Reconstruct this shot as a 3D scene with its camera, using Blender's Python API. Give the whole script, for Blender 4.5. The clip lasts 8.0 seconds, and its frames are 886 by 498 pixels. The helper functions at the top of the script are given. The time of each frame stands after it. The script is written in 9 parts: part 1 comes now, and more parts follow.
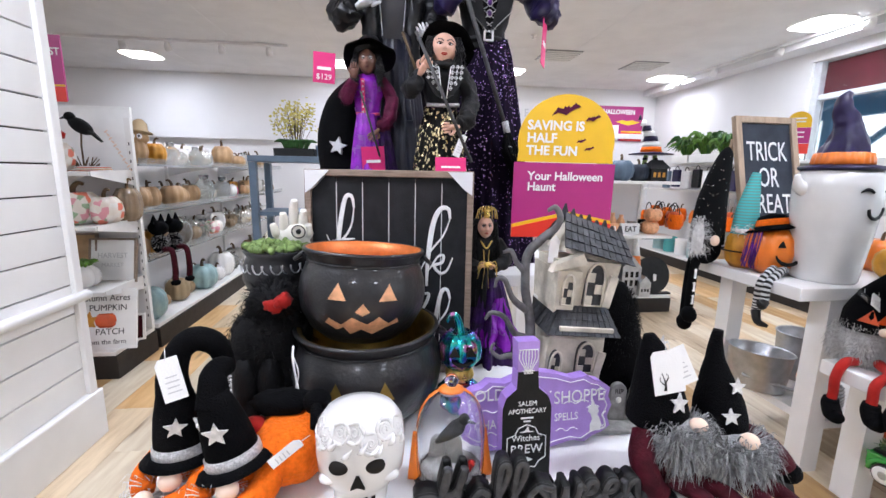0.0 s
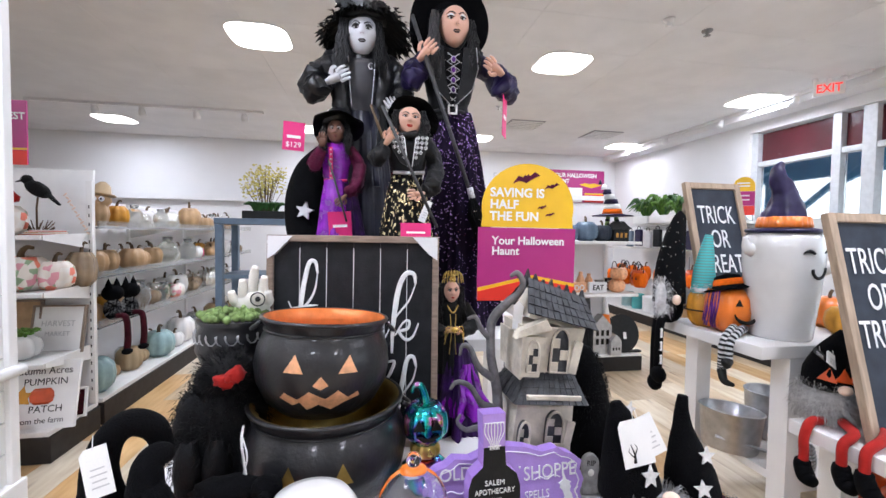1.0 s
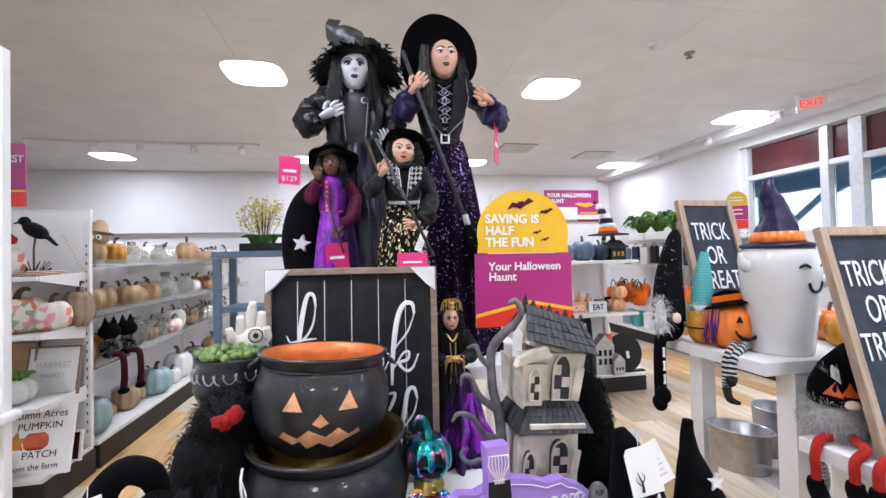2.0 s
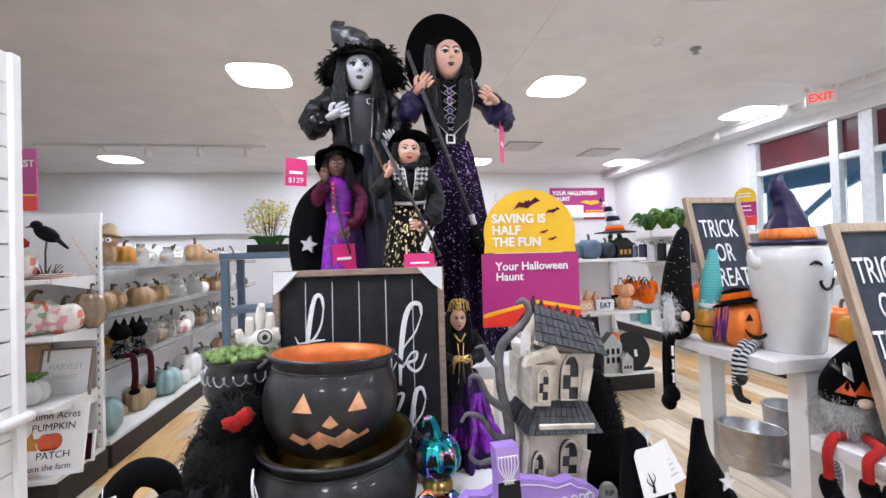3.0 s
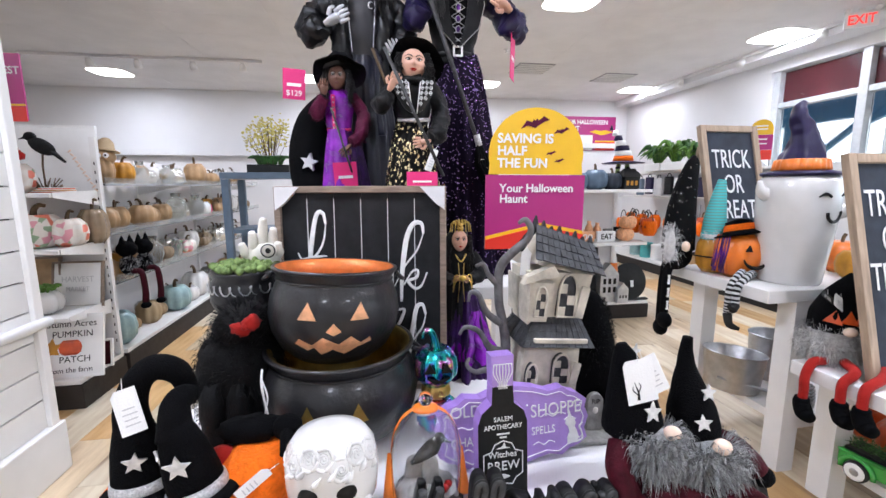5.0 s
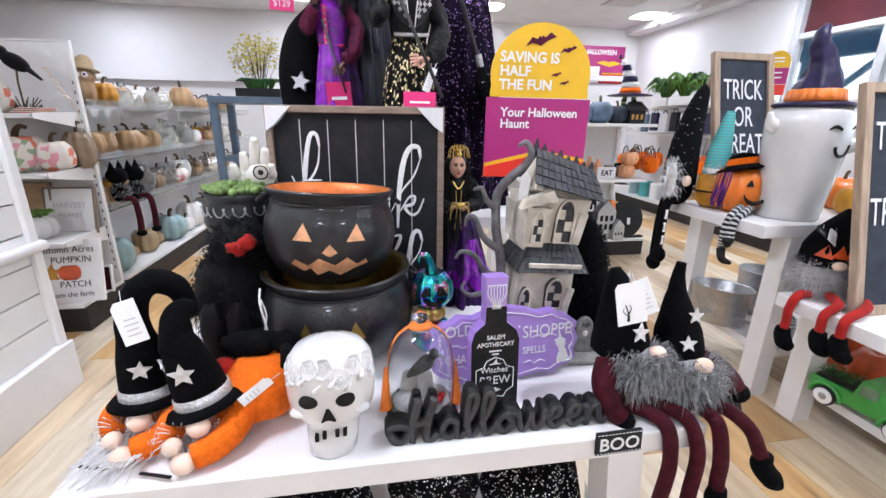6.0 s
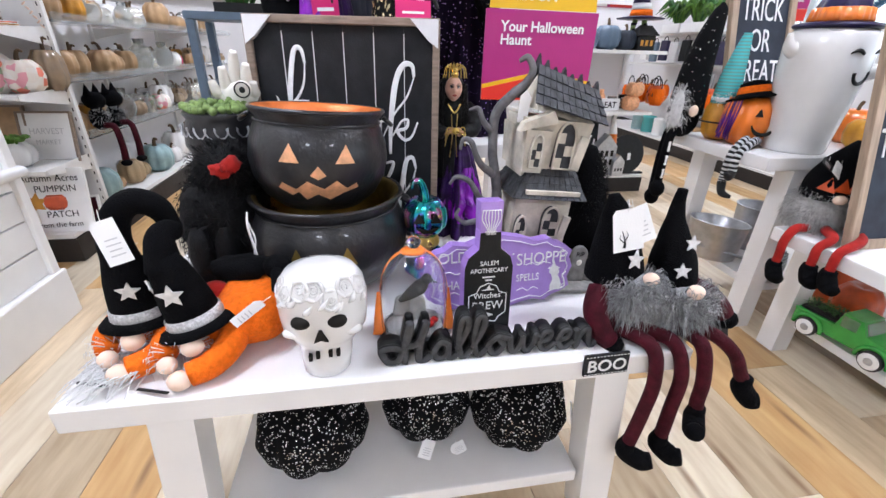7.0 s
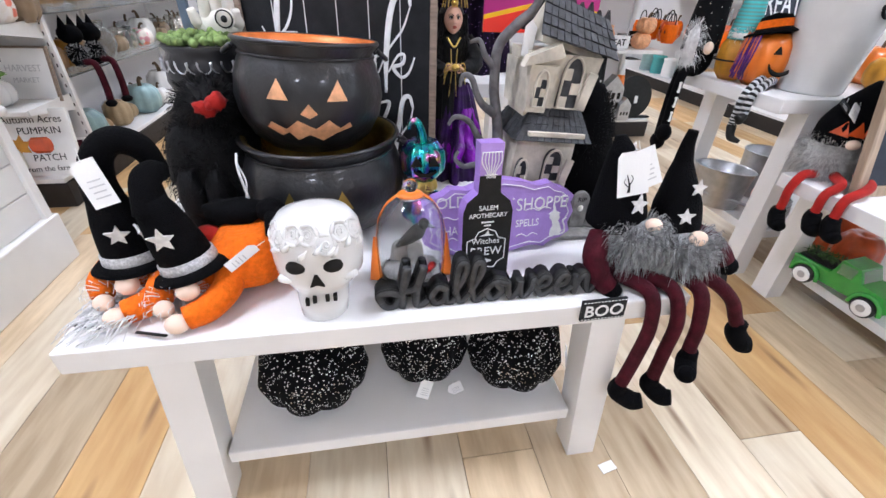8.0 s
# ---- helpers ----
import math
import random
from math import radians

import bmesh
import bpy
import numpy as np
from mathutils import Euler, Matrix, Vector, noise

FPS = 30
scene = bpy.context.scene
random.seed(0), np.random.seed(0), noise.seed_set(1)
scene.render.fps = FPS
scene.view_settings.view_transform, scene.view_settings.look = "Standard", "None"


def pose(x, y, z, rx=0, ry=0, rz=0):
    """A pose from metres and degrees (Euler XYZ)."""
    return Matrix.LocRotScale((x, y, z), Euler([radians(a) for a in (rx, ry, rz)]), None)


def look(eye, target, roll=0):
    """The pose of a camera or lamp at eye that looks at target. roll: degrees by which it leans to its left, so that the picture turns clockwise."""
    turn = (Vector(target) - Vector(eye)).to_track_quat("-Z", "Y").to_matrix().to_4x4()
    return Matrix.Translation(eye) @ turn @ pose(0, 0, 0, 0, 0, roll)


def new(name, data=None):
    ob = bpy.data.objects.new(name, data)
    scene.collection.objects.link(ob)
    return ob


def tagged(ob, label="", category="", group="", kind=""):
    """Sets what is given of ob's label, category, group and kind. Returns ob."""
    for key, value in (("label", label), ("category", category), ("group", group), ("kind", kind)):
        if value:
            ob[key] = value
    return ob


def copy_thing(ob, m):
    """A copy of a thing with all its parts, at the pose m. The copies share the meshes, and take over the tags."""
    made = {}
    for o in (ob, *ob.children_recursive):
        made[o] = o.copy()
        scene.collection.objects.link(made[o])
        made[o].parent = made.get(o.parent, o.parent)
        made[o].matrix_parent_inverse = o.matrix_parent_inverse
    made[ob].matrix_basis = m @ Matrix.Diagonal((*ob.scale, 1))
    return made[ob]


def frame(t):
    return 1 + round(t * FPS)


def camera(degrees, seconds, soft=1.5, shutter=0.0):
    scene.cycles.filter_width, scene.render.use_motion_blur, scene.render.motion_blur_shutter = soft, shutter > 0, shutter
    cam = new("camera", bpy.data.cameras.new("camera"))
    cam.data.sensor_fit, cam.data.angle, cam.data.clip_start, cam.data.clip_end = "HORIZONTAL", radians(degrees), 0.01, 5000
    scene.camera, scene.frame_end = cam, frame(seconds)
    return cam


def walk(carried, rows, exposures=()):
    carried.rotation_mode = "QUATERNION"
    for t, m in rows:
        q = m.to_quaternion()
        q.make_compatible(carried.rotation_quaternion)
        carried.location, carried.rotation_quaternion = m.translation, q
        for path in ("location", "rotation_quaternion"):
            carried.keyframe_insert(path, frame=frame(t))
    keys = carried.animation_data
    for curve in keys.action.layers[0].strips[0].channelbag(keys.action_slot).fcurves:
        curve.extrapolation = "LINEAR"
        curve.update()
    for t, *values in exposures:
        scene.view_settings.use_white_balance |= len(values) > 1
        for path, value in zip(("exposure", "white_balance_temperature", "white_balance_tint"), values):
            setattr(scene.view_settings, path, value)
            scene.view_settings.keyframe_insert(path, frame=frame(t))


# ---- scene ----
cam = camera(93.6, 8.0)
PATH = [
    (0, (0.170, 0.221, 1.300), (0.390, 2.177, 0.943), 1.0),
    (0.5, (0.180, 0.221, 1.312), (0.463, 2.194, 1.139), 1.3),
    (1, (0.199, 0.225, 1.321), (0.541, 2.193, 1.244), 0.8),
    (1.5, (0.201, 0.222, 1.332), (0.563, 2.189, 1.319), -0.4),
    (2, (0.203, 0.218, 1.339), (0.554, 2.187, 1.373), -1.3),
    (3.5, (0.197, 0.218, 1.344), (0.513, 2.192, 1.367), -1.7),
    (4, (0.200, 0.223, 1.332), (0.507, 2.198, 1.268), -1.3),
    (4.5, (0.199, 0.226, 1.321), (0.502, 2.196, 1.149), -0.8),
    (6, (0.200, 0.231, 1.269), (0.510, 2.116, 0.678), 0.8),
    (6.5, (0.202, 0.240, 1.245), (0.515, 2.079, 0.524), 1.2),
    (7, (0.209, 0.246, 1.230), (0.526, 2.021, 0.364), 1.6),
    (7.5, (0.217, 0.253, 1.221), (0.532, 1.966, 0.237), 1.5),
    (8, (0.215, 0.262, 1.213), (0.522, 1.915, 0.129), 2.0),
]
walk(cam, [(t, look(eye, target, roll)) for t, eye, target, roll in PATH])

# ---- world and light ----
scene.view_settings.exposure = 0.0
world = bpy.data.worlds.new("world")
scene.world = world
world.use_nodes = True
wn = world.node_tree
sky = wn.nodes.new("ShaderNodeTexSky")
sky.sky_type, sky.sun_disc = "NISHITA", False
sky.sun_elevation, sky.sun_rotation = radians(40), radians(60)
wn.nodes["Background"].inputs[1].default_value = 0.12
wn.links.new(sky.outputs[0], wn.nodes["Background"].inputs[0])
sun = new("sun", bpy.data.lights.new("sun", "SUN"))
sun.data.energy, sun.data.angle, sun.data.color = 2.5, radians(0.6), (1.0, 0.95, 0.88)
sun.matrix_world = look((12, 14, 12), (5, 5, 0))

LAMP_WATTS, PANEL_GLOW = 52.0, 9.0
LAMP_PLACES = [(u, v) for v in (-2.5, 0.9, 4.35, 7.85) for u in (-3.9, -0.82, 2.14, 5.1) if not (v == 4.35 and u in (-3.9, 5.1))] + [(5.1, 4.95)]


day = new("window_daylight", bpy.data.lights.new("window_daylight", "AREA"))
day.data.shape, day.data.size, day.data.size_y, day.data.energy, day.data.color = "RECTANGLE", 7.2, 1.8, 60.0, (0.72, 0.86, 1.0)
day.matrix_world = look((5.62, 1.8, 1.55), (4.5, 1.8, 0.1))


# ---- materials ----
def material(name, colour, rough=0.6, metal=0.0, spots=0.12, scale=18.0, bump=0.15, fine=220.0, colour2=None, coat=0.0, sheen=0.0, rand=0.0, grain=None, emit=0.0, glass=0.0, spec=0.5):
    m = bpy.data.materials.new(name)
    m.use_nodes = True
    n, l = m.node_tree.nodes, m.node_tree.links
    b = n["Principled BSDF"]
    c = (*colour, 1)
    c2 = (*(colour2 or [x * (1 - spots) for x in colour]), 1)
    tex = n.new("ShaderNodeTexCoord")
    src = tex.outputs["Object"]
    if grain:
        mp = n.new("ShaderNodeMapping")
        mp.inputs["Scale"].default_value = grain
        l.new(src, mp.inputs["Vector"])
        src = mp.outputs[0]
    if rand and grain:
        # each board is cut from another place of the grain
        cut = n.new("ShaderNodeObjectInfo")
        far_off = n.new("ShaderNodeVectorMath")
        far_off.operation = "SCALE"
        far_off.inputs[0].default_value = (37.0, 91.0, 53.0)
        l.new(cut.outputs["Random"], far_off.inputs["Scale"])
        shift = n.new("ShaderNodeVectorMath")
        l.new(src, shift.inputs[0])
        l.new(far_off.outputs[0], shift.inputs[1])
        src = shift.outputs[0]
    n1 = n.new("ShaderNodeTexNoise")
    n1.inputs["Scale"].default_value, n1.inputs["Detail"].default_value = scale, 6
    l.new(src, n1.inputs["Vector"])
    ramp = n.new("ShaderNodeValToRGB")
    ramp.color_ramp.elements[0].position, ramp.color_ramp.elements[1].position = 0.35, 0.65
    ramp.color_ramp.elements[0].color, ramp.color_ramp.elements[1].color = c, c2
    l.new(n1.outputs["Fac"], ramp.inputs["Fac"])
    out = ramp.outputs["Color"]
    if rand and grain:
        knot = n.new("ShaderNodeTexVoronoi")
        knot.voronoi_dimensions = "2D"
        knot.inputs["Scale"].default_value = 1.15
        l.new(src, knot.inputs["Vector"])
        kr = n.new("ShaderNodeMapRange")
        kr.inputs["From Min"].default_value, kr.inputs["From Max"].default_value = 0.02, 0.11
        kr.inputs["To Min"].default_value, kr.inputs["To Max"].default_value = 0.75, 0.0
        l.new(knot.outputs["Distance"], kr.inputs["Value"])
        km = n.new("ShaderNodeMix")
        km.data_type = "RGBA"
        l.new(kr.outputs[0], km.inputs["Factor"])
        l.new(out, km.inputs[6])
        km.inputs[7].default_value = (0.20, 0.10, 0.045, 1)
        out = km.outputs[2]
    if rand:
        info = n.new("ShaderNodeObjectInfo")
        hsv = n.new("ShaderNodeHueSaturation")
        mr = n.new("ShaderNodeMapRange")
        mr.inputs["To Min"].default_value, mr.inputs["To Max"].default_value = 1 - rand, 1 + rand
        l.new(info.outputs["Random"], mr.inputs["Value"])
        l.new(mr.outputs[0], hsv.inputs["Value"])
        l.new(out, hsv.inputs["Color"])
        out = hsv.outputs["Color"]
    l.new(out, b.inputs["Base Color"])
    n2 = n.new("ShaderNodeTexNoise")
    n2.inputs["Scale"].default_value, n2.inputs["Detail"].default_value = fine, 3
    l.new(src, n2.inputs["Vector"])
    bp = n.new("ShaderNodeBump")
    bp.inputs["Strength"].default_value, bp.inputs["Distance"].default_value = bump, 0.004
    l.new(n2.outputs["Fac"], bp.inputs["Height"])
    l.new(bp.outputs[0], b.inputs["Normal"])
    mr = n.new("ShaderNodeMapRange")
    mr.inputs["To Min"].default_value, mr.inputs["To Max"].default_value = max(0.02, rough - 0.08), min(1, rough + 0.08)
    l.new(n1.outputs["Fac"], mr.inputs["Value"])
    l.new(mr.outputs[0], b.inputs["Roughness"])
    b.inputs["Metallic"].default_value = metal
    b.inputs["Coat Weight"].default_value = coat
    b.inputs["Sheen Weight"].default_value = sheen
    b.inputs["Specular IOR Level"].default_value = spec
    b.inputs["Transmission Weight"].default_value = glass
    if emit:
        b.inputs["Emission Color"].default_value = (1, 0.98, 0.95, 1)
        b.inputs["Emission Strength"].default_value = emit
    return m


def sequins(name, cloth, spark, size, share, rough=0.9, metal=0.9, sheen=0.0):
    """Cloth with small bright flecks."""
    m = material(name, cloth, rough, sheen=sheen, spec=0.12)
    n, l = m.node_tree.nodes, m.node_tree.links
    b = n["Principled BSDF"]
    tex = n.new("ShaderNodeTexCoord")
    v = n.new("ShaderNodeTexVoronoi")
    v.inputs["Scale"].default_value = size
    l.new(tex.outputs["Object"], v.inputs["Vector"])
    near = n.new("ShaderNodeMath")
    near.operation, near.inputs[1].default_value = "LESS_THAN", 0.3
    l.new(v.outputs["Distance"], near.inputs[0])
    pick = n.new("ShaderNodeMath")
    pick.operation, pick.inputs[1].default_value = "LESS_THAN", share
    sep = n.new("ShaderNodeSeparateColor")
    l.new(v.outputs["Color"], sep.inputs[0])
    l.new(sep.outputs[0], pick.inputs[0])
    both = n.new("ShaderNodeMath")
    both.operation = "MULTIPLY"
    l.new(near.outputs[0], both.inputs[0])
    l.new(pick.outputs[0], both.inputs[1])
    mix = n.new("ShaderNodeMix")
    mix.data_type = "RGBA"
    old = b.inputs["Base Color"].links[0].from_socket
    l.new(both.outputs[0], mix.inputs["Factor"])
    l.new(old, mix.inputs[6])
    mix.inputs[7].default_value = (*spark, 1)
    l.new(mix.outputs[2], b.inputs["Base Color"])
    k = n.new("ShaderNodeMath")
    k.operation, k.inputs[1].default_value = "MULTIPLY", metal
    l.new(both.outputs[0], k.inputs[0])
    l.new(k.outputs[0], b.inputs["Metallic"])
    r = n.new("ShaderNodeMapRange")
    r.inputs["To Min"].default_value, r.inputs["To Max"].default_value = rough, 0.25
    l.new(both.outputs[0], r.inputs["Value"])
    l.new(r.outputs[0], b.inputs["Roughness"])
    return m


def banded(name, c1, c2, scale, axis="Z", rough=0.8, dist=0.0):
    """Even stripes across one axis."""
    m = material(name, c1, rough)
    n, l = m.node_tree.nodes, m.node_tree.links
    b = n["Principled BSDF"]
    tex = n.new("ShaderNodeTexCoord")
    w = n.new("ShaderNodeTexWave")
    w.bands_direction, w.wave_profile = axis, "SIN"
    w.inputs["Scale"].default_value, w.inputs["Distortion"].default_value = scale, dist
    l.new(tex.outputs["Object"], w.inputs["Vector"])
    ramp = n.new("ShaderNodeValToRGB")
    ramp.color_ramp.interpolation = "CONSTANT"
    ramp.color_ramp.elements[1].position = 0.5
    ramp.color_ramp.elements[0].color, ramp.color_ramp.elements[1].color = (*c1, 1), (*c2, 1)
    l.new(w.outputs["Fac"], ramp.inputs["Fac"])
    l.new(ramp.outputs["Color"], b.inputs["Base Color"])
    return m


def patches(name, colours, scale, rough=0.5, rand=True):
    """Several colours in irregular patches (printed cloth, foil that turns colour, dabs of paint)."""
    m = material(name, colours[0], rough)
    n, l = m.node_tree.nodes, m.node_tree.links
    b = n["Principled BSDF"]
    tex = n.new("ShaderNodeTexCoord")
    v = n.new("ShaderNodeTexVoronoi" if rand else "ShaderNodeTexNoise")
    v.inputs["Scale"].default_value = scale
    l.new(tex.outputs["Object"], v.inputs["Vector"])
    ramp = n.new("ShaderNodeValToRGB")
    ramp.color_ramp.interpolation = "CONSTANT" if rand else "EASE"
    els = ramp.color_ramp.elements
    while len(els) < len(colours):
        els.new(0.5)
    for i, c in enumerate(colours):
        els[i].position = (i / len(colours)) if rand else 0.3 + 0.4 * i / (len(colours) - 1)
        els[i].color = (*c, 1)
    if rand:
        sep = n.new("ShaderNodeSeparateColor")
        l.new(v.outputs["Color"], sep.inputs[0])
        l.new(sep.outputs[0], ramp.inputs["Fac"])
    else:
        l.new(v.outputs["Fac"], ramp.inputs["Fac"])
    l.new(ramp.outputs["Color"], b.inputs["Base Color"])
    return m


WHITE = material("white_paint", (0.80, 0.79, 0.78), 0.45, spots=0.05, scale=6, bump=0.06)
WALLP = material("wall_paint", (0.73, 0.72, 0.72), 0.8, spots=0.04, scale=1.5, bump=0.1)
CEIL = material("ceiling_tile", (0.75, 0.74, 0.74), 0.95, spots=0.07, scale=3, bump=0.5, fine=160)
SHIP = material("shiplap_paint", (0.80, 0.79, 0.77), 0.55, spots=0.06, scale=5, bump=0.12)
GAPM = material("dark_joint", (0.02, 0.018, 0.016), 0.9, spec=0.1)
SKIRT = material("dark_plinth", (0.024, 0.020, 0.018), 0.6, spec=0.3)
METAL = material("shelf_metal_white", (0.78, 0.77, 0.75), 0.4, spots=0.04)
STEEL = material("galvanised_steel", (0.50, 0.51, 0.53), 0.35, metal=0.85, spots=0.2, scale=25)
BLUEP = material("slate_blue_paint", (0.10, 0.15, 0.21), 0.5, spots=0.15)
PLASTER = material("glazed_white_ceramic", (0.70, 0.69, 0.67), 0.18, spots=0.05, scale=14, bump=0.05, coat=0.6)
BONE = material("bone_resin", (0.74, 0.71, 0.64), 0.5, spots=0.14)
IRON = material("black_cast_glaze", (0.017, 0.017, 0.019), 0.34, spots=0.5, scale=22, bump=0.35, fine=90, coat=0.22, spec=0.4)
COPPER = material("copper_inside", (0.74, 0.20, 0.045), 0.40, metal=0.30, spots=0.25, scale=30)
BRASS = material("aged_gold_inside", (0.33, 0.23, 0.06), 0.35, metal=0.7, spots=0.4, scale=20)
GOLD = material("bright_gold", (0.80, 0.57, 0.16), 0.28, metal=0.9)
COPPERL = material("copper_leaf", (0.88, 0.46, 0.25), 0.45, metal=0.45, spots=0.25, scale=60)
PLUSH = material("black_plush", (0.0028, 0.0028, 0.0034), 0.9, bump=0.9, fine=260, sheen=0.005, spec=0.07)
FURB = material("black_fur", (0.0035, 0.0035, 0.004), 0.7, bump=0.8, spec=0.2)
FURG = material("grey_fur", (0.36, 0.36, 0.36), 0.9, spots=0.5, scale=60, bump=0.9)
FURL = material("pale_grey_fur", (0.60, 0.59, 0.57), 0.9, spots=0.3, scale=60, bump=0.9)
FURW = material("white_fur", (0.78, 0.77, 0.76), 0.9, spots=0.2, scale=60, bump=0.9)
MAROON = material("maroon_velvet", (0.060, 0.0022, 0.009), 0.75, spots=0.5, scale=40, bump=0.5, sheen=0.0, spec=0.2)
REDP = material("red_plush", (0.40, 0.012, 0.008), 0.8, spots=0.3, bump=0.5, sheen=0.05, spec=0.25)
SKIN = material("cream_felt", (0.82, 0.62, 0.49), 0.8, spots=0.06)
ORANGEK = material("orange_knit", (0.86, 0.155, 0.006), 0.85, spots=0.22, scale=90, bump=1.0, fine=150, sheen=0.03, spec=0.2)
ORANGE = material("orange_gloss", (0.83, 0.20, 0.02), 0.3, spots=0.2, scale=10, coat=0.3)
SILVER = material("silver_glitter", (0.72, 0.72, 0.73), 0.35, metal=0.7, spots=0.4, scale=200, bump=0.9, fine=400)
STARM = material("silver_star_cloth", (0.78, 0.78, 0.78), 0.45, metal=0.3, spots=0.25, scale=80)
SEQB = sequins("black_sequin_velvet", (0.003, 0.003, 0.0035), (0.95, 0.95, 0.95), 165, 0.40)
SEQG = sequins("black_gold_sequin", (0.006, 0.0055, 0.005), (0.75, 0.60, 0.32), 80, 0.25)
SEQP = sequins("plum_sequin_tulle", (0.007, 0.003, 0.013), (0.45, 0.28, 0.65), 130, 0.16)
SEQS = sequins("black_fleck_felt", (0.004, 0.004, 0.0045), (0.62, 0.61, 0.58), 115, 0.07)
PURPLE = material("purple_satin", (0.13, 0.008, 0.30), 0.3, spots=0.7, scale=16, bump=0.6, fine=30)
MAGENTA = material("magenta_cloth", (0.10, 0.004, 0.035), 0.7, spots=0.4, scale=25, spec=0.25)
LILAC = material("lilac_paint", (0.34, 0.20, 0.58), 0.5, spots=0.12, scale=30)
LILACS = material("lilac_sign_face", (0.40, 0.25, 0.63), 0.55, spots=0.1, scale=30)
INDIGO = material("indigo_satin", (0.016, 0.010, 0.055), 0.4, spots=0.5, scale=14, spec=0.35)
CHAR = material("charcoal_board", (0.016, 0.0165, 0.019), 0.7, spots=0.5, scale=12, bump=0.3, spec=0.25)
CHARB = material("blue_charcoal_board", (0.026, 0.034, 0.050), 0.6, spots=0.35, scale=12, spec=0.3)
CHARE = material("worn_black_edge", (0.045, 0.045, 0.047), 0.6, spots=0.5, scale=60)
BLACKW = material("black_wood", (0.008, 0.008, 0.008), 0.55, spots=0.3, scale=40, spec=0.3)
CHALK = material("chalk_white", (0.80, 0.80, 0.79), 0.8, spots=0.12, scale=60)
FRAMEW = material("weathered_wood", (0.27, 0.20, 0.15), 0.7, spots=0.35, scale=14, grain=(1, 1, 8))
FRAMET = material("tan_wood", (0.42, 0.31, 0.22), 0.65, spots=0.3, scale=10, grain=(8, 8, 1))
CARD = material("white_card", (0.82, 0.82, 0.81), 0.7, spots=0.03)
CARDG = material("grey_card", (0.55, 0.55, 0.56), 0.7, spots=0.1)
FILM = material("clear_corner_guard", (0.70, 0.70, 0.71), 0.35, spots=0.1)
PINK = material("pink_tag", (0.66, 0.015, 0.16), 0.5, spots=0.05)
MAGS = material("magenta_sign", (0.40, 0.018, 0.17), 0.4, spots=0.04)
REDS = material("red_sign", (0.75, 0.035, 0.02), 0.4, spots=0.06)
YELS = material("yellow_sign", (0.80, 0.48, 0.015), 0.4, spots=0.05)
HOUSEW = material("aged_house_wall", (0.70, 0.64, 0.53), 0.75, spots=0.42, scale=16, bump=0.4, fine=60)
HOUSER = material("slate_roof", (0.040, 0.042, 0.048), 0.6, spots=0.6, scale=40, bump=0.3)
TREEG = material("grey_resin_tree", (0.15, 0.145, 0.15), 0.6, spots=0.5, scale=35, bump=0.5, fine=80)
STONE = material("gravestone_resin", (0.33, 0.32, 0.30), 0.8, spots=0.35, scale=40, bump=0.4)
IRID = patches("iridescent_foil", [(0.85, 0.45, 0.10), (0.80, 0.18, 0.50), (0.16, 0.12, 0.62), (0.02, 0.38, 0.52), (0.03, 0.52, 0.42), (0.70, 0.22, 0.55), (0.85, 0.60, 0.20)], 17, 0.13, rand=False)
IRID.node_tree.nodes["Principled BSDF"].inputs["Metallic"].default_value = 0.95
GREEN = material("leaf_green", (0.10, 0.24, 0.025), 0.5, spots=0.5, scale=30)
GREEND = material("fern_green", (0.035, 0.13, 0.02), 0.5, spots=0.5, scale=30)
MOSS = material("moss_green", (0.20, 0.30, 0.09), 0.8, spots=0.5, scale=60)
YELLEAF = material("yellow_leaf", (0.62, 0.53, 0.12), 0.6, spots=0.4, scale=30)
STEM = material("twig_brown", (0.13, 0.08, 0.04), 0.8, spots=0.4)
TAN = material("tan_pumpkin", (0.45, 0.28, 0.14), 0.45, spots=0.3, scale=14)
MUST = material("mustard_pumpkin", (0.58, 0.26, 0.02), 0.5, spots=0.3)
TEALP = material("teal_pumpkin", (0.28, 0.42, 0.42), 0.4, spots=0.2)
WICK = banded("wicker", (0.45, 0.34, 0.20), (0.28, 0.19, 0.10), 40, "Z", 0.8, 1.0)
REDPUM = material("red_orange_glaze", (0.72, 0.10, 0.02), 0.3, spots=0.3, coat=0.4)
FLORAL = patches("floral_print", [(0.76, 0.70, 0.62), (0.74, 0.66, 0.58), (0.75, 0.20, 0.13), (0.30, 0.42, 0.25), (0.72, 0.32, 0.36), (0.78, 0.74, 0.68)], 26, 0.5)
MERCURY = material("mercury_glass", (0.78, 0.77, 0.72), 0.12, metal=0.75, spots=0.15)
HOTPINK = material("hot_pink", (0.66, 0.015, 0.17), 0.5)
TEALK = banded("teal_stripe_knit", (0.05, 0.42, 0.42), (0.10, 0.28, 0.26), 22, "Z")
TRUCKG = material("green_enamel", (0.035, 0.33, 0.05), 0.22, spots=0.15, coat=0.6)
RUBBER = material("black_rubber", (0.02, 0.02, 0.02), 0.7)
PEACH = material("peach_face", (0.66, 0.38, 0.28), 0.5, spots=0.08)
PALE = material("pale_grey_face", (0.55, 0.56, 0.59), 0.5, spots=0.08)
BROWNF = material("brown_face", (0.16, 0.075, 0.05), 0.5, spots=0.1)
LIPS = material("dark_lips", (0.10, 0.01, 0.012), 0.3)
EYEW = material("eye_white", (0.80, 0.80, 0.80), 0.2)
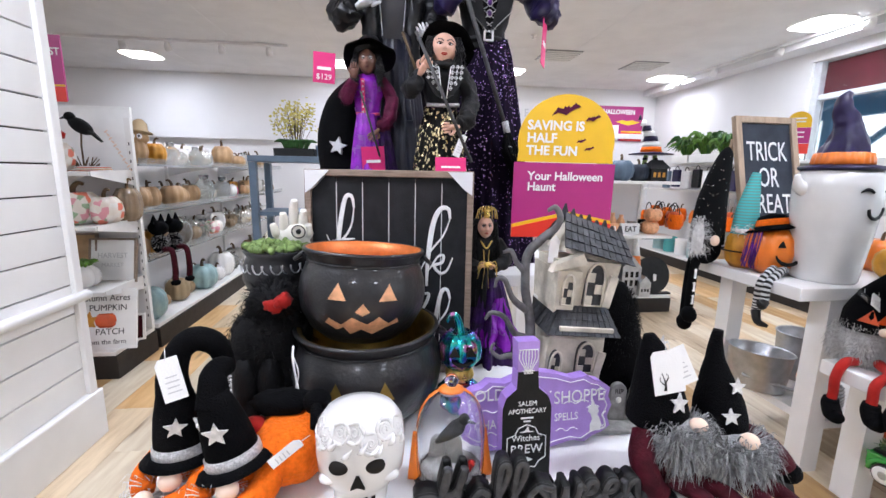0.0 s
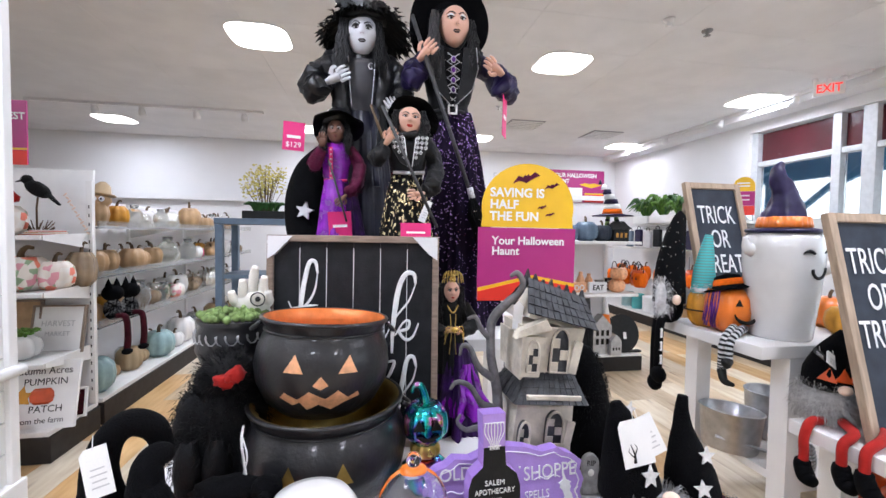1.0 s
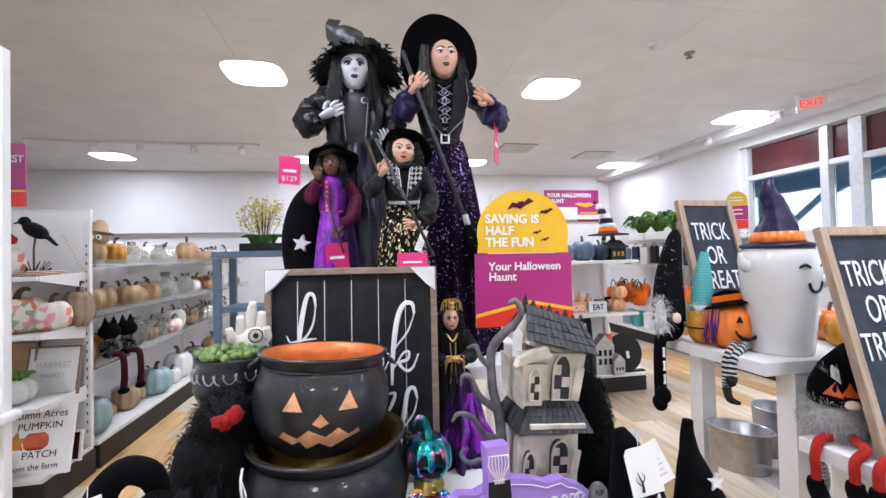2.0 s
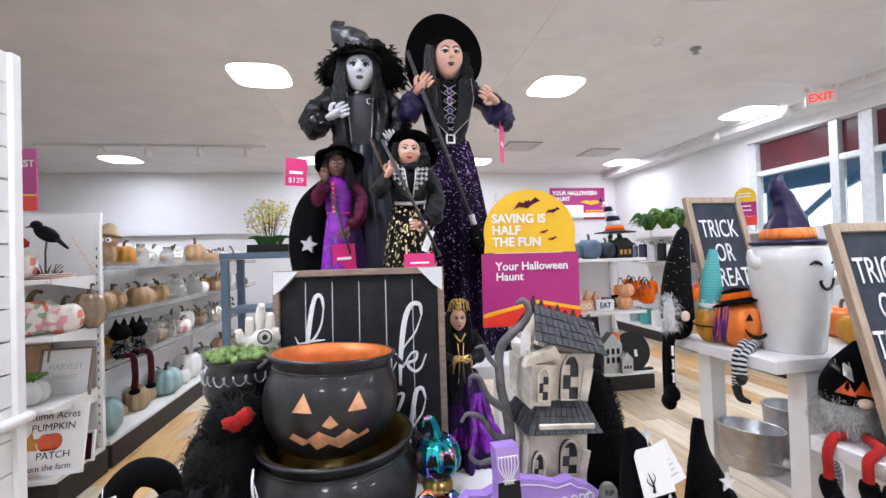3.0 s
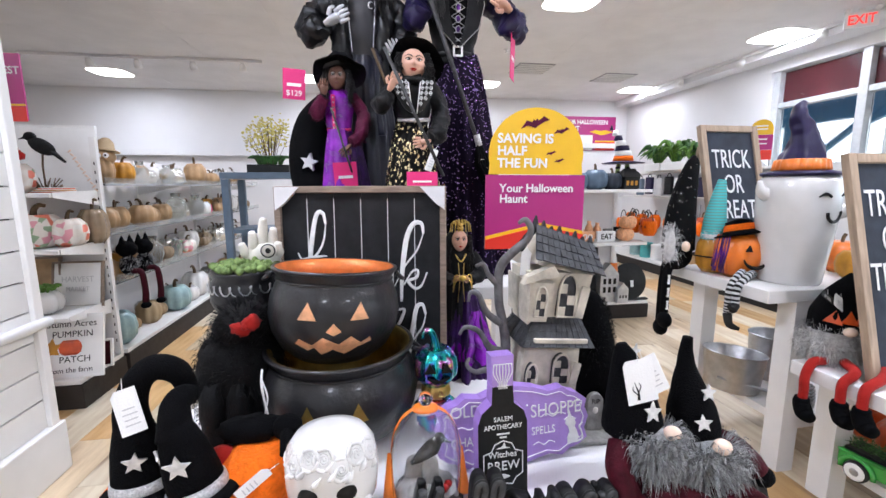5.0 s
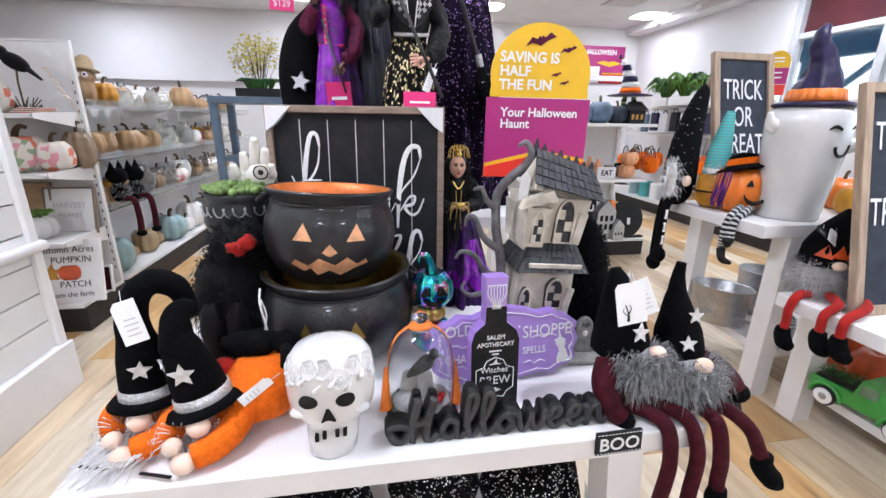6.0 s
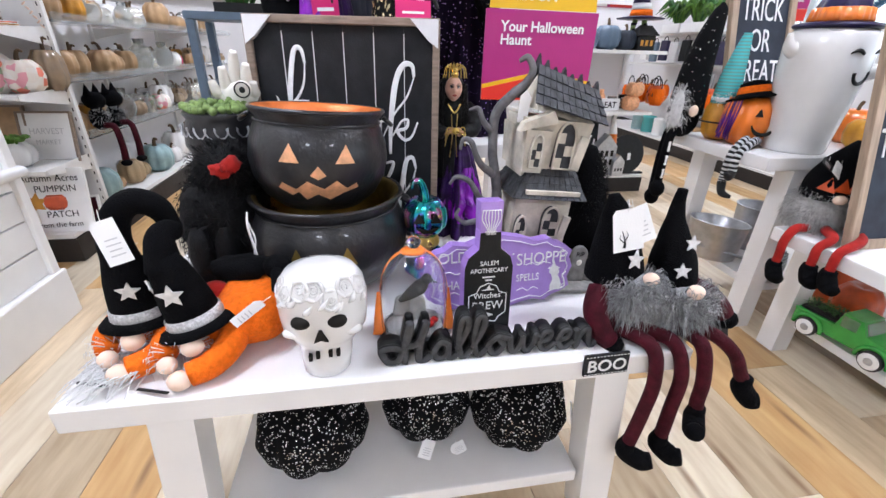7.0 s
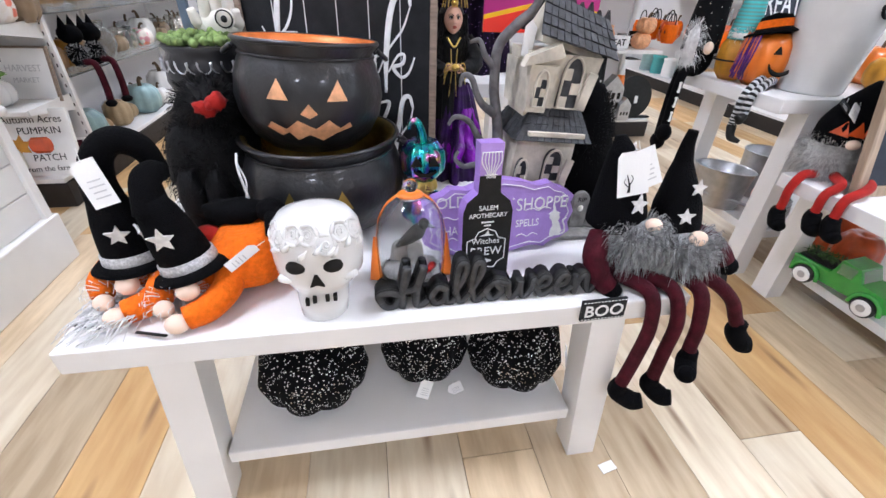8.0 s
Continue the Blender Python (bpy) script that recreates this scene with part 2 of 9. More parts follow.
LEATHER = material("black_shiny_cloth", (0.006, 0.0062, 0.008), 0.36, spots=0.5, scale=25, bump=1.0, fine=45, spec=0.35)
PINST = banded("pinstripe_cloth", (0.012, 0.012, 0.014), (0.07, 0.07, 0.08), 75, "X", 0.6)
HAIRB = material("black_hair", (0.006, 0.0055, 0.006), 0.4, spots=0.6, scale=70, bump=0.6, spec=0.3)
HAIRG = material("dark_grey_hair", (0.035, 0.035, 0.038), 0.45, spots=0.6, scale=90, bump=0.7, grain=(1, 1, 0.2))
VELVET = material("black_dress_cloth", (0.006, 0.006, 0.007), 0.6, spots=0.4, scale=30, bump=0.5, fine=120, sheen=0.03, spec=0.25)
NAVYC = material("navy_taffeta", (0.010, 0.011, 0.026), 0.42, spots=0.6, scale=18, bump=0.5, fine=50, spec=0.4)
TULLE = material("black_tulle", (0.006, 0.005, 0.010), 0.75, spots=0.5, scale=60, bump=0.6, spec=0.15)
TULLEP = material("dark_purple_tulle", (0.035, 0.004, 0.085), 0.5, spots=0.6, scale=40, bump=0.6, fine=80, spec=0.3)
SATIN = material("bright_purple_satin", (0.27, 0.020, 0.46), 0.26, spots=0.5, scale=22, bump=0.5, fine=40)
FLECKP = material("lilac_sequin", (0.38, 0.25, 0.55), 0.3, metal=0.8)
FLECKG = material("pale_gold_sequin", (0.86, 0.72, 0.42), 0.25, metal=0.7)
FLECKW = material("white_foil_fleck", (0.85, 0.85, 0.85), 0.35, metal=0.2)
IRIS = material("grey_brown_iris", (0.05, 0.04, 0.035), 0.2)
LIPSD = material("black_lips", (0.012, 0.005, 0.007), 0.3)
RUFFLE = material("ragged_black_gauze", (0.007, 0.007, 0.008), 0.7, spots=0.5, scale=60, bump=0.9, fine=90, spec=0.2)
FOILB = material("crinkled_grey_foil_cloth", (0.055, 0.057, 0.064), 0.30, spots=0.7, scale=16, bump=0.9, fine=40, spec=0.6)
FLOORW = material("wood_plank", (0.63, 0.50, 0.34), 0.33, colour2=(0.47, 0.35, 0.22), scale=5, bump=0.12, grain=(5, 0.7, 1), rand=0.18)
FLOORO = material("amber_plank", (0.66, 0.43, 0.20), 0.33, colour2=(0.52, 0.30, 0.12), scale=4, bump=0.12, grain=(5, 0.7, 1), rand=0.14)
FLOORP = material("pale_plank", (0.74, 0.65, 0.50), 0.33, colour2=(0.60, 0.49, 0.35), scale=5, bump=0.12, grain=(5, 0.7, 1), rand=0.14)
LAMPM = material("lamp_diffuser", (0.9, 0.9, 0.9), 0.5, emit=PANEL_GLOW)
GLASS = material("clear_glass", (0.97, 0.98, 0.98), 0.03, spots=0.0, bump=0.0, glass=1.0)
GLASS.node_tree.nodes["Principled BSDF"].inputs["IOR"].default_value = 1.25
GLASSD = material("dome_glass", (0.96, 0.97, 0.98), 0.02, spots=0.0, bump=0.0, glass=1.0, spec=0.8)
GLASSD.node_tree.nodes["Principled BSDF"].inputs["IOR"].default_value = 1.45
SMOKE = material("smoky_amber_glass", (0.42, 0.30, 0.19), 0.12, spots=0.2, coat=0.5, glass=0.35)
ACRYL = material("acrylic_shelf", (0.90, 0.93, 0.93), 0.06, spots=0.0, bump=0.0, glass=0.9)
ACRYL.node_tree.nodes["Principled BSDF"].inputs["IOR"].default_value = 1.2
MAROONG = material("maroon_glazing_band", (0.10, 0.012, 0.02), 0.25, spots=0.3, scale=2)
BLUEST = material("blue_canopy_steel", (0.10, 0.34, 0.58), 0.5, spots=0.2, scale=3)
ALU = material("window_frame_paint", (0.66, 0.68, 0.70), 0.4, metal=0.2)
EXITR = material("exit_red", (0.75, 0.02, 0.02), 0.4, spots=0.0)
EXITR.node_tree.nodes["Principled BSDF"].inputs["Emission Color"].default_value = (1, 0.05, 0.04, 1)
EXITR.node_tree.nodes["Principled BSDF"].inputs["Emission Strength"].default_value = 1.2
PAVE = material("pavement_concrete", (0.42, 0.41, 0.39), 0.85, spots=0.2, scale=2)
VENT = material("vent_grey", (0.30, 0.30, 0.30), 0.5, metal=0.3)


# ---- mesh kit ----
class Kit:
    """Collects shapes of several materials into one mesh."""

    def __init__(self):
        self.v, self.f, self.mi, self.sm, self.mats = [], [], [], [], []

    def slot(self, m):
        if m not in self.mats:
            self.mats.append(m)
        return self.mats.index(m)

    def add(self, verts, faces, m, smooth=True):
        k, s = len(self.v), self.slot(m)
        self.v += [tuple(p) for p in verts]
        for f in faces:
            self.f.append([k + i for i in f])
            self.mi.append(s)
            self.sm.append(smooth)
        return self

    def lathe(self, prof, m, at=(0, 0, 0), seg=28, lobes=0, amp=0.0, mat=None, sx=1.0, sy=1.0, smooth=True, caps=True):
        mat = (mat or Matrix()).copy()
        mat = Matrix.Translation(at) @ mat
        vs, fs = [], []
        for r, z in prof:
            for i in range(seg):
                a = 2 * math.pi * i / seg
                q = r * (1 - amp * (1 - abs(math.sin(lobes * a / 2)))) if lobes else r
                vs.append(mat @ Vector((q * math.cos(a) * sx, q * math.sin(a) * sy, z)))
        for j in range(len(prof) - 1):
            for i in range(seg):
                k = (i + 1) % seg
                fs.append((j * seg + i, j * seg + k, (j + 1) * seg + k, (j + 1) * seg + i))
        for j in (0, len(prof) - 1):
            if caps and prof[j][0] > 1e-5:
                ring = list(range(j * seg, j * seg + seg))
                fs.append(ring[::-1] if j == 0 else ring)
        return self.add(vs, fs, m, smooth)

    def ball(self, c, r, m, seg=18, mat=None, lump=0.0, freq=9.0):
        r = (r, r, r) if isinstance(r, (int, float)) else r
        n = max(5, seg // 2)
        mat = Matrix.Translation(c) @ (mat or Matrix())
        vs, fs = [], []
        for j in range(n + 1):
            b = math.pi * j / n
            for i in range(seg):
                a = 2 * math.pi * i / seg
                d = Vector((math.sin(b) * math.cos(a), math.sin(b) * math.sin(a), -math.cos(b)))
                k = 1 + lump * noise.noise(Vector(c) * 7 + d * freq * 0.25) if lump else 1
                vs.append(mat @ Vector((d.x * r[0] * k, d.y * r[1] * k, d.z * r[2] * k)))
        for j in range(n):
            for i in range(seg):
                k = (i + 1) % seg
                fs.append((j * seg + i, j * seg + k, (j + 1) * seg + k, (j + 1) * seg + i))
        return self.add(vs, fs, m)

    def tube(self, pts, rad, m, seg=10, flat=1.0, loop=False):
        pts = [Vector(p) for p in pts]
        n = len(pts)
        rad = [rad] * n if isinstance(rad, (int, float)) else list(rad)
        if len(rad) != n:
            rad = [float(np.interp(i / (n - 1), np.linspace(0, 1, len(rad)), rad)) for i in range(n)]
        vs, fs, side = [], [], None
        for i, p in enumerate(pts):
            if loop:
                t = (pts[(i + 1) % n] - pts[i - 1]).normalized()
            else:
                t = (pts[min(i + 1, n - 1)] - pts[max(i - 1, 0)]).normalized()
            if side is None:
                side = t.cross(Vector((0, 0, 1)) if abs(t.z) < 0.9 else Vector((0, 1, 0))).normalized()
            side = (side - t * side.dot(t)).normalized()
            up = t.cross(side)
            for k in range(seg):
                a = 2 * math.pi * k / seg
                vs.append(p + (side * math.cos(a) + up * math.sin(a) * flat) * rad[i])
        for i in range(n if loop else n - 1):
            for k in range(seg):
                q, j = (k + 1) % seg, (i + 1) % n
                fs.append((i * seg + k, i * seg + q, j * seg + q, j * seg + k))
        if not loop:
            fs.append(tuple(range(seg))[::-1])
            fs.append(tuple(range((n - 1) * seg, n * seg)))
        return self.add(vs, fs, m)

    def box(self, c, size, m, mat=None, bev=0.0):
        x, y, z = (s / 2 for s in size)
        mat = Matrix.Translation(c) @ (mat or Matrix())
        b = min(bev, x * 0.9, y * 0.9, z * 0.9)
        if b <= 0:
            vs = [(sx * x, sy * y, sz * z) for sz in (-1, 1) for sy in (-1, 1) for sx in (-1, 1)]
            fs = [(0, 2, 3, 1), (4, 5, 7, 6), (0, 1, 5, 4), (2, 6, 7, 3), (0, 4, 6, 2), (1, 3, 7, 5)]
        else:
            bm = bmesh.new()
            bmesh.ops.create_cube(bm, size=1, matrix=Matrix.Diagonal((2 * x, 2 * y, 2 * z, 1)))
            bmesh.ops.bevel(bm, geom=bm.edges[:], offset=b, segments=2, affect="EDGES", profile=0.5)
            bm.verts.ensure_lookup_table()
            vs = [v.co.copy() for v in bm.verts]
            fs = [[v.index for v in f.verts] for f in bm.faces]
            bm.free()
        return self.add([mat @ Vector(p) for p in vs], fs, m, False)

    def plate(self, pts, depth, m, mat=None, side=None, bev=0.0):
        """A flat outline in x and z, made thick along y (front at y = 0, towards -y)."""
        mat = mat or Matrix()
        n = len(pts)
        area = sum(pts[i][0] * pts[(i + 1) % n][1] - pts[(i + 1) % n][0] * pts[i][1] for i in range(n))
        if area < 0:
            pts = pts[::-1]
        cx, cz = sum(p[0] for p in pts) / n, sum(p[1] for p in pts) / n
        front = [mat @ Vector((cx + (p[0] - cx) * (1 - bev), 0, cz + (p[1] - cz) * (1 - bev))) for p in pts]
        mid = [mat @ Vector((p[0], bev * 0.05 if bev else 0.0, p[1])) for p in pts]
        back = [mat @ Vector((p[0], depth, p[1])) for p in pts]
        self.add(front, [tuple(range(n))], m, False)
        vs = front + mid + back
        fs = []
        for i in range(n):
            k = (i + 1) % n
            if bev:
                fs.append((i, n + i, n + k, k))
            fs.append((n + i, 2 * n + i, 2 * n + k, n + k))
        fs.append(tuple(range(2 * n, 3 * n))[::-1])
        return self.add(vs, fs, side or m, False)

    def star(self, r, m, mat, depth=0.003, inner=0.45):
        pts = [((r if i % 2 == 0 else r * inner) * math.sin(math.pi * i / 5), (r if i % 2 == 0 else r * inner) * math.cos(math.pi * i / 5)) for i in range(10)]
        return self.plate(pts, depth, m, mat)

    def fur(self, c, r, m, n, length, droop=0.6, width=0.004, seed=1, low=-1.0, high=1.0, mat=None, front=None):
        """Strands that stand off an ellipsoid and hang down."""
        rng = random.Random(seed)
        mat = Matrix.Translation(c) @ (mat or Matrix())
        vs, fs = [], []
        for _ in range(n):
            z, a = rng.uniform(low, high), rng.uniform(0, 2 * math.pi)
            if front is not None:
                a = rng.uniform(front[0], front[1])
            s = math.sqrt(max(0.0, 1 - z * z))
            d = Vector((s * math.cos(a), s * math.sin(a), z))
            p = Vector((d.x * r[0], d.y * r[1], d.z * r[2]))
            ln = length * rng.uniform(0.5, 1.15)
            w = Vector((rng.uniform(-1, 1), rng.uniform(-1, 1), rng.uniform(-0.4, 0.4))).normalized() * width * rng.uniform(0.6, 1.3)
            jit = Vector((rng.uniform(-1, 1), rng.uniform(-1, 1), rng.uniform(-1, 1))) * 0.35
            p1 = p + (d + jit * 0.5) * ln * 0.5
            p2 = p1 + (d * (1 - droop) + Vector((0, 0, -droop)) + jit) * ln * 0.5
            k = len(vs)
            vs += [mat @ (p - w), mat @ (p + w), mat @ (p1 + w * 0.8), mat @ (p1 - w * 0.8), mat @ p2]
            fs += [(k, k + 1, k + 2, k + 3), (k + 3, k + 2, k + 4)]
        return self.add(vs, fs, m)

    def text(self, body, size, m, mat, depth=0.002, align="CENTER", squeeze=1.0, bold=0.0):
        cu = bpy.data.curves.new("words", "FONT")
        cu.body, cu.size, cu.extrude, cu.align_x, cu.offset = body, size, depth / 2, align, bold
        cu.resolution_u = 3
        ob = bpy.data.objects.new("words", cu)
        me = ob.to_mesh()
        turn = mat @ Matrix(((squeeze, 0, 0, 0), (0, 0, -1, 0), (0, 1, 0, 0), (0, 0, 0, 1)))
        vs = [turn @ v.co for v in me.vertices]
        fs = [list(p.vertices) for p in me.polygons]
        ob.to_mesh_clear()
        bpy.data.objects.remove(ob)
        return self.add(vs, fs, m, False)

    def ink(self, pts, rad, m, y=0.0):
        """A painted stroke: a round line pressed flat against the plane at y."""
        k = len(self.v)
        self.tube(spline([(x, y, z) for x, z in pts], 7), rad, m, seg=8)
        self.v[k:] = [(p[0], y + (p[1] - y) * 0.12, p[2]) for p in self.v[k:]]
        return self

    def mesh(self, name):
        me = bpy.data.meshes.new(name)
        me.from_pydata(self.v, [], self.f)
        for m in self.mats:
            me.materials.append(m)
        me.polygons.foreach_set("material_index", self.mi)
        me.polygons.foreach_set("use_smooth", self.sm)
        me.update()
        return me

    def out(self, name, parent=None, at=None, label="", category="", group="", kind=""):
        ob = new(name, self.mesh(name))
        if parent is not None:
            ob.parent = parent
        if at is not None:
            ob.matrix_basis = at if isinstance(at, Matrix) else Matrix.Translation(at)
        return tagged(ob, label, category, group, kind)


def thing(name, at, label, category, group=""):
    ob = new(name)
    ob.empty_display_size = 0.05
    ob.matrix_basis = at if isinstance(at, Matrix) else Matrix.Translation(at)
    return tagged(ob, label, category, group)


def arc(c, r, a0, a1, n=10, r2=None):
    return [(c[0] + r * math.cos(radians(a0 + (a1 - a0) * i / n)), c[1] + (r2 or r) * math.sin(radians(a0 + (a1 - a0) * i / n))) for i in range(n + 1)]


def spline(pts, n=6):
    """Points along a smooth line through pts."""
    p = [Vector(q) for q in pts]
    p = [2 * p[0] - p[1]] + p + [2 * p[-1] - p[-2]]
    out = []
    for i in range(1, len(p) - 2):
        for k in range(n):
            t = k / n
            out.append(0.5 * ((2 * p[i]) + (p[i + 1] - p[i - 1]) * t + (2 * p[i - 1] - 5 * p[i] + 4 * p[i + 1] - p[i + 2]) * t * t + (3 * p[i] - p[i - 1] - 3 * p[i + 1] + p[i + 2]) * t ** 3))
    return out + [p[-2]]


def crumple(k, start, amp, freq):
    """Pushes the newest points about, as creased cloth."""
    k.v[start:] = [tuple(Vector(p) + noise.noise_vector(Vector(p) * freq) * amp) for p in k.v[start:]]


def flecks(k, m, verts, faces, n, size, seed, front=None, long=1.0):
    """Small flat sequins laid just off the given faces."""
    rng = random.Random(seed)
    vs, fs = [], []
    for _ in range(n):
        a, b, c, d = (Vector(verts[i]) for i in rng.choice(faces)[:4])
        nrm = (b - a).cross(d - a)
        if nrm.length < 1e-12:
            continue
        nrm.normalize()
        u, w = rng.random(), rng.random()
        p = a.lerp(b, u).lerp(d.lerp(c, u), w)
        if front is not None and p.y > front:
            continue
        down = (b - a).normalized()
        over = nrm.cross(down)
        s = size * rng.uniform(0.6, 1.3)
        j, tip = len(vs), rng.uniform(-1, 1)
        for q, r in ((-1, -1), (1, -1), (1, 1), (-1, 1)):
            vs.append(p + (over * q + down * r * long) * s + nrm * (0.0025 + s * 0.5 * q * tip))
        fs.append((j, j + 1, j + 2, j + 3))
    k.add(vs, fs, m, False)


# ---- setting ----
U0, U1, V0, V1, TOP = -7.0, 5.7, -4.5, 9.0, 3.1
Kit().box(((U0 + U1) / 2, (V0 + V1) / 2, -0.06), (U1 - U0, V1 - V0, 0.10), GAPM).out("floor", kind="structure", label="light wooden plank floor with mixed tan and amber boards")
floor_ob = bpy.data.objects["floor"]

k = Kit()
k.box(((U0 + U1) / 2, (V0 + V1) / 2, TOP + 0.07), (U1 - U0, V1 - V0, 0.10), CEIL)
tw, tl = 0.61, 1.22
for i in range(int((U1 - U0) / tl) + 1):
    for j in range(int((V1 - V0) / tw) + 1):
        a, b = U0 + i * tl, V0 + j * tw
        c, d = min(a + tl, U1), min(b + tw, V1)
        if c - a > 0.05 and d - b > 0.05:
            k.box(((a + c) / 2, (b + d) / 2, TOP + 0.011), (c - a - 0.0028, d - b - 0.0028, 0.02), CEIL)
k.out("ceiling", kind="structure", label="off-white drop ceiling of large tiles")

Kit().box(((U0 + U1) / 2, V1 + 0.1, TOP / 2), (U1 - U0, 0.2, TOP + 0.2), WALLP).out("wall_north", kind="structure", label="plain white painted wall")
Kit().box(((U0 + U1) / 2, V0 - 0.1, TOP / 2), (U1 - U0, 0.2, TOP + 0.2), WALLP).out("wall_south", kind="structure", label="plain white painted wall")
Kit().box((U0 - 0.1, (V0 + V1) / 2, TOP / 2), (0.2, V1 - V0, TOP + 0.2), WALLP).out("wall_west", kind="structure", label="plain white painted wall")
# east wall with the shop window
k = Kit()
WA, WB, WS, WH = -2.0, 5.56, 0.5, 2.84
k.box((U1 + 0.1, (WB + V1) / 2, TOP / 2), (0.2, V1 - WB, TOP + 0.2), WALLP)
k.box((U1 + 0.1, (V0 + WA) / 2, TOP / 2), (0.2, WA - V0, TOP + 0.2), WALLP)
k.box((U1 + 0.1, (WA + WB) / 2, (WH + TOP + 0.1) / 2), (0.2, WB - WA, TOP + 0.1 - WH), WALLP)
k.box((U1 + 0.1, (WA + WB) / 2, WS / 2), (0.2, WB - WA, WS), WALLP)
k.out("wall_east", kind="structure", label="white wall with a long shop window")
# lowered soffit along the east wall
Kit().box((U1 - 0.16, (V0 + V1) / 2, TOP - 0.06), (0.31, V1 - V0 - 0.01, 0.118), WALLP).out("trim", kind="structure", label="white soffit along the window wall")
Kit().box((-3.4, V1 - 0.05, 1.95), (2.6, 0.09, 0.12), WALLP).box((4.6, V1 - 0.05, 2.15), (1.9, 0.09, 0.10), WALLP).out("trim", kind="structure", label="white wall ledge")

win = thing("window_1", (U1 + 0.1, 0, 0), "grey-framed shop window with a dark red band above clear panes", "window")
tagged(win, kind="structure")
posts = [WB - 0.05, 4.42, 4.08, 2.9, 1.6, 0.3, -1.0, WA + 0.05]
for v in posts:
    Kit().box((0, v, (WS + WH) / 2), (0.12, 0.10 if v not in (4.08,) else 0.14, WH - WS), ALU, bev=0.006).out("window_frame", win)
for a, b in zip(posts[:-1], posts[1:]):
    Kit().box((0, (a + b) / 2, 2.38), (0.10, a - b - 0.102, 0.07), ALU, bev=0.006).out("window_frame", win)
    Kit().box((0.02, (a + b) / 2, 2.62), (0.02, a - b - 0.12, 0.40), MAROONG).out("transom_panel", win, label="dark red transom panel")
    pane = Kit().box((0.02, (a + b) / 2, 1.42), (0.012, a - b - 0.12, 1.82), GLASS).out("pane", win)
    pane.visible_shadow = False
Kit().box((-0.06, (WA + WB) / 2, WS + 0.02), (0.24, WB - WA - 0.02, 0.04), WHITE, bev=0.005).out("window_sill", win)

# outdoors: pavement, canopy, glowing backdrop
Kit().box((65.9, 0, -0.2), (120, 300, 0.1), PAVE).out("ground", kind="structure", label="pale concrete pavement outside the window")
canopy = thing("canopy", (7.4, 3.5, 0), "blue steel porch canopy outside the window", "canopy")
Kit().box((0.4, 0, 3.25), (3.4, 14, 0.08), BLUEST).out("deck", canopy)
for v in (-5, -2.5, 0, 2.0, 3.2, 4.6, 6):
    Kit().box((0.4, v, 3.08), (3.4, 0.12, 0.22), BLUEST).out("beam", canopy)
Kit().box((2.05, 0, 2.80), (0.14, 14, 0.44), BLUEST).out("fascia", canopy)
for v in (-3.4, -1.0, 1.4, 3.8):
    Kit().box((2.0, v, 2.36), (0.10, 0.10, 1.5), BLUEST, mat=pose(0, 0, 0, 52, 0, 0)).out("brace", canopy)
    Kit().box((1.2, v + 0.6, 2.75), (0.10, 0.10, 2.2), BLUEST, mat=pose(0, 0, 0, 68, 0, 0)).out("brace", canopy)
for v in (-4, 0.5, 5):
    Kit().box((2.0, v, 1.35), (0.2, 0.2, 3.0), BLUEST).out("post", canopy)

# Added emissive board in place of the washed-out brightness beyond the glass.
far = material("backdrop_glow", (0.8, 0.82, 0.85), 1.0)
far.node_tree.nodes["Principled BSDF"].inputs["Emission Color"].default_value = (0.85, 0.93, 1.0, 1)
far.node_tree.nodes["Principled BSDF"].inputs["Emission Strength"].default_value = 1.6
Kit().box((60, 20, 9.85), (0.5, 200, 20), far).out("backdrop", kind="structure", label="glowing pale board standing in for the bright distance outside the window")

# shiplap pier close by
pier = thing("wall_pier", (-1.305, 2.24, 0), "white shiplap pier with a chair rail and tall base", "pier")
tagged(pier, kind="structure")
PL = 3.2
Kit().box((-0.25, -PL / 2, 1.13), (0.48, PL, 2.24), GAPM).out("core", pier)
nb = 15
bh = (2.25 - 0.24) / nb
board = Kit().box((0, 0, 0), (0.02, PL, bh - 0.007), SHIP, bev=0.002).mesh("board")
board2 = Kit().box((0, 0, 0), (0.48, 0.02, bh - 0.007), SHIP, bev=0.002).mesh("board")
for i in range(nb):
    z = 0.24 + bh * (i + 0.5)
    for me, at in ((board, (0, -PL / 2, z)), (board2, (-0.25, 0.01, z))):
        ob = new("board", me)
        ob.parent = pier
        ob.location = at
Kit().box((0.015, -PL / 2 + 0.01, 0.12), (0.05, PL + 0.06, 0.24), SHIP, bev=0.008).out("baseboard", pier)
Kit().box((-0.25, 0.03, 0.12), (0.46, 0.05, 0.24), SHIP, bev=0.008).out("baseboard", pier)
Kit().tube([(0.03, -PL, 0.715), (0.03, 0.03, 0.715), (-0.48, 0.03, 0.715)], 0.024, SHIP, seg=12).out("chair_rail", pier)
Kit().box((0.008, -0.006, 1.24), (0.045, 0.045, 2.02), SHIP, bev=0.004).out("corner_trim", pier)
Kit().box((-0.27, -PL / 2, 2.68), (0.44, PL, 0.86), WALLP).out("upper_wall", pier)

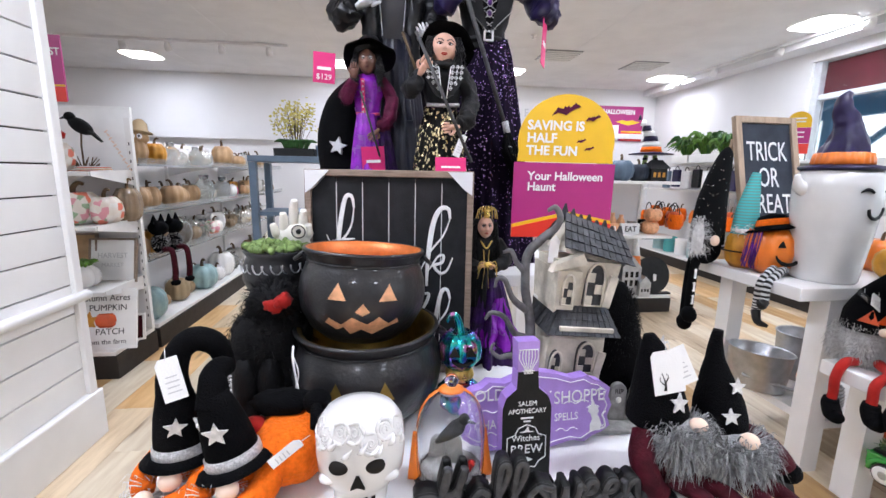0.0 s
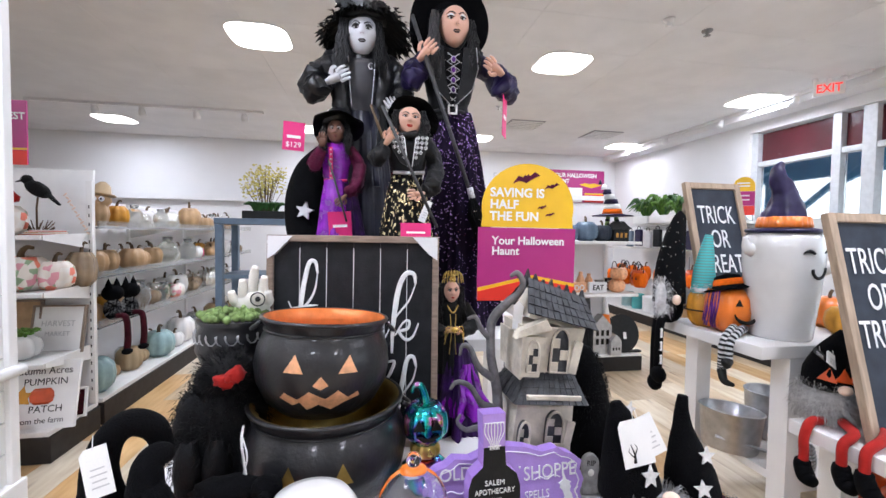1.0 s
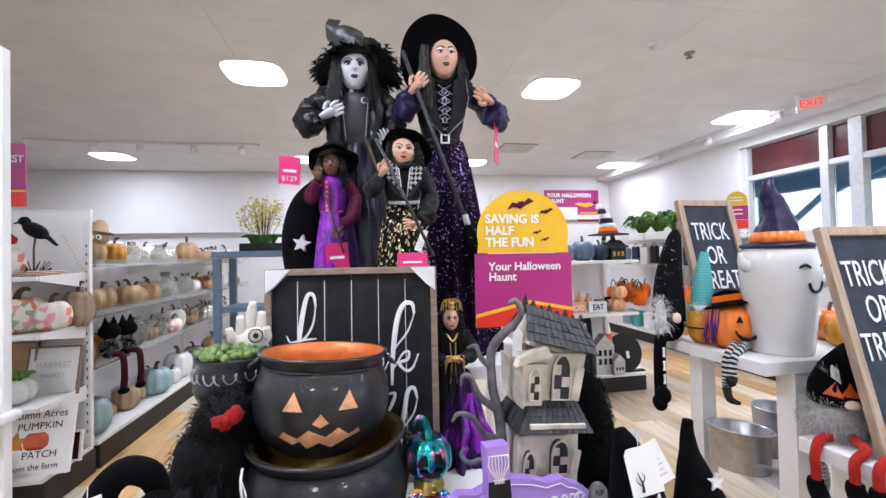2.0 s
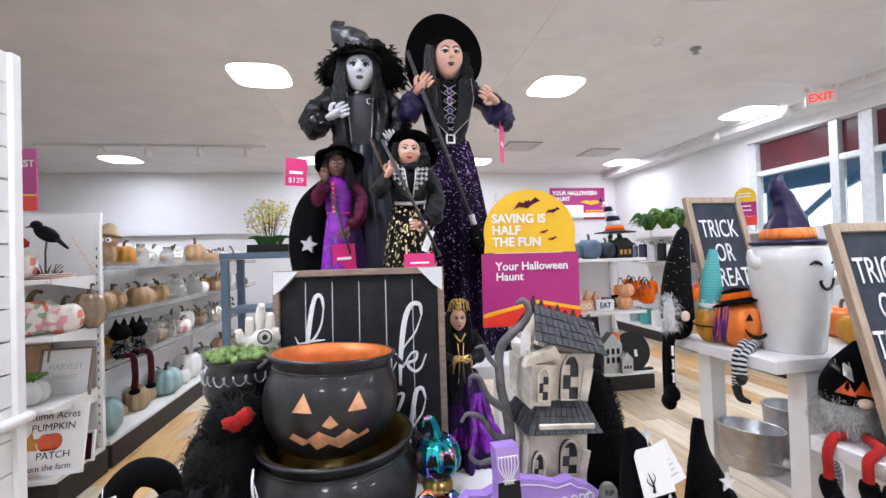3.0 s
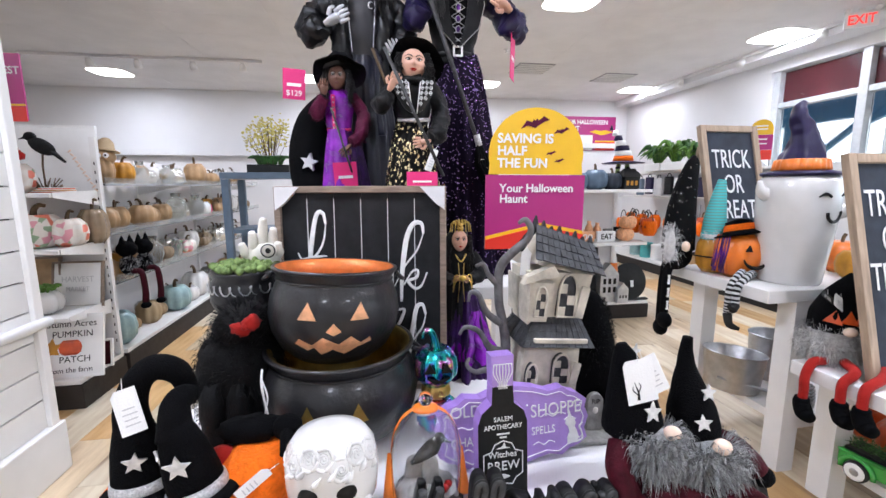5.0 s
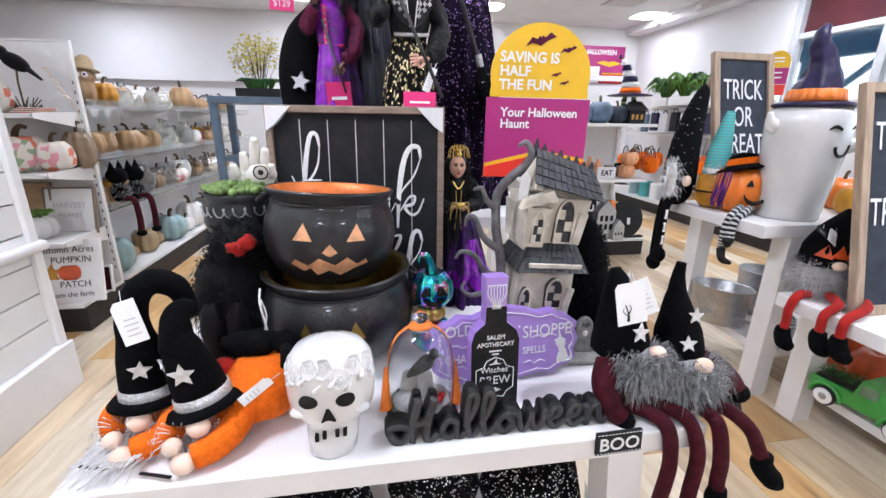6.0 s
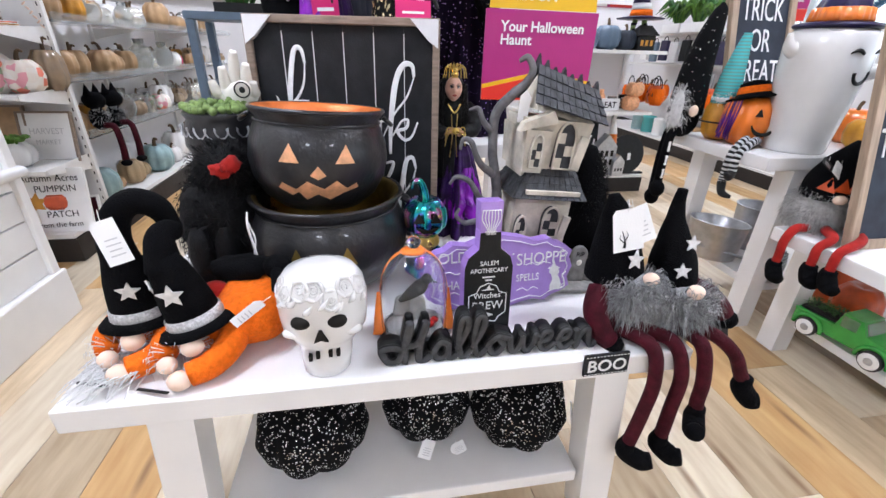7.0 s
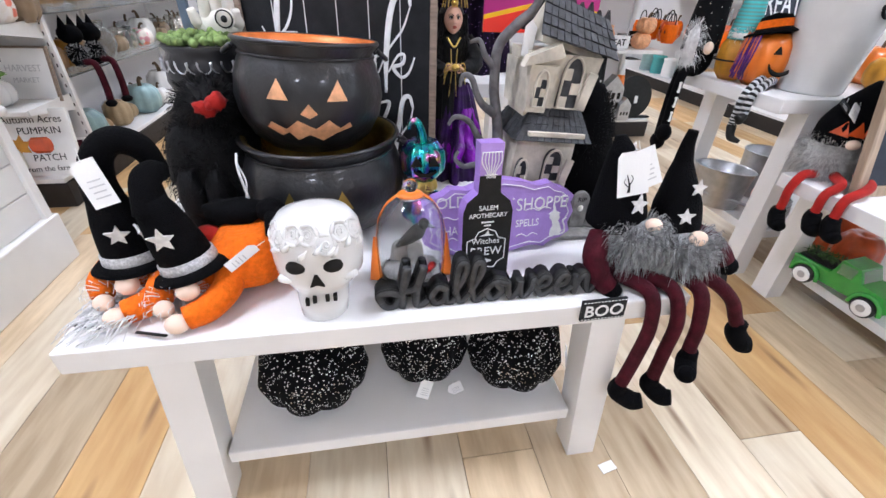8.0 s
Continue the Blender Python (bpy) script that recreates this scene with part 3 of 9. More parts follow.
# ceiling lights
lamp0 = None
for u, v in LAMP_PLACES:
    if lamp0 is None:
        lamp0 = thing("ceiling_light", (u, v, TOP), "square recessed ceiling light panel, switched on", "ceiling light", "ceiling lights")
        # Corners rounded to imitate the bloom around a square panel.
        def rounded(h):
            return [(math.copysign(abs(math.cos(q)) ** 0.55, math.cos(q)) * h, math.copysign(abs(math.sin(q)) ** 0.55, math.sin(q)) * h) for q in np.linspace(0, 2 * math.pi, 48, endpoint=False)]
        Kit().plate(rounded(0.265), 0.012, LAMPM, pose(0, 0, 0, -90, 0, 0) @ Matrix.Translation((0, 0.0, 0))).out("diffuser", lamp0, label="glowing white diffuser")
        f = Kit().tube([(x, y, -0.004) for x, y in rounded(0.270)], 0.007, WHITE, seg=8, loop=True)
        f.out("frame", lamp0)
    else:
        copy_thing(lamp0, Matrix.Translation((u, v, TOP)))
    lt = new("panel_light", bpy.data.lights.new("panel_light", "AREA"))
    lt.data.shape, lt.data.size, lt.data.energy, lt.data.color = "SQUARE", 0.5, LAMP_WATTS * (0.5 if u > 5 else 0.7 if v > 7 else 1.0), (0.765, 0.83, 1.02)
    lt.location = (u, v, TOP - 0.02)


# ---- display tables ----
def nest_table(at, length, depth, height, shelf_z, label, splay=0.05):
    t = thing("display_table", at, label, "table", "white display tables")
    Kit().box((length / 2, depth / 2, height - 0.028), (length, depth, 0.056), WHITE, bev=0.004).out("tabletop", t)
    lw, ins = 0.085, 0.15
    for x, sx in ((ins + lw / 2, -1), (length - ins - lw / 2, 1)):
        for y in (lw / 2 + 0.004, depth - lw / 2 - 0.004):
            h = height - 0.056
            leg = Kit()
            a, b = lw / 2, lw / 2
            vs = [(x + sx * splay * (1 - q) + i * a, y + j * b, q * h) for q in (0, 1) for i, j in ((-1, -1), (1, -1), (1, 1), (-1, 1))]
            leg.add(vs, [(3, 2, 1, 0), (4, 5, 6, 7), (0, 1, 5, 4), (1, 2, 6, 5), (2, 3, 7, 6), (3, 0, 4, 7)], WHITE, False)
            leg.out("leg", t)
    Kit().box((length / 2, depth / 2, shelf_z - 0.02), (length - 2 * ins - 2 * lw + 0.05, depth - 0.05, 0.04), WHITE, bev=0.003).out("shelf", t)
    Kit().box((length / 2, depth - 0.05, height - 0.10), (length - 2 * ins - 0.1, 0.025, 0.085), WHITE).out("apron", t)
    return t


TZ = 0.612
nest_table((-0.40, 0.91, 0), 1.33, 0.86, TZ, 0.20, "low white painted wooden display table with a lower shelf")
nest_table((1.82, 1.70, 0), 1.5, 0.60, 0.86, 0.235, "tall white painted wooden display table with a lower shelf", 0.0)
nest_table((1.85, 0.72, 0), 1.4, 0.88, 0.60, 0.17, "low white painted wooden table nested by a taller one", 0.0)
# tall stand behind the low table, under the witches
t = thing("riser_table", (-0.28, 1.80, 0), "white painted table standing behind the low table", "table")
Kit().box((0.60, 0.32, 0.88), (1.20, 0.64, 0.05), WHITE, bev=0.004).out("tabletop", t)
for x in (0.06, 1.14):
    for y in (0.06, 0.58):
        Kit().box((x, y, 0.4275), (0.09, 0.09, 0.855), WHITE, bev=0.003).out("leg", t)
RZ = 0.905


# ---- things on the low table ----
def cauldron(at, R, H, inside, label, face=False, eyes=False):
    c = thing("cauldron", at, label, "cauldron", "stacked cauldrons")
    k = H
    outer = [(R * 0.45, 0), (R * 0.62, k * 0.03), (R * 0.82, k * 0.15), (R * 0.96, k * 0.34), (R, k * 0.52), (R * 0.97, k * 0.68), (R * 0.90, k * 0.82), (R * 0.86, k * 0.86), (R * 0.87, k * 0.90), (R * 0.93, k * 0.96), (R * 0.94, k * 0.985), (R * 0.90, k)]
    inner = [(R * 0.90, k), (R * 0.86, k * 0.985), (R * 0.80, k * 0.86), (R * 0.88, k * 0.6), (R * 0.7, k * 0.2), (R * 0.3, k * 0.1), (0.0, k * 0.09)]
    body = Kit().lathe([(0.0, 0.0)] + outer, IRON, seg=56, caps=False).out("body", c)
    Kit().lathe(inner, inside, seg=48, caps=False).out("lining", c, label="shiny metallic inside")
    Kit().tube([(R * 0.88 * math.cos(a), R * 0.88 * math.sin(a), k * 0.868) for a in np.linspace(0, 2 * math.pi, 40, endpoint=False)], k * 0.012, IRON, seg=8, loop=True).out("rib", c)
    Kit().tube([(R * 0.925 * math.cos(a), R * 0.925 * math.sin(a), k * 0.985) for a in np.linspace(0, 2 * math.pi, 48, endpoint=False)], k * 0.022, IRON, seg=8, loop=True).out("rim", c)
    for s in (-1, 1):
        Kit().tube([(s * R * (0.90 + 0.09 * math.sin(a)) + s * 0.012, R * 0.10 * math.cos(a), k * (0.90 - 0.05 * math.sin(a))) for a in np.linspace(-0.3, math.pi + 0.3, 12)], R * 0.035, IRON, seg=8).out("handle", c)

    def cut(pts, m):
        vs = []
        for x, z in pts:
            rr = float(np.interp(z, [p[1] for p in outer], [p[0] for p in outer])) + 0.0015
            vs.append((x, -math.sqrt(max(rr * rr - x * x, 1e-6)), z))
        return vs
    def patch(pts, m, name):
        # a fan over a fine grid keeps to the round side
        bm = bmesh.new()
        f = bm.faces.new([bm.verts.new((x, 0, z)) for x, z in pts])
        bmesh.ops.triangulate(bm, faces=[f])
        bmesh.ops.subdivide_edges(bm, edges=bm.edges[:], cuts=4, use_grid_fill=True)
        bmesh.ops.triangulate(bm, faces=bm.faces[:])
        bm.verts.ensure_lookup_table()
        vs = cut([(v.co.x, v.co.z) for v in bm.verts], m)
        fs = [[v.index for v in f.verts] for f in bm.faces]
        bm.free()
        Kit().add(vs, fs, m).out(name, body, label="copper-coloured cut-out")
    if face:
        s = R / 0.172
        for x in (-0.062, 0.060):
            patch([((x - 0.022) * s, k * 0.55), ((x + 0.022) * s, k * 0.55), ((x + 0.002) * s, k * 0.72)], COPPERL, "eye_hole")
        patch([(-0.018 * s, k * 0.44), (0.0, k * 0.40), (0.018 * s, k * 0.44), (0.0, k * 0.53)], COPPERL, "nose_hole")
        patch([(-0.090 * s, k * 0.30), (-0.06 * s, k * 0.23), (-0.045 * s, k * 0.27), (-0.028 * s, k * 0.19), (-0.002 * s, k * 0.25), (0.025 * s, k * 0.19), (0.055 * s, k * 0.26), (0.090 * s, k * 0.31), (0.085 * s, k * 0.36), (0.064 * s, k * 0.31), (0.040 * s, k * 0.39), (0.012 * s, k * 0.31), (-0.025 * s, k * 0.385), (-0.050 * s, k * 0.30), (-0.080 * s, k * 0.36)], COPPERL, "mouth_hole")
    if eyes:
        for x in (-0.065, 0.055):
            patch([((x - 0.024), k * 0.50), ((x + 0.024), k * 0.50), (x, k * 0.68)], BRASS, "eye_hole")
    return c


c2 = cauldron(Matrix.Translation((0.085, 1.385, TZ)), 0.216, 0.262, BRASS, "large black ceramic cauldron on the table with a gold inside", eyes=True)
c1 = cauldron(Matrix.Translation((0.067, 1.39, TZ + 0.226)) @ pose(0, 0, 0, -3, 3, 4), 0.178, 0.252, COPPER, "black ceramic pumpkin-face cauldron resting in a larger one", face=True)


def skull():
    s = thing("skull", Matrix.Translation((0.095, 1.010, TZ)) @ Matrix.Diagonal((0.92, 0.95, 1, 1)), "glazed white ceramic skull lantern with flowers on its brow", "skull")
    k = Kit()
    prof = [(0.040, 0), (0.052, 0.004), (0.056, 0.03), (0.060, 0.058), (0.076, 0.075), (0.093, 0.096), (0.096, 0.13), (0.096, 0.165), (0.090, 0.195), (0.074, 0.215), (0.045, 0.223), (0.0, 0.225)]
    k.lathe(prof, PLASTER, seg=40, sy=0.92)
    k.v = [(x * 1.02, y - 0.036 * (1 - z / 0.09) if z < 0.09 else y, z) for x, y, z in k.v]
    k.out("head", s)
    def hole(name, x, z, rx, rz, y):
        Kit().ball((x, y, z), (rx, 0.016, rz), GAPM, seg=16).out(name, s, label="dark cut-out opening")
    hole("eye_hole", -0.037, 0.140, 0.022, 0.0145, -0.078)
    hole("eye_hole", 0.035, 0.140, 0.022, 0.0145, -0.079)
    Kit().plate([(-0.015, 0.085), (0, 0.090), (0.015, 0.085), (0.003, 0.114), (-0.003, 0.114)], 0.03, GAPM, Matrix.Translation((0, -0.0915, 0.012))).out("nose_hole", s)
    for x, z in ((-0.030, 0.046), (-0.013, 0.055), (0.014, 0.057), (0.030, 0.054)):
        Kit().box((x, -0.060 - 0.012 * (1 - abs(x) / 0.04), z), (0.008, 0.02, 0.014), GAPM).out("tooth_gap", s)
    for x in (-0.06, 0.06):
        Kit().ball((x, -0.052, 0.101), (0.026, 0.02, 0.010), PLASTER, seg=14).out("cheek", s)
    rng = random.Random(4)
    for i in range(7):
        a = radians(-158 + i * 22 + rng.uniform(-3, 3))
        z = 0.196 + (-0.004, -0.010, 0.006, 0.008, -0.012, 0.004, -0.004)[i]
        rr = 0.096 - max(0.0, z - 0.165) * 0.45
        f = Kit()
        p = Vector((rr * math.cos(a), rr * 0.92 * math.sin(a), z))
        f.ball(p, (0.006, 0.006, 0.006), PLASTER, seg=10)
        nrm = Vector((math.cos(a), math.sin(a), 0.5)).normalized()
        q = nrm.to_track_quat("Z", "Y").to_matrix().to_4x4()
        coil = [p + q @ Vector(((0.004 + 0.0006 * j) * math.cos(j * 0.75 + i), (0.004 + 0.0006 * j) * math.sin(j * 0.75 + i), 0.007 - 0.0003 * j)) for j in range(22)]
        f.tube(coil, 0.0022, PLASTER, seg=6)
        for j in range(5):
            b = 2 * math.pi * j / 5 + i
            f.tube(spline([p + q @ Vector((0.019 * math.cos(b + d), 0.019 * math.sin(b + d), 0.001 + 0.003 * math.cos(2 * d))) for d in (-0.8, -0.3, 0.3, 0.8)], 4), [0.002, 0.0042, 0.0042, 0.002], PLASTER, seg=8)
        f.out("flower", s)
    for i in range(7):
        a = radians(-150 + i * 20)
        f = Kit()
        z = 0.158 + 0.012 * (i % 2)
        f.tube(spline([(0.092 * math.cos(a), 0.085 * math.sin(a), z), (0.096 * math.cos(a + 0.12), 0.089 * math.sin(a + 0.12), z + 0.008), (0.09 * math.cos(a + 0.24), 0.084 * math.sin(a + 0.24), z + 0.02)], 4), [0.002, 0.011, 0.002], PLASTER, seg=8, flat=0.6)
        f.out("leaf", s)


skull()


def stroke(k, pts, w, depth, m, side, at):
    """A written stroke, cut out of thick board: a flat band with rounded ends."""
    p = spline(pts, 7)
    w *= 1.3
    k.tube([at @ Vector((q.x, 0.002, q.y)) for q in p], w * 1.02, CHARE, seg=8)
    k.tube([at @ Vector((q.x, depth, q.y)) for q in p], w, side, seg=8)
    vs, fs = [], []
    for i, q in enumerate(p):
        t = (p[min(i + 1, len(p) - 1)] - p[max(i - 1, 0)])
        t = Vector((t.x, t.y)).normalized()
        n = Vector((-t.y, t.x)) * w
        for s in (1, -1):
            for d in (-0.0025, depth):
                vs.append(at @ Vector((q.x + s * n.x, d, q.y + s * n.y)))
        if i:
            a, b = 4 * (i - 1), 4 * i
            fs += [(a, b, b + 2, a + 2), (a + 1, a + 3, b + 3, b + 1), (a, a + 1, b + 1, b), (a + 2, b + 2, b + 3, a + 3)]
    k.add(vs, fs, side, True)


def word_sign():
    s = thing("word_sign", Matrix.Translation((0.215, 0.955, TZ)) @ pose(0, 0, 0, 0, 0, 0), "black wooden cut-out script sign that reads Halloween", "sign")
    X = 0.0
    A = Matrix()
    letters = {
        "h": [[(0.0, 0.02), (-0.004, 0.04), (0.02, 0.045), (0.04, 0.04), (0.052, 0.075), (0.056, 0.105)], [(0.0, 0.02), (0.012, 0.006), (0.03, 0.012), (0.042, 0.045)], [(0.055, 0.104), (0.046, 0.06), (0.044, 0.01), (0.05, 0.006)], [(0.04, 0.046), (0.07, 0.052), (0.084, 0.08), (0.090, 0.105)], [(0.09, 0.104), (0.078, 0.06), (0.074, 0.012), (0.085, 0.006), (0.1, 0.02)]],
    }
    k = Kit()
    for st in letters["h"]:
        stroke(k, st, 0.0068, 0.034, BLACKW, BLACKW, A)
    k.out("letter", s)
    x = 0.105
    def loop_letter(x, w, h):
        return [(x + w, h * 0.86), (x + w * 0.5, h), (x + w * 0.06, h * 0.5), (x + w * 0.4, 0.006), (x + w * 0.92, h * 0.35), (x + w, h * 0.9), (x + w * 1.0, h * 0.25), (x + w * 1.25, 0.006), (x + w * 1.6, h * 0.3)]
    k = Kit(); stroke(k, loop_letter(x, 0.034, 0.05), 0.0063, 0.034, BLACKW, BLACKW, A); k.out("letter", s)
    for x in (0.157, 0.192):
        k = Kit()
        stroke(k, [(x, 0.03), (x + 0.022, 0.08), (x + 0.022, 0.106), (x + 0.008, 0.10), (x + 0.004, 0.04), (x + 0.014, 0.006), (x + 0.034, 0.025)], 0.0061, 0.034, BLACKW, BLACKW, A)
        k.out("letter", s)
    x = 0.226
    k = Kit(); stroke(k, [(x + 0.02, 0.052), (x + 0.002, 0.03), (x + 0.018, 0.006), (x + 0.038, 0.028), (x + 0.022, 0.052), (x + 0.05, 0.044)], 0.0063, 0.034, BLACKW, BLACKW, A); k.out("letter", s)
    x = 0.276
    k = Kit(); stroke(k, [(x, 0.05), (x + 0.004, 0.02), (x + 0.014, 0.006), (x + 0.028, 0.03), (x + 0.03, 0.05), (x + 0.032, 0.02), (x + 0.044, 0.006), (x + 0.058, 0.03), (x + 0.06, 0.05), (x + 0.072, 0.04)], 0.0061, 0.034, BLACKW, BLACKW, A); k.out("letter", s)
    for x in (0.345, 0.390):
        k = Kit()
        stroke(k, [(x - 0.005, 0.028), (x + 0.022, 0.034), (x + 0.026, 0.052), (x + 0.012, 0.054), (x + 0.002, 0.028), (x + 0.016, 0.006), (x + 0.042, 0.024)], 0.0061, 0.034, BLACKW, BLACKW, A)
        k.out("letter", s)
    x = 0.435
    k = Kit(); stroke(k, [(x, 0.052), (x + 0.003, 0.02), (x + 0.002, 0.006), (x + 0.01, 0.04), (x + 0.026, 0.052), (x + 0.032, 0.02), (x + 0.042, 0.006), (x + 0.056, 0.026)], 0.0061, 0.034, BLACKW, BLACKW, A); k.out("letter", s)


word_sign()


def olde_sign():
    s = thing("shop_sign", Matrix.Translation((0.525, 1.135, TZ)) @ pose(0, 0, 0, -6, 0, 4), "purple wooden plaque in a wavy outline with white lettering", "sign")
    w, h = 0.20, 0.205
    half = [(0.0, 0.0), (0.05, 0.012), (0.09, 0.020), (0.125, 0.012), (0.15, 0.028), (0.172, 0.034), (0.196, 0.05), (0.188, 0.075), (0.2, 0.105), (0.190, 0.13), (0.196, 0.15), (0.172, 0.168), (0.15, 0.174), (0.13, 0.188), (0.09, 0.182), (0.05, 0.196), (0.0, 0.205)]
    pts = half + [(-x, z) for x, z in half[::-1][1:-1]]
    Kit().plate(pts, 0.035, LILACS, side=LILAC).out("board", s)
    ins = [(x * 0.93, 0.1025 + (z - 0.1025) * 0.88) for x, z in pts]
    Kit().tube([(x, -0.001, z) for x, z in ins], 0.0012, CHALK, seg=6, loop=True).out("border", s)
    def words(t, size, x, z, al="CENTER", sq=1.0):
        Kit().text(t, size, CHALK, Matrix.Translation((x, -0.002, z)), 0.0015, al, sq).out("lettering", s)
    words("OLDE", 0.040, -0.120, 0.142, sq=0.95)
    words("SHOPPE", 0.046, 0.108, 0.120, sq=0.86)
    words("CHARMS", 0.032, -0.115, 0.070, sq=0.8)
    words("SPELLS", 0.028, 0.073, 0.075, sq=0.8)
    for z, x, w in ((0.118, 0.10, 0.07), (0.048, 0.075, 0.06), (0.112, -0.12, 0.08), (0.055, -0.11, 0.06)):
        k = Kit()
        k.tube(spline([(x - w / 2, -0.001, z), (x - w / 4, -0.001, z + 0.006), (x, -0.001, z - 0.002), (x + w / 4, -0.001, z + 0.006), (x + w / 2, -0.001, z)], 4), 0.0012, CHALK, seg=6)
        k.out("flourish", s)
    k = Kit()  # sitting cat in a pointed hat
    body = [(0.140, 0.040), (0.168, 0.040), (0.172, 0.055), (0.165, 0.075), (0.160, 0.082), (0.164, 0.092), (0.160, 0.100), (0.165, 0.103), (0.152, 0.110), (0.145, 0.128), (0.142, 0.110), (0.130, 0.103), (0.136, 0.100), (0.134, 0.092), (0.142, 0.084), (0.146, 0.070), (0.140, 0.055)]
    k.plate(body, 0.002, CHALK, Matrix.Translation((0, -0.002, 0)))
    k.tube(spline([(0.168, -0.001, 0.042), (0.182, -0.001, 0.048), (0.180, -0.001, 0.066), (0.174, -0.001, 0.080), (0.183, -0.001, 0.090)], 5), 0.002, CHALK, seg=6)
    k.out("cat_motif", s)
    for x, z in ((0.168, 0.152), (0.178, 0.140), (0.160, 0.146), (-0.168, 0.152), (-0.176, 0.138), (0.03, 0.152)):
        Kit().ball((x, 0, z), (0.003, 0.0015, 0.003), CHALK, seg=8).out("dot", s)


olde_sign()


def bottle_sign():
    s = thing("bottle_sign", Matrix.Translation((0.463, 1.045, TZ)) @ pose(0, 0, 0, -4, 0, 3), "black and purple bottle-shaped wooden sign with white lettering", "sign")
    pts = [(-0.058, 0), (0.058, 0), (0.058, 0.17), (0.05, 0.195), (0.026, 0.215), (0.024, 0.255), (-0.024, 0.255), (-0.026, 0.215), (-0.05, 0.195), (-0.058, 0.17)]
    Kit().plate(pts, 0.038, BLACKW, side=LILAC).out("bottle", s)
    Kit().plate([(-0.024, 0.256), (0.024, 0.256), (0.026, 0.325), (-0.026, 0.325)], 0.038, LILACS, side=LILAC).out("cork", s, label="purple bottle stopper")
    k = Kit()
    for i in range(7):
        x = (i - 3) * 0.006
        k.tube(spline([(x * 0.55, -0.001, 0.25), (x * 0.5, -0.001, 0.262), (x * 1.2, -0.001, 0.285), (x * 1.15, -0.001, 0.305)], 4), 0.0011, CHALK, seg=6)
    k.tube([(-0.022, -0.001, 0.306), (0.022, -0.001, 0.306)], 0.0012, CHALK, seg=6)
    k.tube([(-0.014, -0.001, 0.257), (0.014, -0.001, 0.257)], 0.0012, CHALK, seg=6)
    k.out("cap_drawing", s)
    def words(t, size, z, sq=1.0):
        Kit().text(t, size, CHALK, Matrix.Translation((0, -0.002, z)), 0.0015, "CENTER", sq).out("lettering", s)
    words("SALEM", 0.0155, 0.176)
    words("APOTHECARY", 0.0155, 0.158, 0.9)
    words("Witches'", 0.020, 0.092)
    words("BREW", 0.030, 0.062, 0.95)
    for z, w in ((0.146, 0.03), (0.138, 0.016)):
        Kit().box((0, -0.001, z), (w, 0.002, 0.003), CHALK).out("small_print", s)
    k = Kit()
    lab = [(-0.046, 0.05), (-0.03, 0.04), (-0.022, 0.026), (0, 0.03), (0.022, 0.026), (0.03, 0.04), (0.046, 0.05), (0.046, 0.10), (0.028, 0.106), (0.02, 0.122), (0, 0.13), (-0.02, 0.122), (-0.028, 0.106), (-0.046, 0.10)]
    k.tube([(x, -0.001, z) for x, z in lab], 0.0013, CHALK, seg=6, loop=True)
    k.out("label_border", s)
    Kit().plate([(-0.016, 0.112), (0.016, 0.112), (0.006, 0.115), (0.003, 0.126), (-0.004, 0.115)], 0.002, CHALK, Matrix.Translation((0, -0.002, 0))).out("hat_motif", s)
    Kit().plate([(-0.016, 0.045), (0, 0.040), (0.016, 0.045), (0, 0.052)], 0.002, CHALK, Matrix.Translation((0, -0.002, 0))).out("moth_motif", s)


bottle_sign()


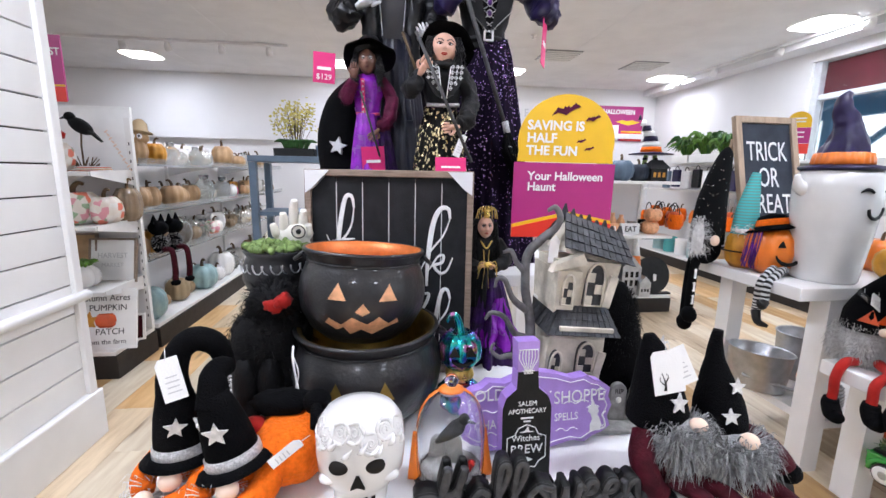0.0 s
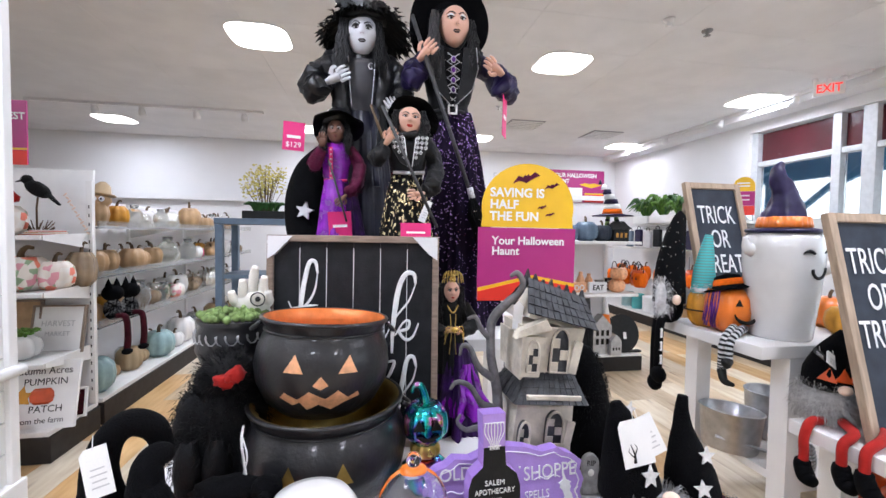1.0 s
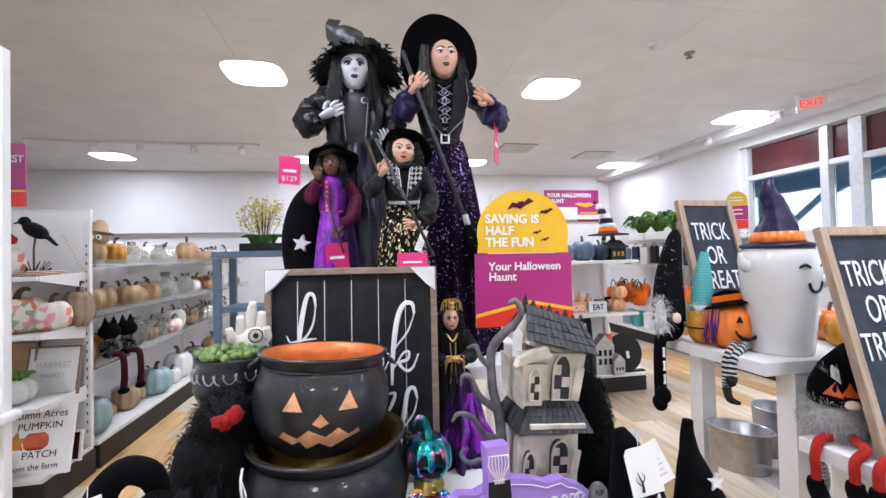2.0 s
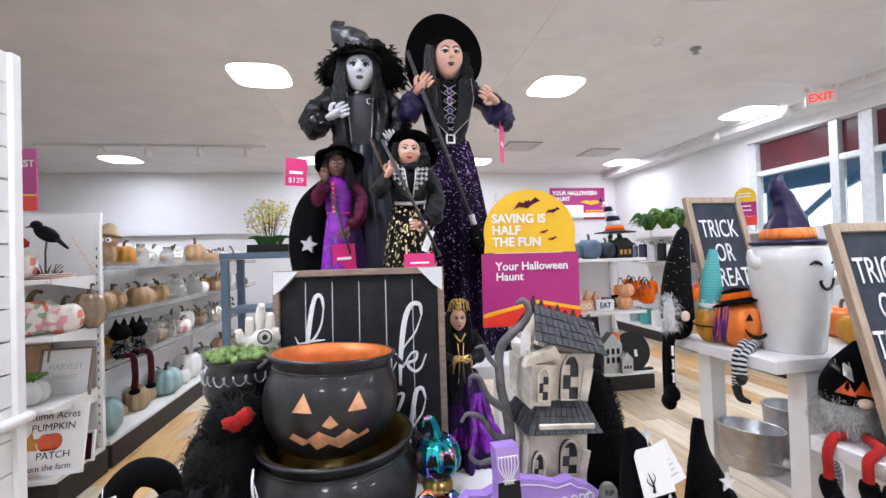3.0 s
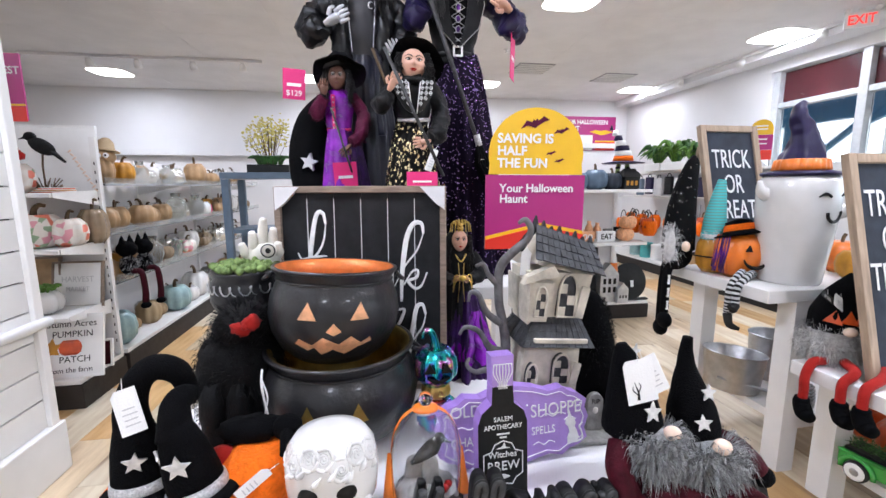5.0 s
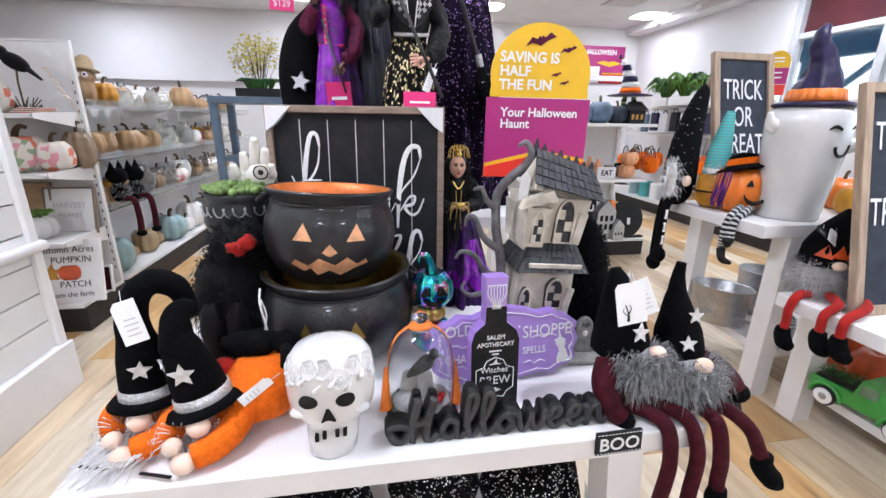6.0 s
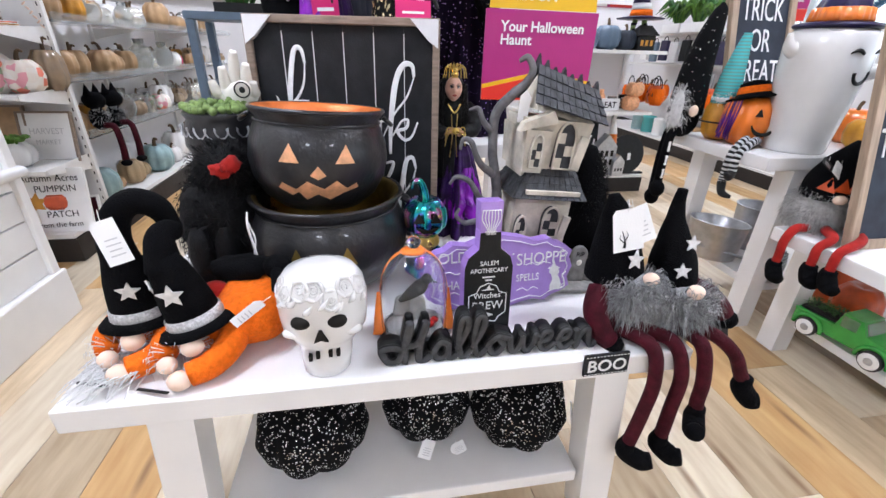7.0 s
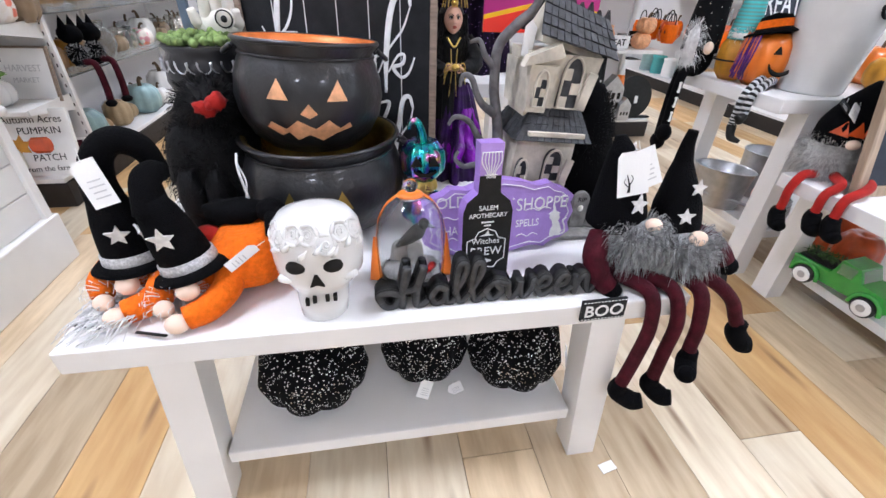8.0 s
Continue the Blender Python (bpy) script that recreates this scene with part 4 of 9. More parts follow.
def cloche():
    s = thing("cloche", (0.290, 1.07, TZ), "clear glass dome with an orange rim, gravestone scene inside", "cloche")
    Kit().lathe([(0.080, 0), (0.084, 0.004), (0.082, 0.014), (0.074, 0.018), (0.0, 0.018)], BLACKW, seg=36).out("base", s)
    d = Kit().lathe([(0.077, 0.018), (0.078, 0.05), (0.077, 0.125), (0.070, 0.165), (0.052, 0.195), (0.028, 0.211), (0.0, 0.216), (0.027, 0.2085), (0.050, 0.1925), (0.068, 0.163), (0.0745, 0.124), (0.0755, 0.05), (0.0745, 0.018)], GLASSD, seg=48, caps=False).out("dome", s, label="clear glass dome")
    d.visible_shadow = False
    knob = Kit().lathe([(0.016, 0.212), (0.008, 0.219), (0.013, 0.228), (0.017, 0.238), (0.012, 0.248), (0, 0.252)], GLASSD, seg=20).out("knob", s, label="clear glass knob")
    knob.visible_shadow = False
    # pumpkin-orange shell that wraps the dome from its crown down both sides
    rim = Kit()
    n, m = 28, 5
    vs, fs = [], []
    for i in range(n + 1):
        a = math.pi * i / n
        z = 0.09 + 0.132 * math.sin(a) ** 0.8
        for j in range(m + 1):
            q = j / m
            w = 0.006 + 0.008 * abs(math.cos(a)) ** 2
            vs.append((0.0805 * math.cos(a) * (1 - 0.04 * q), 0.006 + (q - 0.35) * w * 2.2, z - 0.003 * abs(q - 0.4) * 4))
    for i in range(n):
        for j in range(m):
            p = i * (m + 1) + j
            fs.append((p, p + 1, p + m + 2, p + m + 1))
    rim.add(vs, fs, ORANGE)
    for x in (-1, 1):
        rim.tube(spline([(x * 0.080, 0.008, 0.11), (x * 0.083, 0.0, 0.055), (x * 0.083, -0.016, 0.010)], 6), [0.005, 0.009, 0.015], ORANGE, seg=12, flat=0.6)
    rim.ball((0, 0.004, 0.213), (0.030, 0.024, 0.010), ORANGE, seg=18)
    rim.out("rim", s, label="orange painted rim")
    Kit().ball((0.0, 0.0, 0.020), (0.066, 0.060, 0.020), STONE, seg=20, lump=0.3).out("scenery", s)
    for x, y, r, h in ((0.012, -0.012, -5, 0.052), (-0.030, 0.016, 8, 0.036)):
        Kit().plate([(-0.019, 0), (0.019, 0), (0.019, h)] + arc((0, h), 0.019, 0, 180, 8)[1:], 0.012, STONE, Matrix.Translation((x, y, 0.034)) @ pose(0, 0, 0, 0, r, 0), bev=0.08).out("gravestone", s)
    crow = Kit().tube(spline([(-0.034, -0.014, 0.096), (-0.012, -0.014, 0.112), (0.012, -0.016, 0.132), (0.022, -0.020, 0.148)], 6), [0.004, 0.013, 0.018, 0.011], FURB, seg=12)
    crow.ball((0.026, -0.024, 0.156), 0.0125, FURB, seg=12).tube([(0.034, -0.030, 0.156), (0.050, -0.036, 0.151)], [0.005, 0.001], CHARE, seg=6)
    crow.out("crow", s, label="black crow perched on a gravestone")
    for x, y in ((0.036, -0.035), (0.022, -0.048), (0.046, -0.022)):
        Kit().ball((x, y, 0.044), (0.010, 0.009, 0.008), REDP, seg=12, lump=0.4).out("flower", s)


cloche()


def irid_pumpkins():
    s = thing("iridescent_pumpkin", Matrix.Translation((0.350, 1.34, TZ)) @ Matrix.Diagonal((1.04, 1.04, 1.07, 1)), "stacked iridescent foil jack-o'-lantern with a curled stem", "pumpkin")
    def pum(z, R, H):
        return [(0.01, z), (R * 0.6, z + 0.004), (R * 0.95, z + H * 0.3), (R, z + H * 0.5), (R * 0.93, z + H * 0.75), (R * 0.6, z + H * 0.97), (R * 0.2, z + H * 0.94), (0.0, z + H * 0.93)]
    Kit().lathe(pum(0, 0.066, 0.09), IRID, seg=64, lobes=10, amp=0.12).out("pumpkin", s)
    Kit().lathe(pum(0.085, 0.042, 0.05), GOLD, seg=48, lobes=8, amp=0.12).out("collar", s, label="gold ring")
    b = Kit().lathe(pum(0.125, 0.062, 0.105), IRID, seg=64, lobes=10, amp=0.12).out("pumpkin", s)
    Kit().tube(spline([(0, 0, 0.22), (-0.004, 0, 0.25), (-0.016, -0.004, 0.275), (-0.032, -0.004, 0.272), (-0.036, -0.004, 0.255)], 5), [0.014, 0.011, 0.009, 0.007, 0.004], IRID, seg=10).out("stem", s)
    for x in (-0.022, 0.022):
        Kit().plate([(x - 0.014, 0.18), (x + 0.014, 0.18), (x, 0.205)], 0.02, GAPM, Matrix.Translation((0, -0.0605, 0))).out("eye", b)
    Kit().plate([(-0.03, 0.165), (-0.012, 0.152), (0.012, 0.152), (0.03, 0.165), (0.01, 0.162), (-0.01, 0.162)], 0.02, GAPM, Matrix.Translation((0, -0.0605, 0))).out("mouth", b)


irid_pumpkins()


def haunted_house():
    s = thing("haunted_house", Matrix.Translation((0.632, 1.30, TZ + 0.014)) @ pose(0, 0, 0, 0, 5, 2) @ Matrix.Diagonal((0.89, 0.9, 1, 1)), "crooked grey resin haunted house with dark shingled roofs", "house ornament")
    # lower storey, narrowing up, then a wider upper storey
    def block(a, b, d0, d1, z0, z1, m, name):
        vs = [(x, y, z) for z, xa, xb, d in ((z0, *a, d0), (z1, *b, d1)) for x, y in ((xa, -d), (xb, -d), (xb, d), (xa, d))]
        return Kit().add(vs, [(3, 2, 1, 0), (4, 5, 6, 7), (0, 1, 5, 4), (1, 2, 6, 5), (2, 3, 7, 6), (3, 0, 4, 7)], m, False).out(name, s)
    low = block((-0.100, 0.095), (-0.088, 0.090), 0.075, 0.065, 0, 0.265, HOUSEW, "wall")
    up = block((-0.088, 0.082), (-0.104, 0.100), 0.062, 0.072, 0.31, 0.455, HOUSEW, "wall")
    Kit().add([(-0.080, -0.07, 0.475), (-0.080, 0.07, 0.475), (-0.064, 0, 0.555), (0.100, -0.07, 0.445), (0.100, 0.07, 0.445), (0.10, 0, 0.52)], [(0, 2, 1), (3, 4, 5), (0, 3, 5, 2), (1, 2, 5, 4)], HOUSEW, False).out("gable", s)
    bay = block((-0.096, -0.040), (-0.106, -0.030), 0.085, 0.092, 0.325, 0.430, HOUSEW, "bay")
    Kit().plate([(-0.128, 0.424), (-0.020, 0.452), (-0.040, 0.478), (-0.118, 0.446)], 0.03, HOUSEW, Matrix.Translation((0, -0.100, 0)), bev=0.05).out("gable_trim", bay)
    rng = random.Random(5)
    def roof(p0, p1, q0, q1, rows, cols, name):
        """Shingle rows from the lower edge p0-p1 to the upper edge q0-q1."""
        r = Kit()
        p0, p1, q0, q1 = (Vector(x) for x in (p0, p1, q0, q1))
        r.add([p0, p1, q1, q0], [(0, 1, 2, 3)], HOUSER, False)
        base = r.out(name, s)
        n = (p1 - p0).cross(q0 - p0).normalized()
        for i in range(rows):
            for j in range(cols):
                def at(f, g):
                    return (p0.lerp(p1, f)).lerp(q0.lerp(q1, f), g)
                f0, f1 = (j + 0.06) / cols, (j + 0.94) / cols
                g0, g1 = i / rows - 0.02, (i + 1.15) / rows
                lift = rng.uniform(0.003, 0.006)
                a, b, c, d = at(f0, g0), at(f1, g0), at(f1, g1), at(f0, g1)
                vs = [a + n * lift, b + n * lift, c + n * 0.001, d + n * 0.001, a, b]
                Kit().add(vs, [(0, 1, 2, 3), (4, 5, 1, 0), (4, 0, 3), (1, 5, 2)], HOUSER, False).out("shingle", base)
    roof((-0.115, -0.105, 0.262), (0.115, -0.105, 0.262), (-0.064, -0.06, 0.335), (0.080, -0.06, 0.335), 4, 11, "porch_roof")
    roof((-0.115, 0.09, 0.262), (-0.115, -0.105, 0.262), (-0.064, 0.05, 0.335), (-0.064, -0.06, 0.335), 4, 6, "porch_roof")
    roof((-0.098, -0.092, 0.492), (0.130, -0.092, 0.455), (-0.072, -0.010, 0.572), (0.125, -0.010, 0.528), 4, 11, "roof")
    roof((0.130, 0.092, 0.455), (-0.098, 0.092, 0.492), (0.125, 0.010, 0.528), (-0.072, 0.010, 0.572), 4, 8, "roof")
    k = Kit()
    for i in range(8):
        x = -0.07 + i * 0.027
        zc = 0.564 - i * 0.0058
        k.plate([(x - 0.012, zc), (x + 0.012, zc), (x, zc + 0.020 + 0.008 * (i % 2) + (0.014 if i == 0 else 0))], 0.012, HOUSER, Matrix.Translation((0, -0.006, 0)))
    k.out("ridge_crest", s)
    def window(parent, x, z, w, h, y, yaw=0.0, shutter=True, lean=0.0):
        M = Matrix.Translation((x, y, z)) @ pose(0, 0, 0, 0, lean, yaw)
        outl = [(-w, 0), (w, 0), (w, h * 0.6)] + arc((0, h * 0.6), w, 0, 180, 8, h * 0.4)[1:]
        wd = Kit().plate(outl, 0.02, HOUSER, M @ Matrix.Translation((0, 0.004, 0))).out("window", parent)
        Kit().tube([M @ Vector((px, -0.001, pz)) for px, pz in outl], 0.0035, HOUSEW, seg=6, loop=True).out("frame", wd)
        for i in range(2):
            for j in range(3):
                if (i + j) % 2 == 0:
                    Kit().box(M @ Vector((-w / 2 + i * w, 0.004, h * 0.12 + j * h * 0.27)), (w * 0.85, 0.006, h * 0.22), HOUSEW, mat=M.to_3x3().to_4x4()).out("pane", wd, label="pale painted pane")
        if shutter:
            Kit().box(M @ Vector((w * 1.7, -0.003, h * 0.36)), (w * 1.0, 0.008, h * 0.75), HOUSEW, mat=(M @ pose(0, 0, 0, 0, 10, 0)).to_3x3().to_4x4(), bev=0.002).out("shutter", wd)
    window(up, 0.022, 0.338, 0.028, 0.115, -0.079)
    window(up, -0.068, 0.340, 0.017, 0.080, -0.094, 0, False)
    window(low, 0.028, 0.150, 0.026, 0.085, -0.083)
    window(low, -0.066, 0.12, 0.017, 0.088, -0.084, 0, False)
    dr = Kit().plate([(-0.034, 0), (0.034, 0), (0.034, 0.06)] + arc((0, 0.06), 0.034, 0, 180, 10)[1:], 0.02, GAPM, Matrix.Translation((0.02, -0.082, 0.004))).out("doorway", low)
    Kit().tube([(0.02 + x, -0.084, z) for x, z in [(-0.038, 0), (-0.038, 0.06)] + [(a, b) for a, b in arc((0, 0.06), 0.038, 180, 0, 10)] + [(0.038, 0)]], 0.006, HOUSEW, seg=6).out("door_arch", low)
    Kit().box((0.006, -0.10, 0.278), (0.17, 0.012, 0.012), HOUSEW, bev=0.002).out("ledge", s)
    # bare tree that curls up beside the house
    tr = Kit()
    tr.tube(spline([(-0.10, -0.02, 0.0), (-0.095, -0.02, 0.12), (-0.085, -0.015, 0.25), (-0.105, -0.01, 0.37), (-0.11, -0.01, 0.45), (-0.075, -0.02, 0.50), (-0.045, -0.03, 0.53), (-0.035, -0.035, 0.56), (-0.055, -0.035, 0.585), (-0.075, -0.03, 0.575)], 6), [0.022, 0.018, 0.016, 0.014, 0.014, 0.013, 0.011, 0.010, 0.008, 0.005], TREEG, seg=10)
    tr.tube(spline([(-0.10, -0.02, 0.30), (-0.145, -0.03, 0.33), (-0.175, -0.03, 0.38), (-0.20, -0.03, 0.385), (-0.205, -0.03, 0.36)], 6), [0.012, 0.010, 0.008, 0.006, 0.004], TREEG, seg=8)
    tr.tube(spline([(-0.10, -0.02, 0.22), (-0.14, -0.03, 0.235), (-0.175, -0.03, 0.28), (-0.215, -0.03, 0.29), (-0.235, -0.03, 0.27)], 6), [0.012, 0.010, 0.008, 0.006, 0.004], TREEG, seg=8)
    tr.tube(spline([(-0.10, -0.02, 0.15), (-0.15, -0.03, 0.17), (-0.19, -0.03, 0.165), (-0.215, -0.03, 0.185), (-0.205, -0.03, 0.205)], 6), [0.011, 0.009, 0.007, 0.006, 0.004], TREEG, seg=8)
    tr.tube(spline([(-0.105, -0.01, 0.40), (-0.145, -0.02, 0.43), (-0.165, -0.02, 0.46), (-0.19, -0.02, 0.455)], 6), [0.010, 0.008, 0.006, 0.004], TREEG, seg=8)
    tr.v = [(x - 0.012 - 0.05 * min(1.0, z / 0.35), y, z) for x, y, z in tr.v]
    tr.out("tree", s, label="bare grey tree with curling branches")
    Kit().plate([(-0.016, 0.44), (0.012, 0.44), (0.014, 0.50), (-0.002, 0.515), (-0.018, 0.50)], 0.001, CARD, Matrix.Translation((-0.105, -0.045, 0))).out("price_tag", s, label="white paper price tag")
    for x, z, r in ((0.165, 0.01, -4), (0.215, 0.01, 8)):
        M = Matrix.Translation((x, -0.085, z)) @ pose(0, 0, 0, 0, r, -8)
        g = Kit().plate([(-0.024, 0), (0.024, 0), (0.026, 0.085)] + arc((0, 0.085), 0.026, 0, 180, 10)[1:], 0.016, STONE, M, bev=0.06).out("gravestone", s)
        Kit().text("RIP", 0.020, GAPM, M @ Matrix.Translation((0, -0.001, 0.082)), 0.001).out("lettering", g)
        Kit().ball(M @ Vector((0, -0.002, 0.063)), (0.010, 0.004, 0.010), BONE, seg=10).out("skull_motif", g)
    Kit().box((0.055, -0.02, 0.004), (0.38, 0.24, 0.012), STONE, bev=0.003).out("base", s)


haunted_house()


def framed_sign():
    s = thing("framed_sign", Matrix.Translation((0.140, 1.60, TZ + 0.02)) @ pose(0, 0, 0, -2.5, 0, -9) @ Matrix.Diagonal((0.945, 1, 1, 1)), "black slatted wall sign with white script in a brown wood frame", "sign")
    w, h = 0.56, 0.665
    for i in range(6):
        Kit().box((-w / 2 + w * (i + 0.5) / 6, 0.004, h / 2), (w / 6 - 0.002, 0.012, h - 0.02), CHAR, bev=0.0008).out("slat", s)
    for i in range(1, 6):
        Kit().box((-w / 2 + w * i / 6, 0.0025, h / 2 + 0.02), (0.0022, 0.012, h - 0.1), CHALK).out("chalk_line", s)
    for x in (-1, 1):
        Kit().box((x * (w / 2 + 0.006), 0, h / 2), (0.022, 0.034, h + 0.022), FRAMEW, bev=0.003).out("frame", s)
    for z in (0, h):
        Kit().box((0, 0, z), (w - 0.01, 0.034, 0.022), FRAMEW, bev=0.003).out("frame", s)
    for x in (-1, 1):
        M = Matrix.Translation((x * (w / 2 + 0.012), -0.021, h + 0.008))
        Kit().plate([(0, 0), (-x * 0.085, 0), (-x * 0.055, -0.03), (-x * 0.03, -0.055), (0, -0.075)], 0.042, FILM, M).out("corner_guard", s, label="clear plastic corner guard")
    def script(pts, wide):
        Kit().ink([(-0.28 + (x - 60) * 0.00086, 0.665 - (y - 40) * 0.00088) for x, y in pts], [wide * 0.62 * a for a in (0.5, 0.8, 1.0, 1.1, 0.9, 0.5)], CHALK, -0.004).out("script", s)
    # tall looped letters with thin joining strokes
    script([(242, 170), (232, 128), (208, 130), (190, 195), (178, 270), (172, 345), (165, 430)], 0.013)
    script([(125, 275), (145, 302), (195, 288), (230, 235), (242, 165)], 0.006)
    script([(140, 300), (195, 292), (245, 288)], 0.006)
    script([(245, 335), (262, 312), (282, 318), (275, 360), (255, 400)], 0.007)
    script([(250, 395), (290, 345), (318, 318), (345, 330), (338, 385), (308, 405), (298, 365), (325, 330), (375, 345)], 0.007)
    script([(375, 345), (400, 320), (428, 332), (424, 388), (392, 405), (380, 365), (408, 332), (455, 350)], 0.007)
    script([(505, 350), (485, 340), (455, 375), (470, 420), (505, 400), (510, 355), (535, 350)], 0.009)
    script([(638, 205), (630, 168), (598, 168), (572, 215), (556, 300), (548, 380), (545, 465)], 0.014)
    script([(510, 420), (560, 330), (610, 270), (638, 205)], 0.005)
    script([(556, 400), (590, 350), (614, 345), (608, 372), (575, 385), (602, 414), (630, 400), (652, 352)], 0.008)
    script([(645, 515), (632, 478), (608, 488), (592, 560), (578, 640), (570, 710), (585, 745)], 0.013)
    script([(545, 700), (590, 620), (630, 565), (645, 515)], 0.005)
    script([(518, 500), (555, 496), (540, 540), (520, 570)], 0.009)


framed_sign()


def sale_sign():
    s = thing("sale_sign", Matrix.Translation((0.738, 1.615, TZ)) @ pose(0, 0, 0, 0, 0.4, -1), "magenta and yellow card sign in a clear stand on the table", "sign")
    w = 0.178
    Kit().box((0, 0.006, 0.605), (2 * w, 0.006, 0.25), MAGS).out("panel", s)
    Kit().plate([(-w, 0.475), (w, 0.475), (w, 0.535), (0.02, 0.565), (-w, 0.52)], 0.003, YELS, Matrix.Translation((0, -0.0005, 0))).out("yellow_band", s)
    Kit().plate([(-w, 0.4755), (w, 0.4755), (w, 0.523), (0.02, 0.553), (-w, 0.508)], 0.003, REDS, Matrix.Translation((0, -0.0035, 0))).out("red_band", s)
    R = 0.168
    Kit().plate([(-R, 0.732), (R, 0.732)] + [(x, z) for x, z in arc((0, 0.80), R, -12, 192, 32, 0.155)], 0.006, YELS, Matrix.Translation((0, 0.003, 0))).out("topper", s, label="round yellow topper")
    for t, z in (("SAVING IS", 0.838), ("HALF", 0.797), ("THE FUN", 0.756)):
        Kit().text(t, 0.043, CARD, Matrix.Translation((-0.14, 0.001, z)), 0.001, "LEFT", 1.02, 0.0012).out("lettering", s)
    for t, z in (("Your Halloween", 0.672), ("Haunt", 0.636)):
        Kit().text(t, 0.040, CARD, Matrix.Translation((-0.13, 0.001, z)), 0.001, "LEFT", 1.0, 0.0008).out("lettering", s)
    for x, z, sc in ((-0.01, 0.905, 1.0), (0.085, 0.88, 0.55), (0.05, 0.805, 0.35), (0.08, 0.78, 0.35)):
        b = [(-0.05, -0.012), (-0.03, 0.012), (-0.012, 0.004), (-0.006, 0.012), (0, 0.006), (0.006, 0.012), (0.012, 0.004), (0.03, 0.016), (0.05, 0.0), (0.03, -0.004), (0.015, -0.01), (0, -0.018), (-0.015, -0.01), (-0.03, -0.006)]
        Kit().plate([(x + a * sc, z + c * sc + a * 0.2 * sc) for a, c in b], 0.002, MAGENTA, Matrix.Translation((0, 0.0005, 0))).out("bat_motif", s)
    Kit().box((0, 0.012, 0.24), (0.05, 0.006, 0.48), ACRYL).out("post", s)
    Kit().box((0, 0.012, 0.004), (0.2, 0.14, 0.008), ACRYL).out("foot", s)


sale_sign()



# ---- soft toys on the low table ----
def gnome_left(at, lean, star_xy, tip, label):
    """A slumped plush gnome: tall black felt hat with a silver band, orange sleeves, pale beard."""
    g = thing("plush_gnome", at, label, "plush gnome", "plush gnomes on the table")
    L = pose(0, 0, 0, *lean)
    def P(x, y, z):
        return L @ Vector((x, y, z))
    Kit().ball((0, 0.07, 0.055), (0.075, 0.085, 0.06), ORANGEK, seg=24, lump=0.1).out("body", g, label="orange knit body")
    hat = Kit()
    hat.lathe([(0.074, 0.0), (0.080, 0.005), (0.070, 0.014), (0.052, 0.018)], PLUSH, at=(0, 0, 0.085), mat=L, seg=28, sy=0.85)
    hat.lathe([(0.052, 0.03), (0.050, 0.06), (0.045, 0.10), (0.036, 0.14), (0.028, 0.165)], PLUSH, at=(0, 0, 0.085), mat=L, seg=24, sy=0.85)
    top = P(0, 0, 0.165) + Vector((0, 0, 0.085))
    hat.tube(spline([top - Vector((0, 0, 0.03))] + [top + Vector(q) for q in tip], 6), [0.034, 0.029, 0.026, 0.026, 0.024, 0.018], PLUSH, seg=14)
    hat = hat.out("hat", g, label="black felt witch hat")
    Kit().lathe([(0.055, 0.010), (0.057, 0.014), (0.055, 0.036), (0.050, 0.038)], SILVER, at=(0, 0, 0.085), mat=L, seg=28, sy=0.85).out("hat_band", hat, label="silver glitter band")
    for sx, sz, r in star_xy:
        rr = float(np.interp(sz, [0.03, 0.06, 0.10, 0.14], [0.052, 0.050, 0.045, 0.036]))
        M = Matrix.Translation((0, 0, 0.085)) @ L @ Matrix.Translation((sx, -0.85 * math.sqrt(max(rr * rr - sx * sx, 0)) - 0.004, sz)) @ pose(0, 0, 0, 6, 10, math.degrees(math.asin(max(-1, min(1, sx / rr)))))
        Kit().star(r, STARM, M, 0.004).out("star", hat, label="silver cloth star")
    Kit().ball((0.0, -0.055, 0.070), (0.022, 0.02, 0.02), SKIN, seg=14).out("nose", g)
    Kit().tube(spline([(0.055, 0.03, 0.08), (0.065, -0.02, 0.055), (0.035, -0.065, 0.034), (-0.005, -0.085, 0.026)], 6), [0.028, 0.030, 0.028, 0.025], ORANGEK, seg=14).out("arm", g, label="orange knit sleeve")
    Kit().tube(spline([(-0.055, 0.02, 0.08), (-0.068, -0.02, 0.06), (-0.055, -0.05, 0.045)], 6), [0.024, 0.024, 0.021], ORANGEK, seg=12).out("arm", g)
    Kit().ball((-0.018, -0.098, 0.024), (0.023, 0.02, 0.02), SKIN, seg=14).out("hand", g)
    Kit().ball((-0.048, -0.068, 0.04), (0.019, 0.018, 0.018), SKIN, seg=12).out("hand", g)
    tagged(Kit().fur((-0.035, -0.03, 0.045), (0.045, 0.04, 0.03), FURW, 260, 0.045, 0.8, 0.0012, seed=3).out("beard", g, label="white yarn beard"), kind="stuff")
    Kit().tube([(-0.10, -0.09, 0.006), (-0.035, -0.115, 0.012)], 0.004, BLACKW, seg=6, flat=0.5).out("broom_stick", g)
    return g


